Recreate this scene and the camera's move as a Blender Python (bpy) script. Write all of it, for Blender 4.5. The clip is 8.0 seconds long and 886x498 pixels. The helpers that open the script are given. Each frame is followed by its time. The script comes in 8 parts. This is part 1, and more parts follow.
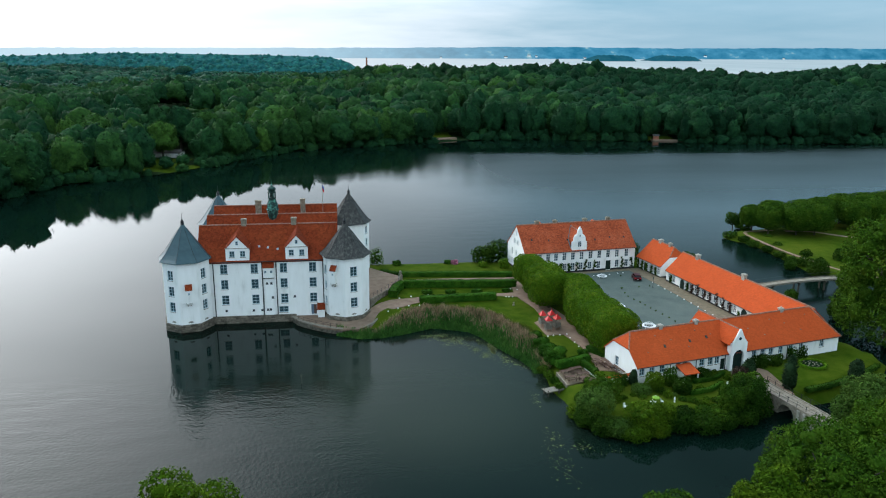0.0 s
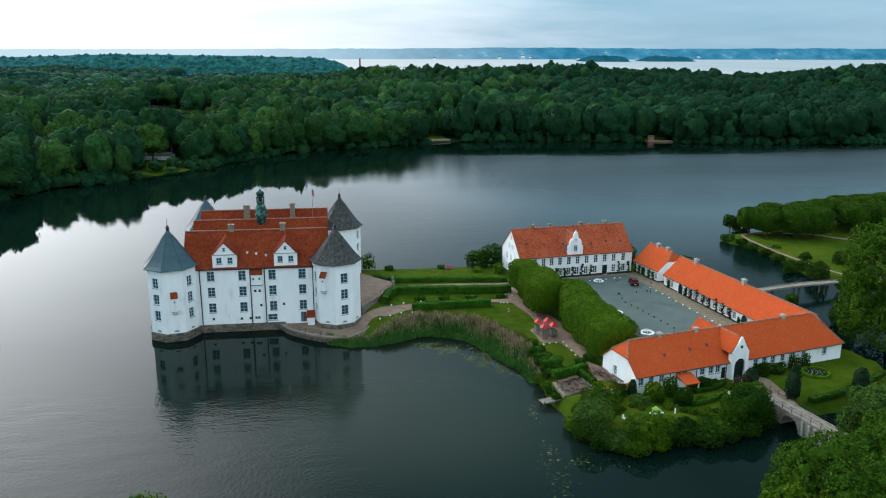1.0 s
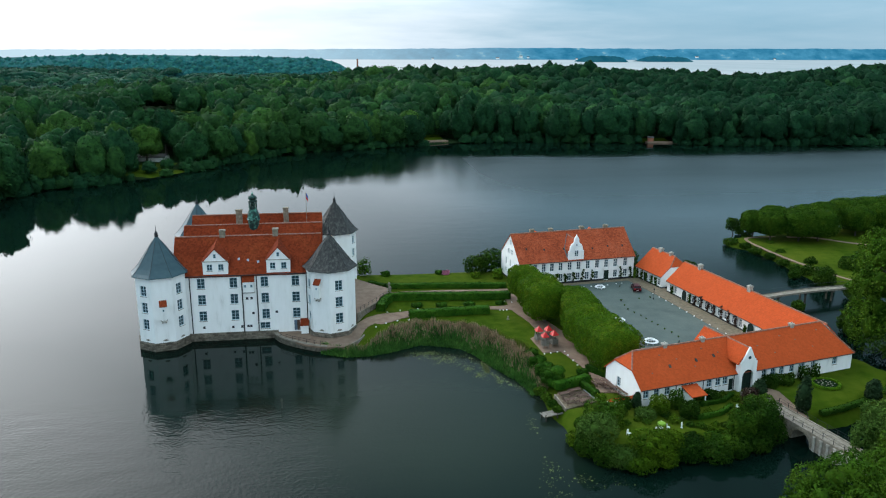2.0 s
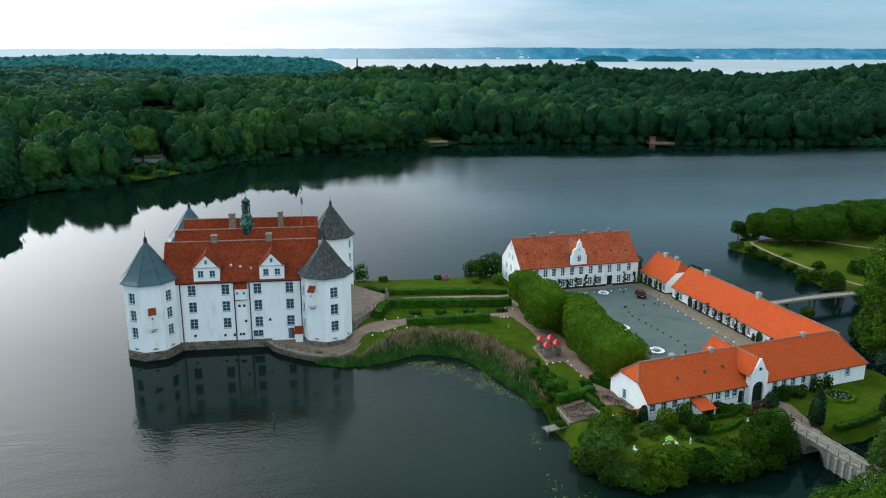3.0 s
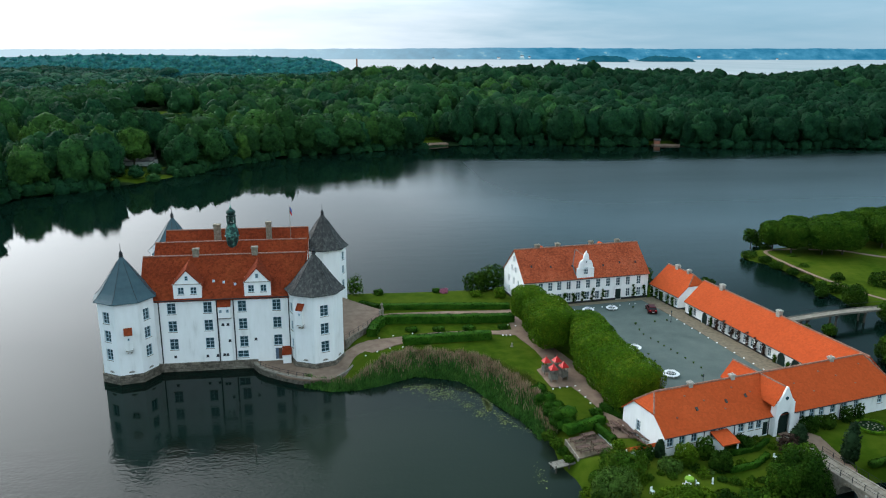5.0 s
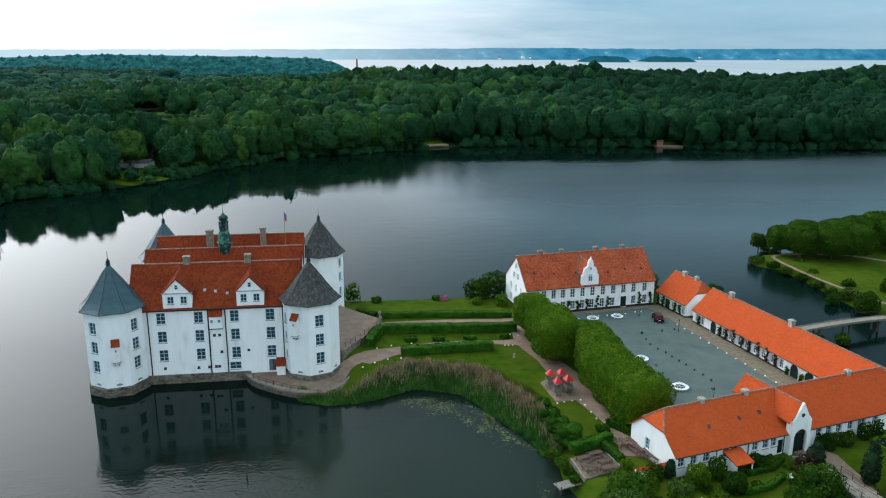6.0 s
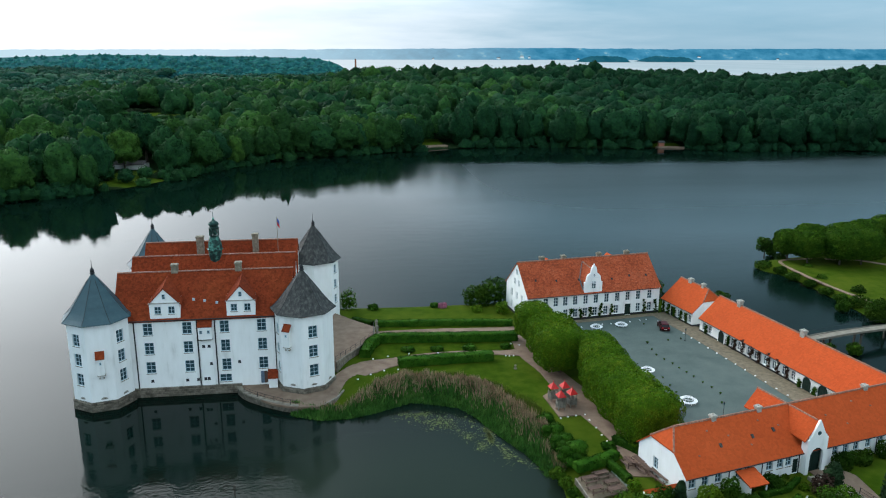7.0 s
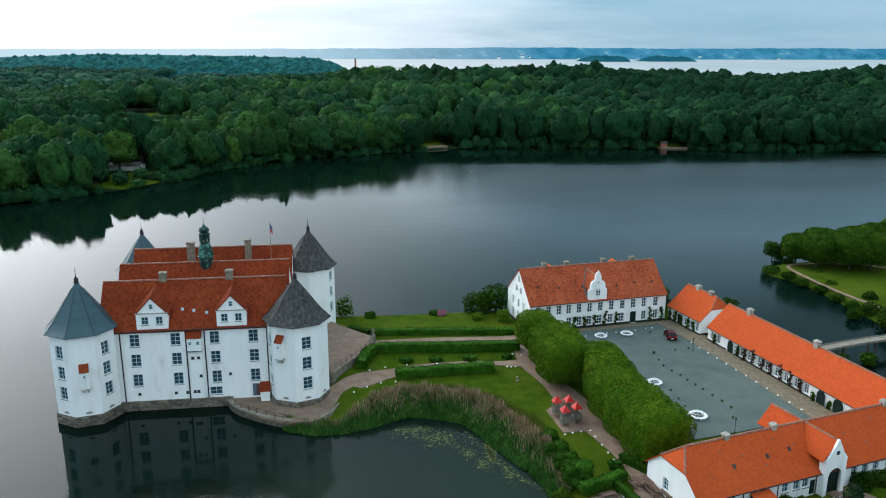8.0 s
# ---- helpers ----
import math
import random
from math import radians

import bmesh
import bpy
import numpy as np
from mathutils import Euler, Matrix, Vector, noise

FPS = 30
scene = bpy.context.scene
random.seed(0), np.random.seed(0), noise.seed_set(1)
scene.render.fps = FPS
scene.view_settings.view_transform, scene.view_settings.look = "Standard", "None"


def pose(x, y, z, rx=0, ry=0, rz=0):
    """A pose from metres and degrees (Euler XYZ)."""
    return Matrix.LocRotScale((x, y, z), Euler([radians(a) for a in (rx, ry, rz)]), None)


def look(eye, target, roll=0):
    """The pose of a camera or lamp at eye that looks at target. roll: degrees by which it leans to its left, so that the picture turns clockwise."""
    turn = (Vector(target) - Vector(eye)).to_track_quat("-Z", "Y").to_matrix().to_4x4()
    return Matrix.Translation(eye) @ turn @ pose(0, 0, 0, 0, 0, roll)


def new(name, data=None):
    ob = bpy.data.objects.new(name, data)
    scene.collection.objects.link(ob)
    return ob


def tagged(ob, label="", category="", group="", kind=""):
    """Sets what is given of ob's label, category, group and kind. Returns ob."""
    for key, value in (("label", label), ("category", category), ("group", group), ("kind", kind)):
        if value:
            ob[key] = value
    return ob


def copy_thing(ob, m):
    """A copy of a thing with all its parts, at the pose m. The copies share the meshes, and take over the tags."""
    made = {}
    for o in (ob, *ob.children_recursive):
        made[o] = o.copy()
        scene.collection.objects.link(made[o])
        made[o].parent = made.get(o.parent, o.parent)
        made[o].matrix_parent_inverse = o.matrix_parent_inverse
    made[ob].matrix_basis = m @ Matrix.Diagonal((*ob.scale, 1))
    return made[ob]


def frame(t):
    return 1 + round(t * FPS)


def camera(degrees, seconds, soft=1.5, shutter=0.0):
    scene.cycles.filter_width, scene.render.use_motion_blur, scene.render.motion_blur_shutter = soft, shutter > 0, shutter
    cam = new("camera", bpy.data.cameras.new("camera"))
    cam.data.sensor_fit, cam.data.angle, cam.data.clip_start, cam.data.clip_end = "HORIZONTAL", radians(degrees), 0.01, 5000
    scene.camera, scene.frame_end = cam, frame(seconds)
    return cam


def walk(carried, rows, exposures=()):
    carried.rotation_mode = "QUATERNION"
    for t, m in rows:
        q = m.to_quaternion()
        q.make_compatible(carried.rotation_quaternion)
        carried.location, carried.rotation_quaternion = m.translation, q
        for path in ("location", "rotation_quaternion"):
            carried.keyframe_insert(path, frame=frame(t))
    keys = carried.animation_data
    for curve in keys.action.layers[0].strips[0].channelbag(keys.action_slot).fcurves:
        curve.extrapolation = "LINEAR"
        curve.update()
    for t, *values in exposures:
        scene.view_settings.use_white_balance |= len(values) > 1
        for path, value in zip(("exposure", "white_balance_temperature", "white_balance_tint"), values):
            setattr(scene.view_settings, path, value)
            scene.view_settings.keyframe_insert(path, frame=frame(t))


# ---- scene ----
cam = camera(59.4, 8.0, soft=1.1)
PATH = [
    (0, (-2.931, -0.816, 51.436), (-2.678, 1.103, 50.93), 0.3),
    (0.5, (-2.575, 1.075, 51.456), (-2.317, 2.992, 50.951), 0.3),
    (1, (-2.151, 2.928, 51.385), (-1.884, 4.845, 50.881), 0.2),
    (1.5, (-1.806, 5.0, 51.362), (-1.534, 6.917, 50.859), 0.2),
    (3, (-0.576, 11.588, 51.29), (-0.305, 13.504, 50.786), 0.2),
    (3.5, (-0.026, 13.897, 51.25), (0.243, 15.814, 50.747), 0.2),
    (4, (0.349, 16.222, 51.269), (0.618, 18.138, 50.766), 0.2),
    (4.5, (0.728, 18.563, 51.262), (0.998, 20.48, 50.758), 0.2),
    (6, (1.895, 25.591, 51.218), (2.163, 27.508, 50.715), 0.2),
    (6.5, (2.259, 27.96, 51.171), (2.528, 29.876, 50.667), 0.2),
    (7, (2.67, 30.308, 51.163), (2.94, 32.225, 50.66), 0.2),
    (7.5, (3.092, 32.648, 51.158), (3.361, 34.564, 50.654), 0.2),
    (8, (3.506, 34.996, 51.148), (3.775, 36.912, 50.644), 0.2),
]
walk(cam, [(t, look(eye, target, roll)) for t, eye, target, roll in PATH], [(0.0, -0.07, 6230, 9.0), (8.0, -0.09, 6230, 9.0)])

# ---- world, sun and exposure ----
SUN_AZ, SUN_EL = radians(-38.0), radians(32.0)      # azimuth from +y, turning to +x
GLOW_AZ = radians(-29.0)                          # middle of the bright low sky
sun_dir = Vector((math.sin(SUN_AZ) * math.cos(SUN_EL), math.cos(SUN_AZ) * math.cos(SUN_EL), math.sin(SUN_EL)))


def make_world():
    world = bpy.data.worlds.new("overcast_sky")
    world.use_nodes = True
    scene.world = world
    nt = world.node_tree
    nt.nodes.clear()
    N, K = nt.nodes.new, nt.links.new
    out, bg = N("ShaderNodeOutputWorld"), N("ShaderNodeBackground")
    sky = N("ShaderNodeTexSky")
    sky.sky_type, sky.sun_disc = "NISHITA", False
    sky.sun_elevation, sky.sun_rotation = SUN_EL, SUN_AZ
    sky.air_density, sky.dust_density = 1.2, 2.0
    geo = N("ShaderNodeTexCoord")
    # cloud cover: stretched noise seen on a flat layer
    sep = N("ShaderNodeSeparateXYZ")
    K(geo.outputs["Generated"], sep.inputs[0])
    lift = N("ShaderNodeMath"); lift.operation = "MAXIMUM"; lift.inputs[1].default_value = 0.0
    K(sep.outputs["Z"], lift.inputs[0])
    lift2 = N("ShaderNodeMath"); lift2.operation = "ADD"; lift2.inputs[1].default_value = 0.12
    K(lift.outputs[0], lift2.inputs[0])
    comb = N("ShaderNodeCombineXYZ")
    for i, ax in enumerate("XY"):
        d = N("ShaderNodeMath"); d.operation = "DIVIDE"
        K(sep.outputs[ax], d.inputs[0]); K(lift2.outputs[0], d.inputs[1]); K(d.outputs[0], comb.inputs[i])
    noi = N("ShaderNodeTexNoise")
    noi.inputs["Scale"].default_value, noi.inputs["Detail"].default_value, noi.inputs["Roughness"].default_value = 0.9, 6.0, 0.55
    K(comb.outputs[0], noi.inputs["Vector"])
    ramp = N("ShaderNodeMapRange")
    ramp.inputs["From Min"].default_value, ramp.inputs["From Max"].default_value = 0.30, 0.80
    K(noi.outputs["Fac"], ramp.inputs["Value"])
    # bright strip of sky low round the veiled sun
    flat = N("ShaderNodeCombineXYZ")
    K(sep.outputs["X"], flat.inputs[0]); K(sep.outputs["Y"], flat.inputs[1])
    unit = N("ShaderNodeVectorMath"); unit.operation = "NORMALIZE"
    K(flat.outputs[0], unit.inputs[0])
    dot = N("ShaderNodeVectorMath"); dot.operation = "DOT_PRODUCT"
    dot.inputs[1].default_value = (math.sin(GLOW_AZ), math.cos(GLOW_AZ), 0)
    K(unit.outputs[0], dot.inputs[0])
    glow = N("ShaderNodeMapRange")
    glow.interpolation_type = "SMOOTHSTEP"
    glow.inputs["From Min"].default_value, glow.inputs["From Max"].default_value = 0.60, 1.0
    narrow = N("ShaderNodeMath"); narrow.operation = "MULTIPLY_ADD"; narrow.inputs[1].default_value = -0.28
    K(sep.outputs["Z"], narrow.inputs[0]); K(dot.outputs["Value"], narrow.inputs[2])
    drift = N("ShaderNodeMath"); drift.operation = "MULTIPLY_ADD"; drift.inputs[1].default_value = 0.16
    K(noi.outputs["Fac"], drift.inputs[0]); K(narrow.outputs[0], drift.inputs[2])
    shift = N("ShaderNodeMath"); shift.operation = "SUBTRACT"; shift.inputs[1].default_value = 0.08
    K(drift.outputs[0], shift.inputs[0])
    K(shift.outputs[0], glow.inputs["Value"])
    fall = N("ShaderNodeMapRange")
    fall.interpolation_type = "SMOOTHSTEP"
    fall.inputs["From Min"].default_value, fall.inputs["From Max"].default_value = 0.38, 0.82
    fall.inputs["To Min"].default_value, fall.inputs["To Max"].default_value = 1.0, 0.0
    K(sep.outputs["Z"], fall.inputs["Value"])
    low = N("ShaderNodeMath"); low.operation = "MULTIPLY"
    K(glow.outputs[0], low.inputs[0]); K(fall.outputs[0], low.inputs[1])
    near = N("ShaderNodeVectorMath"); near.operation = "DOT_PRODUCT"
    near.inputs[1].default_value = sun_dir
    K(geo.outputs["Generated"], near.inputs[0])
    veil = N("ShaderNodeMapRange")
    veil.interpolation_type = "SMOOTHSTEP"
    veil.inputs["From Min"].default_value, veil.inputs["From Max"].default_value = 0.79, 1.0
    K(near.outputs["Value"], veil.inputs["Value"])
    both = N("ShaderNodeMath"); both.operation = "MAXIMUM"
    K(low.outputs[0], both.inputs[0]); K(veil.outputs[0], both.inputs[1])
    # the cloud deck is thick to the north and thins out overhead and to the south, with haze along the horizon
    lean = N("ShaderNodeVectorMath"); lean.operation = "DOT_PRODUCT"
    lean.inputs[1].default_value = (0.25, -0.68, 0.69)
    K(geo.outputs["Generated"], lean.inputs[0])
    thin = N("ShaderNodeMapRange")
    thin.interpolation_type = "SMOOTHSTEP"
    thin.inputs["From Min"].default_value, thin.inputs["From Max"].default_value = -0.4, 0.75
    thin.inputs["To Min"].default_value, thin.inputs["To Max"].default_value = 1.18, 2.0
    K(lean.outputs["Value"], thin.inputs["Value"])
    haze = N("ShaderNodeMapRange")
    haze.inputs["From Min"].default_value, haze.inputs["From Max"].default_value = 0.02, 0.20
    haze.inputs["To Min"].default_value, haze.inputs["To Max"].default_value = 0.8, 1.0
    K(sep.outputs["Z"], haze.inputs["Value"])
    total = N("ShaderNodeMath"); total.operation = "MULTIPLY"
    K(thin.outputs[0], total.inputs[0]); K(haze.outputs[0], total.inputs[1])
    cloud = N("ShaderNodeMix"); cloud.data_type = "RGBA"
    cloud.inputs[6].default_value, cloud.inputs[7].default_value = (2.4, 5.2, 7.0, 1), (4.4, 6.8, 8.4, 1)
    K(ramp.outputs[0], cloud.inputs[0])
    # the thin cover to the south lets through whiter light
    pale = N("ShaderNodeMapRange")
    pale.inputs["From Min"].default_value, pale.inputs["From Max"].default_value = 0.0, 0.6
    K(lean.outputs["Value"], pale.inputs["Value"])
    mist = N("ShaderNodeMapRange")
    mist.inputs["From Min"].default_value, mist.inputs["From Max"].default_value = 0.0, 0.12
    mist.inputs["To Min"].default_value, mist.inputs["To Max"].default_value = 0.42, 0.0
    K(sep.outputs["Z"], mist.inputs["Value"])
    either = N("ShaderNodeMath"); either.operation = "MAXIMUM"
    grey = N("ShaderNodeMapRange")      # the deck turns from blue haze to grey cloud higher up
    grey.inputs["From Min"].default_value, grey.inputs["From Max"].default_value = 0.07, 0.24
    grey.inputs["To Min"].default_value, grey.inputs["To Max"].default_value = 0.0, 0.32
    K(sep.outputs["Z"], grey.inputs["Value"])
    rest = N("ShaderNodeMath"); rest.operation = "MAXIMUM"
    K(mist.outputs[0], rest.inputs[0]); K(grey.outputs[0], rest.inputs[1])
    K(pale.outputs[0], either.inputs[0]); K(rest.outputs[0], either.inputs[1])
    whiter = N("ShaderNodeMix"); whiter.data_type = "RGBA"
    whiter.inputs[7].default_value = (5.40, 6.85, 7.70, 1)
    K(either.outputs[0], whiter.inputs[0]); K(cloud.outputs[2], whiter.inputs[6])
    deck = N("ShaderNodeVectorMath"); deck.operation = "SCALE"
    K(whiter.outputs[2], deck.inputs[0]); K(total.outputs[0], deck.inputs["Scale"])
    bright = N("ShaderNodeMix"); bright.data_type = "RGBA"
    blaze = N("ShaderNodeMix"); blaze.data_type = "RGBA"
    blaze.inputs[6].default_value, blaze.inputs[7].default_value = (23.6, 24.6, 25.6, 1), (72.0, 73.0, 73.0, 1)
    K(veil.outputs[0], blaze.inputs[0])
    murky = N("ShaderNodeMapRange")      # the glow is dimmed by haze close to the horizon
    murky.interpolation_type = "SMOOTHSTEP"
    murky.inputs["From Min"].default_value, murky.inputs["From Max"].default_value = 0.03, 0.11
    murky.inputs["To Min"].default_value, murky.inputs["To Max"].default_value = 0.50, 1.0
    K(sep.outputs["Z"], murky.inputs["Value"])
    dim = N("ShaderNodeVectorMath"); dim.operation = "SCALE"
    K(blaze.outputs[2], dim.inputs[0]); K(murky.outputs[0], dim.inputs["Scale"]); K(dim.outputs[0], bright.inputs[7])
    K(both.outputs[0], bright.inputs[0]); K(deck.outputs[0], bright.inputs[6])
    mix = N("ShaderNodeMix"); mix.data_type = "RGBA"
    mix.inputs[0].default_value = 0.96
    K(sky.outputs[0], mix.inputs[6]); K(bright.outputs[2], mix.inputs[7])
    K(mix.outputs[2], bg.inputs["Color"])
    bg.inputs["Strength"].default_value = 0.1
    K(bg.outputs[0], out.inputs[0])


make_world()
sun = new("sun", bpy.data.lights.new("sun", "SUN"))
sun.data.energy, sun.data.angle, sun.data.color = 0.6, radians(16), (1.0, 0.95, 0.88)
sun.matrix_world = look(sun_dir * 100, (0, 0, 0))


# ---- materials ----
def material(name, colors, scale=3.0, rough=0.8, metal=0.0, bump=0.0, bump_scale=None, island=0.0, obj_random=0.0, spec=0.3, detail=6.0,
             big=0.0, big_scale=0.1, translucent=0.0, stretch=(1, 1, 1)):
    """Colours mixed by two scales of noise, with relief; island and obj_random shift the value piece by piece."""
    m = bpy.data.materials.new(name)
    m.use_nodes = True
    nt = m.node_tree
    N, K = nt.nodes.new, nt.links.new
    bsdf = nt.nodes["Principled BSDF"]
    bsdf.inputs["Roughness"].default_value, bsdf.inputs["Metallic"].default_value = rough, metal
    bsdf.inputs["Specular IOR Level"].default_value = spec
    geo = N("ShaderNodeNewGeometry")
    mp = N("ShaderNodeMapping")
    mp.inputs["Scale"].default_value = stretch
    K(geo.outputs["Position"], mp.inputs["Vector"])
    noi = N("ShaderNodeTexNoise")
    noi.inputs["Scale"].default_value, noi.inputs["Detail"].default_value, noi.inputs["Roughness"].default_value = scale, detail, 0.6
    K(mp.outputs[0], noi.inputs["Vector"])
    ramp = N("ShaderNodeValToRGB")
    els = ramp.color_ramp.elements
    while len(els) < len(colors):
        els.new(0.5)
    for i, c in enumerate(colors):
        els[i].position = 0.3 + 0.4 * i / max(1, len(colors) - 1)
        els[i].color = (*c, 1)
    fac = noi.outputs["Fac"]
    if big:
        n2 = N("ShaderNodeTexNoise")
        n2.inputs["Scale"].default_value, n2.inputs["Detail"].default_value = big_scale, 4.0
        K(geo.outputs["Position"], n2.inputs["Vector"])
        mx = N("ShaderNodeMix")
        mx.inputs[0].default_value = big
        K(fac, mx.inputs[2]); K(n2.outputs["Fac"], mx.inputs[3])
        fac = mx.outputs[0]
    K(fac, ramp.inputs[0])
    col = ramp.outputs[0]
    for amount, sock in ((island, geo.outputs["Random Per Island"]), (obj_random, None)):
        if amount:
            if sock is None:
                sock = N("ShaderNodeObjectInfo").outputs["Random"]
            hsv = N("ShaderNodeHueSaturation")
            mr = N("ShaderNodeMapRange")
            mr.inputs["To Min"].default_value, mr.inputs["To Max"].default_value = 1 - amount, 1 + amount
            K(sock, mr.inputs["Value"]); K(mr.outputs[0], hsv.inputs["Value"]); K(col, hsv.inputs["Color"])
            col = hsv.outputs[0]
    K(col, bsdf.inputs["Base Color"])
    if bump:
        bn = N("ShaderNodeTexNoise")
        bn.inputs["Scale"].default_value, bn.inputs["Detail"].default_value = bump_scale or scale * 3, 5.0
        K(mp.outputs[0], bn.inputs["Vector"])
        b = N("ShaderNodeBump")
        b.inputs["Strength"].default_value, b.inputs["Distance"].default_value = 1.0, bump
        K(bn.outputs["Fac"], b.inputs["Height"]); K(b.outputs[0], bsdf.inputs["Normal"])
    if translucent:
        tr, ms = N("ShaderNodeBsdfTranslucent"), N("ShaderNodeMixShader")
        ms.inputs[0].default_value = translucent
        K(col, tr.inputs["Color"]); K(bsdf.outputs[0], ms.inputs[1]); K(tr.outputs[0], ms.inputs[2])
        K(ms.outputs[0], nt.nodes["Material Output"].inputs[0])
    return m


def tiles(name, colors, course=0.34, vary=0.25, grain=1.4):
    """Pantile roof: level courses and fine relief, with weathered patches."""
    m = material(name, colors, scale=grain, rough=0.9, spec=0.12, bump=0.0, big=0.4, big_scale=0.22, detail=9.0)
    nt = m.node_tree
    N, K = nt.nodes.new, nt.links.new
    bsdf = nt.nodes["Principled BSDF"]
    geo = N("ShaderNodeNewGeometry")
    sep = N("ShaderNodeSeparateXYZ")
    K(geo.outputs["Position"], sep.inputs[0])
    saw = N("ShaderNodeMath"); saw.operation = "MULTIPLY"; saw.inputs[1].default_value = 1 / (course * 0.7)
    K(sep.outputs["Z"], saw.inputs[0])
    fr = N("ShaderNodeMath"); fr.operation = "FRACT"
    K(saw.outputs[0], fr.inputs[0])
    fine = N("ShaderNodeTexNoise")
    fine.inputs["Scale"].default_value, fine.inputs["Detail"].default_value = 5.0, 3.0
    K(geo.outputs["Position"], fine.inputs["Vector"])
    add = N("ShaderNodeMath"); add.operation = "ADD"
    K(fr.outputs[0], add.inputs[0]); K(fine.outputs["Fac"], add.inputs[1])
    b = N("ShaderNodeBump")
    b.inputs["Strength"].default_value, b.inputs["Distance"].default_value = 1.0, 0.05
    K(add.outputs[0], b.inputs["Height"]); K(b.outputs[0], bsdf.inputs["Normal"])
    # single tiles differ a little in tone
    vor = N("ShaderNodeTexVoronoi")
    vor.inputs["Scale"].default_value = 3.2
    K(geo.outputs["Position"], vor.inputs["Vector"])
    old = bsdf.inputs["Base Color"].links[0].from_socket
    hsv = N("ShaderNodeHueSaturation")
    mr = N("ShaderNodeMapRange")
    mr.inputs["To Min"].default_value, mr.inputs["To Max"].default_value = 1 - vary, 1 + vary
    sp = N("ShaderNodeSeparateColor")
    K(vor.outputs["Color"], sp.inputs[0]); K(sp.outputs[0], mr.inputs["Value"]); K(mr.outputs[0], hsv.inputs["Value"]); K(old, hsv.inputs["Color"])
    K(hsv.outputs[0], bsdf.inputs["Base Color"])
    return m


def water_material():
    m = material("lake_water", [(0.0014, 0.0066, 0.0046), (0.0022, 0.0090, 0.0062)], scale=0.05, rough=0.02, spec=0.145)
    nt = m.node_tree
    N, K = nt.nodes.new, nt.links.new
    bsdf = nt.nodes["Principled BSDF"]
    bsdf.inputs["IOR"].default_value = 1.333
    geo = N("ShaderNodeNewGeometry")
    sep = N("ShaderNodeSeparateXYZ")
    K(geo.outputs["Position"], sep.inputs[0])
    shoal, murk, tint = N("ShaderNodeVectorMath"), N("ShaderNodeMapRange"), N("ShaderNodeMix")      # silt hangs in the shallow bay before the reeds
    shoal.operation, shoal.inputs[1].default_value = "DISTANCE", (11, 108, 0)
    K(geo.outputs["Position"], shoal.inputs[0])
    murk.interpolation_type = "SMOOTHSTEP"
    murk.inputs["From Min"].default_value, murk.inputs["From Max"].default_value = 8, 32
    murk.inputs["To Min"].default_value, murk.inputs["To Max"].default_value = 1.0, 0.0
    K(shoal.outputs["Value"], murk.inputs["Value"])
    tint.data_type = "RGBA"
    tint.inputs[7].default_value = (0.0150, 0.0225, 0.0150, 1)
    K(murk.outputs[0], tint.inputs[0]); K(bsdf.inputs["Base Color"].links[0].from_socket, tint.inputs[6]); K(tint.outputs[2], bsdf.inputs["Base Color"])
    fine, wide, mid = N("ShaderNodeTexNoise"), N("ShaderNodeTexNoise"), N("ShaderNodeTexNoise")
    fine.inputs["Scale"].default_value, fine.inputs["Detail"].default_value = 1.9, 3.0
    mid.inputs["Scale"].default_value, mid.inputs["Detail"].default_value = 0.22, 4.0
    wide.inputs["Scale"].default_value, wide.inputs["Detail"].default_value = 0.010, 4.0
    squash = N("ShaderNodeMapping")      # wind lanes lie across the lake
    squash.inputs["Scale"].default_value = (0.55, 1.5, 1)
    K(geo.outputs["Position"], squash.inputs[0])
    K(geo.outputs["Position"], fine.inputs["Vector"]); K(squash.outputs[0], wide.inputs["Vector"]); K(squash.outputs[0], mid.inputs["Vector"])
    east, north = N("ShaderNodeMapRange"), N("ShaderNodeMapRange")     # sheltered under the west wood, open to the wind in the east
    east.inputs["From Min"].default_value, east.inputs["From Max"].default_value = -30, 90
    east.inputs["To Min"].default_value, east.inputs["To Max"].default_value = -0.10, 0.20
    K(sep.outputs["X"], east.inputs["Value"])
    north.inputs["From Min"].default_value, north.inputs["From Max"].default_value = 150, 260
    north.inputs["To Min"].default_value, north.inputs["To Max"].default_value = 0.02, 0.0
    K(sep.outputs["Y"], north.inputs["Value"])
    a1, a2 = N("ShaderNodeMath"), N("ShaderNodeMath")
    K(east.outputs[0], a1.inputs[0]); K(north.outputs[0], a1.inputs[1])
    K(a1.outputs[0], a2.inputs[0]); K(wide.outputs["Fac"], a2.inputs[1])
    lee = N("ShaderNodeVectorMath"); lee.operation = "DISTANCE"      # the moat lies sheltered among trees
    lee.inputs[1].default_value = (72, 88, 0)
    K(geo.outputs["Position"], lee.inputs[0])
    still = N("ShaderNodeMapRange")
    still.inputs["From Min"].default_value, still.inputs["From Max"].default_value = 34, 56
    still.inputs["To Min"].default_value, still.inputs["To Max"].default_value = -0.45, 0.0
    K(lee.outputs["Value"], still.inputs["Value"])
    a4 = N("ShaderNodeMath")
    K(a2.outputs[0], a4.inputs[0]); K(still.outputs[0], a4.inputs[1])
    sound = N("ShaderNodeMapRange")      # the sound beyond the wood lies smooth
    sound.inputs["From Min"].default_value, sound.inputs["From Max"].default_value = 700, 1100
    sound.inputs["To Min"].default_value, sound.inputs["To Max"].default_value = 0.0, -0.35
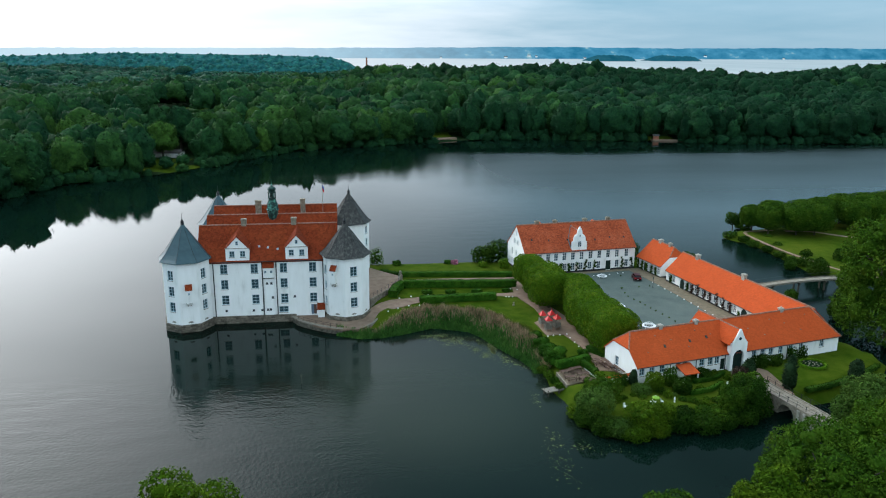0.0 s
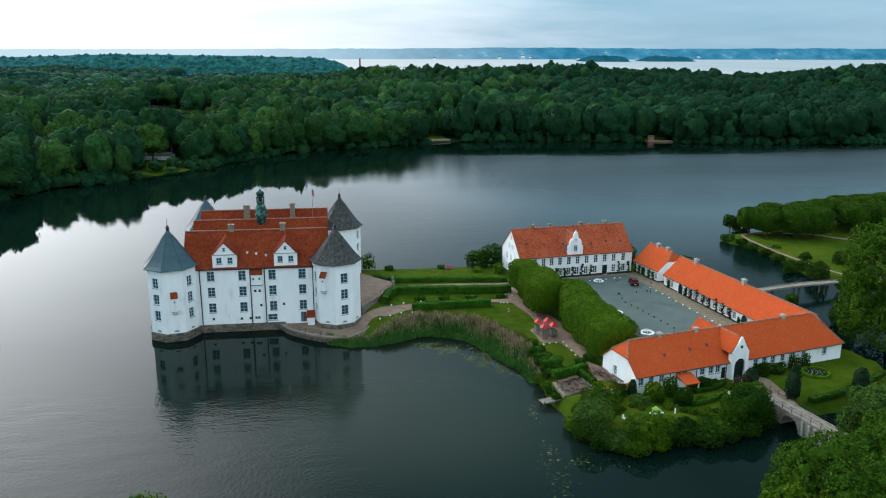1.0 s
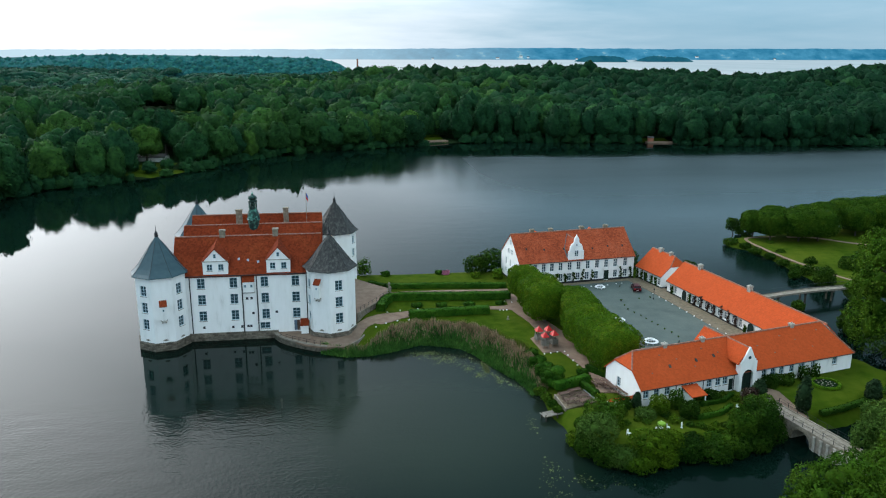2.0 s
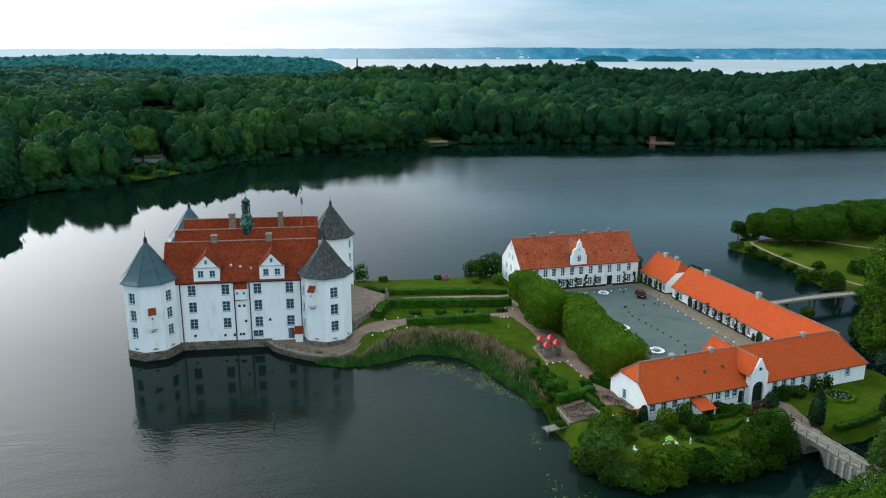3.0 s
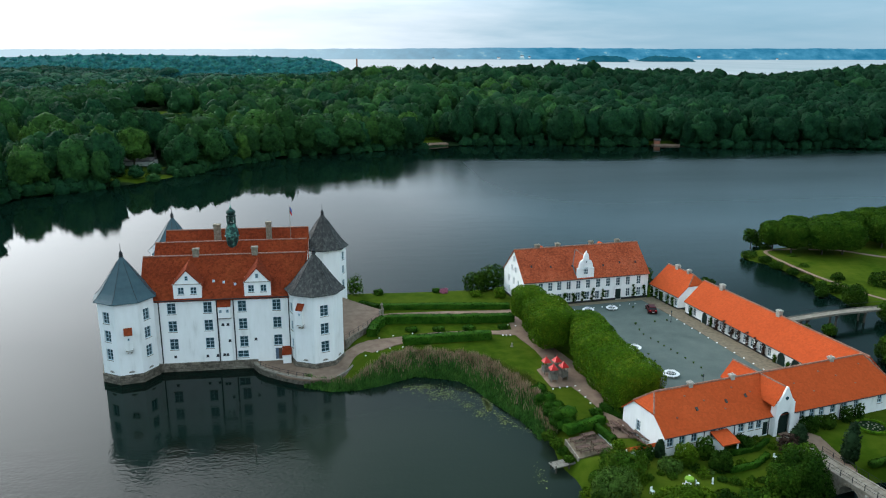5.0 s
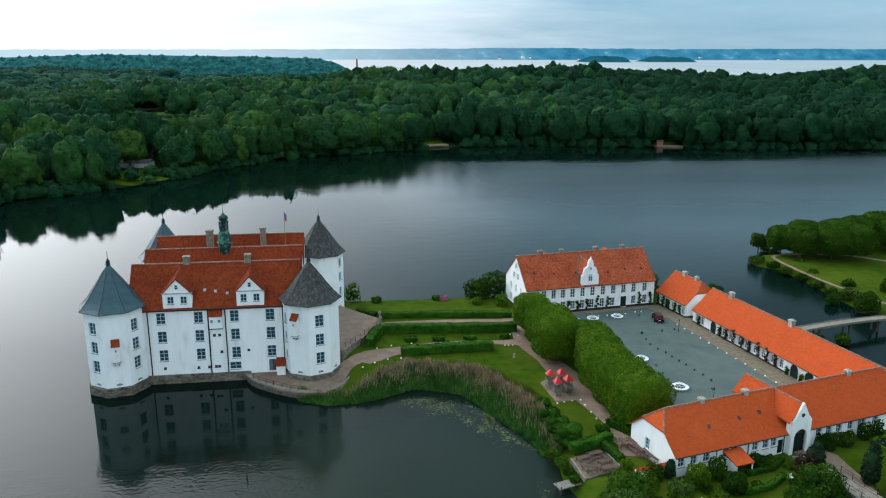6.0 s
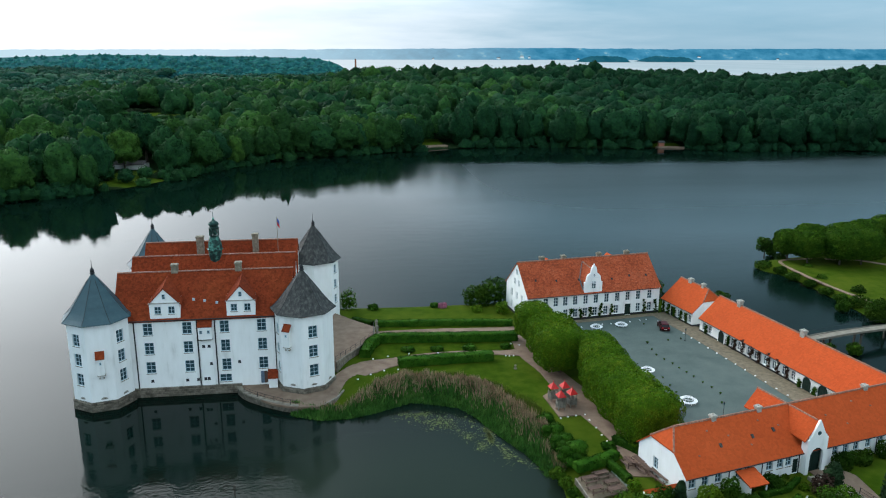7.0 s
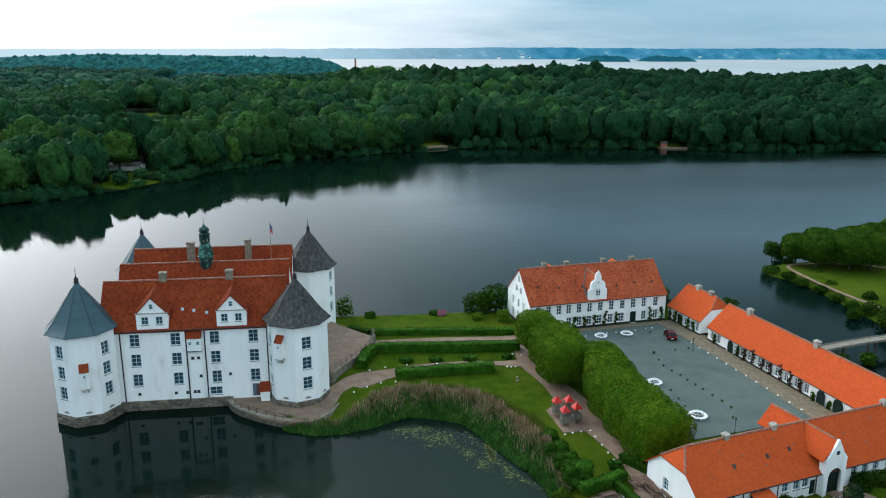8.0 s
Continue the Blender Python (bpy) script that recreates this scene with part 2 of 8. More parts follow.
    K(sep.outputs["Y"], sound.inputs["Value"])
    a3 = N("ShaderNodeMath")
    K(a4.outputs[0], a3.inputs[0]); K(sound.outputs[0], a3.inputs[1])
    drift = N("ShaderNodeMath"); drift.operation = "MULTIPLY_ADD"; drift.inputs[1].default_value = 70.0
    K(wide.outputs["Fac"], drift.inputs[0]); K(sep.outputs["Y"], drift.inputs[2])
    bank = N("ShaderNodeMapRange")      # still strip under the trees of the far bank
    bank.inputs["From Min"].default_value, bank.inputs["From Max"].default_value = 412, 432
    bank.inputs["To Min"].default_value, bank.inputs["To Max"].default_value = 0.0, -0.6
    K(drift.outputs[0], bank.inputs["Value"])
    a5 = N("ShaderNodeMath")
    K(a3.outputs[0], a5.inputs[0]); K(bank.outputs[0], a5.inputs[1])
    a3 = a5
    mr = N("ShaderNodeMapRange")      # calm lanes and ruffled patches
    mr.inputs["From Min"].default_value, mr.inputs["From Max"].default_value = 0.40, 0.68
    mr.inputs["To Min"].default_value, mr.inputs["To Max"].default_value = 0.12, 1.0
    K(a3.outputs[0], mr.inputs["Value"])
    rr = N("ShaderNodeMapRange")
    rr.inputs["From Min"].default_value, rr.inputs["From Max"].default_value = 0.12, 1.0
    rr.inputs["To Min"].default_value, rr.inputs["To Max"].default_value = 0.015, 0.13
    K(mr.outputs[0], rr.inputs["Value"])
    blow_x, blow_y, lull = N("ShaderNodeMapRange"), N("ShaderNodeMapRange"), N("ShaderNodeMapRange")      # steady wind over the open middle of the lake
    blow_x.interpolation_type = blow_y.interpolation_type = "SMOOTHSTEP"
    blow_x.inputs["From Min"].default_value, blow_x.inputs["From Max"].default_value = 0, 95
    K(sep.outputs["X"], blow_x.inputs["Value"])
    blow_y.inputs["From Min"].default_value, blow_y.inputs["From Max"].default_value = 170, 330
    K(sep.outputs["Y"], blow_y.inputs["Value"])
    lull.inputs["From Min"].default_value, lull.inputs["From Max"].default_value = 402, 434
    lull.inputs["To Min"].default_value, lull.inputs["To Max"].default_value = 0.40, 0.0
    K(drift.outputs[0], lull.inputs["Value"])
    wind, wind2 = N("ShaderNodeMath"), N("ShaderNodeMath")
    wind.operation = wind2.operation = "MULTIPLY"
    K(blow_x.outputs[0], wind.inputs[0]); K(blow_y.outputs[0], wind.inputs[1])
    K(wind.outputs[0], wind2.inputs[0]); K(lull.outputs[0], wind2.inputs[1])
    windy = N("ShaderNodeMath"); windy.operation = "MAXIMUM"
    K(wind2.outputs[0], windy.inputs[0]); K(rr.outputs[0], windy.inputs[1])
    open_sea = N("ShaderNodeMapRange")
    open_sea.inputs["From Min"].default_value, open_sea.inputs["From Max"].default_value = 700, 1100
    open_sea.inputs["To Min"].default_value, open_sea.inputs["To Max"].default_value = 0.0, 0.38
    K(sep.outputs["Y"], open_sea.inputs["Value"])
    gloss = N("ShaderNodeMapRange")
    gloss.inputs["From Min"].default_value, gloss.inputs["From Max"].default_value = 700, 1100
    gloss.inputs["To Min"].default_value, gloss.inputs["To Max"].default_value = 0.145, 0.5
    K(sep.outputs["Y"], gloss.inputs["Value"])
    zones = N("ShaderNodeMapRange")      # gloss is cut over both moat arms, standing in for dark tree reflections
    zones.inputs["From Min"].default_value, zones.inputs["From Max"].default_value = 30, 58
    zones.inputs["To Min"].default_value, zones.inputs["To Max"].default_value = 0.35, 1.0
    lee_east, least = N("ShaderNodeVectorMath"), N("ShaderNodeMath")
    lee_east.operation, lee_east.inputs[1].default_value = "DISTANCE", (98, 138, 0)
    K(geo.outputs["Position"], lee_east.inputs[0])
    least.operation = "MINIMUM"
    K(lee.outputs["Value"], least.inputs[0]); K(lee_east.outputs["Value"], least.inputs[1]); K(least.outputs[0], zones.inputs["Value"])
    sheen, clear = N("ShaderNodeMath"), N("ShaderNodeMath")
    sheen.operation, sheen.inputs[1].default_value = "MULTIPLY_ADD", 0.50
    mottle, gusty = N("ShaderNodeMapRange"), N("ShaderNodeMath")      # gusts roughen it in long patches
    mottle.inputs["From Min"].default_value, mottle.inputs["From Max"].default_value = 0.36, 0.64
    mottle.inputs["To Min"].default_value, mottle.inputs["To Max"].default_value = 0.45, 1.55
    K(wide.outputs["Fac"], mottle.inputs["Value"])
    gusty.operation = "MULTIPLY"
    K(wind.outputs[0], gusty.inputs[0]); K(mottle.outputs[0], gusty.inputs[1])
    K(gusty.outputs[0], sheen.inputs[0]); K(gloss.outputs[0], sheen.inputs[2])
    clear.operation = "MULTIPLY"
    K(sheen.outputs[0], clear.inputs[0]); K(zones.outputs[0], clear.inputs[1]); K(clear.outputs[0], bsdf.inputs["Specular IOR Level"])
    top = N("ShaderNodeMath"); top.operation = "MAXIMUM"
    K(windy.outputs[0], top.inputs[0]); K(open_sea.outputs[0], top.inputs[1]); K(top.outputs[0], bsdf.inputs["Roughness"])
    swell = N("ShaderNodeMath"); swell.operation = "MULTIPLY_ADD"; swell.inputs[1].default_value = 2.2
    K(mid.outputs["Fac"], swell.inputs[0]); K(fine.outputs["Fac"], swell.inputs[2])
    b = N("ShaderNodeBump")
    b.inputs["Distance"].default_value = 0.014
    calm = N("ShaderNodeMapRange")
    calm.inputs["From Min"].default_value, calm.inputs["From Max"].default_value = 700, 1100
    calm.inputs["To Min"].default_value, calm.inputs["To Max"].default_value = 1.0, 0.0
    K(sep.outputs["Y"], calm.inputs["Value"])
    strength = N("ShaderNodeMath"); strength.operation = "MULTIPLY"
    K(mr.outputs[0], strength.inputs[0]); K(calm.outputs[0], strength.inputs[1])
    gust, west = N("ShaderNodeMapRange"), N("ShaderNodeMapRange")      # small waves on the open water south-west of the castle
    veer = N("ShaderNodeMath"); veer.operation = "MULTIPLY_ADD"; veer.inputs[1].default_value = 40.0
    K(wide.outputs["Fac"], veer.inputs[0]); K(sep.outputs["Y"], veer.inputs[2])
    gust.inputs["From Min"].default_value, gust.inputs["From Max"].default_value = 134, 150
    gust.inputs["To Min"].default_value, gust.inputs["To Max"].default_value = 1.0, 0.0
    K(veer.outputs[0], gust.inputs["Value"])
    west.inputs["From Min"].default_value, west.inputs["From Max"].default_value = -4, 10
    west.inputs["To Min"].default_value, west.inputs["To Max"].default_value = 1.0, 0.12
    K(sep.outputs["X"], west.inputs["Value"])
    chop = N("ShaderNodeMath"); chop.operation = "MULTIPLY"
    K(gust.outputs[0], chop.inputs[0]); K(west.outputs[0], chop.inputs[1])
    peak = N("ShaderNodeMath"); peak.operation = "MAXIMUM"
    K(strength.outputs[0], peak.inputs[0]); K(chop.outputs[0], peak.inputs[1])
    strength = peak
    crest = N("ShaderNodeMath"); crest.operation = "MULTIPLY_ADD"; crest.inputs[1].default_value = 1.8; crest.inputs[2].default_value = 1.0
    K(chop.outputs[0], crest.inputs[0])
    tall = N("ShaderNodeMath"); tall.operation = "MULTIPLY"
    K(swell.outputs[0], tall.inputs[0]); K(crest.outputs[0], tall.inputs[1])
    K(strength.outputs[0], b.inputs["Strength"]); K(tall.outputs[0], b.inputs["Height"]); K(b.outputs[0], bsdf.inputs["Normal"])
    return m


def glass_material():
    m = bpy.data.materials.new("window_glass")
    m.use_nodes = True
    bsdf = m.node_tree.nodes["Principled BSDF"]
    bsdf.inputs["Base Color"].default_value = (0.026, 0.066, 0.082, 1)
    bsdf.inputs["Roughness"].default_value, bsdf.inputs["Specular IOR Level"].default_value = 0.06, 0.8
    return m


M_PLASTER = material("white_lime_plaster", [(0.66, 0.645, 0.615), (0.825, 0.81, 0.785), (0.865, 0.85, 0.83), (0.885, 0.872, 0.855)], scale=1.1, rough=0.9, bump=0.02, big=0.35, big_scale=0.3, stretch=(1, 1, 0.22), detail=9.0)
M_STONE = material("granite_plinth", [(0.06, 0.050, 0.038), (0.13, 0.108, 0.082), (0.22, 0.185, 0.145)], scale=1.6, rough=0.85, bump=0.05, obj_random=0.35)
M_TAR = material("black_tarred_base", [(0.015, 0.015, 0.017), (0.035, 0.035, 0.04)], scale=3, rough=0.7)
M_ROOF_CASTLE = tiles("old_red_tiles", [(0.120, 0.0230, 0.0085), (0.200, 0.0330, 0.0110), (0.260, 0.0560, 0.0165)], grain=6.5)
M_ROOF_MANOR = tiles("weathered_red_tiles", [(0.150, 0.0380, 0.0200), (0.350, 0.0680, 0.0250), (0.420, 0.1250, 0.0620)], grain=4.0)
M_ROOF_ORANGE = tiles("orange_tiles", [(0.430, 0.0650, 0.0148), (0.472, 0.0740, 0.0172), (0.510, 0.0870, 0.0220)], vary=0.10, grain=6.0)
M_RIDGE = material("mortared_ridge_tiles", [(0.18, 0.055, 0.03), (0.25, 0.11, 0.07), (0.34, 0.23, 0.17)], scale=4.0, rough=0.8)
M_SLATE = material("grey_slate", [(0.022, 0.022, 0.021), (0.048, 0.047, 0.044), (0.105, 0.100, 0.091)], scale=2.4, rough=0.75, spec=0.2, bump=0.02, bump_scale=6, stretch=(1, 1, 0.4), detail=9.0)
M_SLATE_BLUE = material("blue_slate", [(0.01915, 0.0495, 0.06376), (0.02736, 0.06664, 0.08114), (0.04241, 0.08378, 0.09467)], scale=0.9, rough=0.48, spec=0.4, bump=0.006, bump_scale=8, stretch=(1, 1, 1.5), big=0.3, big_scale=0.2)
M_COPPER = material("green_copper", [(0.005, 0.013, 0.011), (0.012, 0.044, 0.037), (0.11, 0.32, 0.25)], scale=1.3, rough=0.6, metal=0.2, bump=0.02)
M_IRON = material("dark_iron", [(0.02, 0.02, 0.022), (0.04, 0.04, 0.042)], scale=5, rough=0.5, metal=0.6)
M_FRAME = material("grey_blue_window_paint", [(0.35, 0.4375, 0.49), (0.525, 0.63, 0.6825)], scale=4, rough=0.6)
M_FRAME_WHITE = material("white_window_paint", [(0.70, 0.70, 0.70), (0.82, 0.82, 0.82)], scale=4, rough=0.5)
M_GLASS = glass_material()
M_LEAD = material("grey_lead", [(0.10, 0.11, 0.115), (0.17, 0.18, 0.185)], scale=3, rough=0.6, metal=0.2)
M_DOOR = material("dark_green_door_paint", [(0.008, 0.020, 0.015), (0.018, 0.036, 0.029)], scale=4, rough=0.6, spec=0.1)
M_DOOR_BLUE = material("blue_grey_door_paint", [(0.08, 0.12, 0.17), (0.14, 0.19, 0.25)], scale=4, rough=0.6)
M_CHIMNEY = material("stone_chimney", [(0.110, 0.092, 0.064), (0.205, 0.175, 0.128), (0.300, 0.260, 0.195)], scale=2.5, rough=0.9, bump=0.05)
M_CHIMNEY_PALE = material("pale_stone_chimney", [(0.24, 0.22, 0.18), (0.36, 0.335, 0.29), (0.46, 0.43, 0.38)], scale=2.5, rough=0.9, bump=0.04)
M_GRAVEL = material("grey_gravel", [(0.056, 0.077, 0.070), (0.077, 0.101, 0.091), (0.099, 0.122, 0.110)], scale=0.35, rough=0.95, bump=0.02, bump_scale=14, big=0.4, big_scale=0.08)
M_PATH = material("brown_grit_path", [(0.1179, 0.0738, 0.04989), (0.1896, 0.126, 0.08826), (0.2562, 0.179, 0.1295)], scale=0.7, rough=0.95, bump=0.02, bump_scale=12, big=0.35, big_scale=0.15, detail=9.0)
M_PAVING = material("paving_stone", [(0.104, 0.079, 0.049), (0.158, 0.123, 0.080), (0.214, 0.170, 0.115)], scale=1.5, rough=0.9, bump=0.02)
M_GRASS = material("mown_grass", [(0.0180, 0.0385, 0.0022), (0.0330, 0.0610, 0.0033), (0.0545, 0.0785, 0.0060), (0.0760, 0.0915, 0.0090)], scale=0.45, rough=0.95, bump=0.06, bump_scale=7, big=0.5, big_scale=0.07, spec=0.015, detail=10.0)
M_GRASS_BLADE = material("long_grass", [(0.058, 0.080, 0.010), (0.105, 0.115, 0.020)], scale=0.8, rough=0.9, island=0.35, spec=0.1, translucent=0.2)
M_HEDGE = material("clipped_hedge_leaves", [(0.0105, 0.0400, 0.0034), (0.0215, 0.0630, 0.0046), (0.0365, 0.0840, 0.0072)], scale=0.7, rough=0.7, island=0.45, spec=0.025, translucent=0.1)
M_LIME = material("lime_tree_leaves", [(0.0270, 0.0760, 0.0040), (0.0600, 0.1230, 0.0055), (0.1300, 0.1600, 0.0090)], scale=1.1, rough=0.7, island=0.38, spec=0.025, translucent=0.08, big=0.3, big_scale=0.25)
M_LEAF = material("broad_leaves", [(0.0095, 0.0305, 0.0034), (0.0208, 0.0510, 0.0045), (0.0395, 0.0745, 0.0062)], scale=0.25, rough=0.7, island=0.4, obj_random=0.2, spec=0.025, translucent=0.2)
M_LEAF_MID = material("mid_green_leaves", [(0.0165, 0.0490, 0.0044), (0.0340, 0.0780, 0.0060), (0.0600, 0.1080, 0.0082)], scale=0.4, rough=0.8, island=0.4, spec=0.025, translucent=0.22)
M_LEAF_BRIGHT = material("fresh_leaves", [(0.02679, 0.06623, 0.003432), (0.05357, 0.1017, 0.004805), (0.09486, 0.1419, 0.006864)], scale=0.3, rough=0.7, island=0.35, spec=0.025, translucent=0.25)
M_LEAF_MAPLE = material("maple_leaves", [(0.0190, 0.0540, 0.0040), (0.0380, 0.0850, 0.0055), (0.0680, 0.1180, 0.0085)], scale=0.35, rough=0.7, island=0.4, spec=0.025, translucent=0.22)
M_LEAF_WILLOW = material("willow_leaves", [(0.0320, 0.0720, 0.0115), (0.0540, 0.1030, 0.0165), (0.0820, 0.1350, 0.0250)], scale=0.4, rough=0.7, island=0.35, spec=0.025, translucent=0.25)
M_LEAF_DARK = material("yew_leaves", [(0.010, 0.024, 0.010), (0.02, 0.038, 0.014)], scale=0.6, rough=0.7, island=0.35, spec=0.025)
M_LEAF_PURPLE = material("copper_leaves", [(0.028, 0.016, 0.014), (0.05, 0.03, 0.02)], scale=0.6, rough=0.7, island=0.35, spec=0.025)
def leaf_tones(name, tones, scale, bump, bump_scale):
    """A row of leaf materials, dark to bright, one picked for each tree; haze is mixed into the distant rows."""
    out = []
    for k, (r, g, b) in enumerate(tones):
        out.append(material(f"{name}_{k}", [(r * 0.36, g * 0.42, b * 0.5), (r, g, b), (r * 1.8, g * 1.6, b * 1.2)], scale=scale, rough=0.8, island=0.34, spec=0.03, big=0.25, big_scale=0.16, detail=7.0, bump=bump, bump_scale=bump_scale))
    return out


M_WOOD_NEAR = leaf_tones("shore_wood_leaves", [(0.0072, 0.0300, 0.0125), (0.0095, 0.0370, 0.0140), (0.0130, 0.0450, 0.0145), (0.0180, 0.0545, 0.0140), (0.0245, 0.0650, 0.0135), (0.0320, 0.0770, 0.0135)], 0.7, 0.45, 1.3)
# bluer than the shore wood: distance haze put into the leaf colour
M_WOOD_FAR = leaf_tones("haze_tinted_wood_leaves", [(0.0085, 0.0400, 0.0260), (0.0110, 0.0480, 0.0285), (0.0155, 0.0570, 0.0280), (0.0215, 0.0670, 0.0265)], 0.45, 0.55, 0.8)
# the haze before the hill is painted into these leaf colours
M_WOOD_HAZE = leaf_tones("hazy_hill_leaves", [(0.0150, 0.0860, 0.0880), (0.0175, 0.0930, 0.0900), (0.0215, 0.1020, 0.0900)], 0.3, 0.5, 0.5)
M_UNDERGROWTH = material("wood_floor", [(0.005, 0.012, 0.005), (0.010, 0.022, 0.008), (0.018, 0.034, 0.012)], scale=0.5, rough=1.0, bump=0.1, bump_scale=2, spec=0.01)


M_BARK = material("bark", [(0.045, 0.038, 0.03), (0.09, 0.078, 0.062)], scale=4, rough=0.95, bump=0.05)
M_REED = material("green_reeds", [(0.022, 0.080, 0.012), (0.050, 0.135, 0.021), (0.095, 0.190, 0.034)], scale=0.6, rough=0.8, island=0.5, spec=0.12, translucent=0.12)
M_REED_DRY = material("dry_reeds", [(0.190, 0.120, 0.068), (0.300, 0.200, 0.122), (0.400, 0.285, 0.180)], scale=0.6, rough=0.85, island=0.45, spec=0.1)
M_ALGAE = material("floating_algae", [(0.055, 0.074, 0.013), (0.118, 0.138, 0.026)], scale=1.5, rough=0.7, island=0.4)
M_RED = material("bright_red_paint", [(0.42, 0.012, 0.012), (0.58, 0.02, 0.018)], scale=2, rough=0.5)
M_FLAG_BLUE = material("blue_flag_cloth", [(0.05, 0.09, 0.30), (0.07, 0.12, 0.38)], scale=3, rough=0.8)
M_WOOD = material("grey_weathered_wood", [(0.13, 0.115, 0.095), (0.24, 0.215, 0.18)], scale=3, rough=0.9, bump=0.02, obj_random=0.15)
M_WHITE = material("white_paint", [(0.72, 0.72, 0.72), (0.84, 0.84, 0.84)], scale=3, rough=0.45)
M_CAR = material("dark_red_car_paint", [(0.045, 0.002, 0.004), (0.06, 0.003, 0.006)], scale=1, rough=0.4, spec=0.12)
M_CAR_GLASS = material("dark_car_glass", [(0.008, 0.009, 0.011), (0.014, 0.015, 0.018)], scale=1, rough=0.15, spec=0.3)
M_BLACK = material("black_rubber", [(0.012, 0.012, 0.012), (0.02, 0.02, 0.02)], scale=4, rough=0.8)
M_CONCRETE = material("pale_concrete", [(0.1365, 0.1144, 0.0858), (0.2145, 0.1846, 0.1456), (0.299, 0.2665, 0.2145)], scale=1.6, rough=0.9, bump=0.03, detail=8.0)
M_TERRACOTTA = material("terracotta", [(0.25, 0.09, 0.05), (0.32, 0.13, 0.08)], scale=4, rough=0.8)
M_TABLE = material("brown_oiled_wood", [(0.075, 0.042, 0.03), (0.13, 0.075, 0.055)], scale=4, rough=0.75, obj_random=0.25)
M_PINK = material("pink_blossom", [(0.30, 0.08, 0.14), (0.42, 0.16, 0.22)], scale=2, rough=0.8, island=0.3)
M_LIME_CLOTH = material("lime_green_cloth", [(0.14, 0.28, 0.021), (0.189, 0.329, 0.035)], scale=3, rough=0.8)
M_WATER = water_material()


# ---- helpers for meshes ----
def mesh_obj(name, bm, mat, parent=None, label="", smooth=False):
    me = bpy.data.meshes.new(name)
    bmesh.ops.recalc_face_normals(bm, faces=bm.faces)
    bm.to_mesh(me)
    bm.free()
    for m in (mat if isinstance(mat, (list, tuple)) else [mat]):
        me.materials.append(m)
    if smooth:
        me.shade_smooth()
    ob = new(name, me)
    if parent is not None:
        ob.parent = parent
    if label:
        tagged(ob, label)
    return ob


def part(name, bm, mat, parent, label="", smooth=False):
    return mesh_obj(name, bm, mat, parent, label, smooth)


def np_mesh(name, verts, faces, mat, parent=None, mat_index=None, smooth=False):
    """verts (n, 3) and faces (m, k) arrays, k 3 or 4."""
    me = bpy.data.meshes.new(name)
    verts, faces = np.asarray(verts, np.float32), np.asarray(faces, np.int32)
    k = faces.shape[1]
    me.vertices.add(len(verts))
    me.vertices.foreach_set("co", verts.ravel())
    me.loops.add(faces.size)
    me.loops.foreach_set("vertex_index", faces.ravel())
    me.polygons.add(len(faces))
    me.polygons.foreach_set("loop_start", np.arange(len(faces), dtype=np.int32) * k)
    me.polygons.foreach_set("loop_total", np.full(len(faces), k, np.int32))
    for m in (mat if isinstance(mat, (list, tuple)) else [mat]):
        me.materials.append(m)
    if mat_index is not None:
        me.polygons.foreach_set("material_index", np.asarray(mat_index, np.int32))
    me.update(calc_edges=True)
    if smooth:
        me.shade_smooth()
    ob = new(name, me)
    if parent is not None:
        ob.parent = parent
    return ob


def thing(name, m, label, category, group="", kind=""):
    ob = new(name)
    ob.empty_display_size = 0.5
    ob.matrix_world = m
    return tagged(ob, label, category, group, kind)


def box(bm, x0, x1, y0, y1, z0, z1, m=None):
    v = [bm.verts.new((x, y, z)) for z in (z0, z1) for x, y in ((x0, y0), (x1, y0), (x1, y1), (x0, y1))]
    if m is not None:
        for q in v:
            q.co = m @ q.co
    for f in ((0, 3, 2, 1), (4, 5, 6, 7), (0, 1, 5, 4), (1, 2, 6, 5), (2, 3, 7, 6), (3, 0, 4, 7)):
        bm.faces.new([v[i] for i in f])
    return v


def slab(bm, pts, thick):
    """A plate with the given upper outline, thick metres straight down."""
    up = [bm.verts.new(p) for p in pts]
    lo = [bm.verts.new((p[0], p[1], p[2] - thick)) for p in pts]
    bm.faces.new(up)
    bm.faces.new(lo[::-1])
    n = len(pts)
    for i in range(n):
        j = (i + 1) % n
        bm.faces.new((up[i], lo[i], lo[j], up[j]))


def lathe(bm, profile, n=12, m=None, turn=0.0):
    """A turned body from (radius, height) pairs."""
    rings = []
    for r, z in profile:
        ring = []
        for i in range(n):
            a = turn + 2 * math.pi * i / n
            p = Vector((r * math.cos(a), r * math.sin(a), z))
            ring.append(bm.verts.new(m @ p if m is not None else p))
        rings.append(ring)
    for a, b in zip(rings, rings[1:]):
        for i in range(n):
            j = (i + 1) % n
            bm.faces.new((a[i], a[j], b[j], b[i]))
    bm.faces.new(rings[0][::-1])
    bm.faces.new(rings[-1])


def tube(bm, pts, r, n=6):
    """A round bar through the points."""
    for a, b in zip(pts, pts[1:]):
        a, b = Vector(a), Vector(b)
        d = b - a
        m = Matrix.Translation(a) @ d.to_track_quat("Z", "Y").to_matrix().to_4x4()
        lathe(bm, [(r, 0), (r, d.length)], n, m)


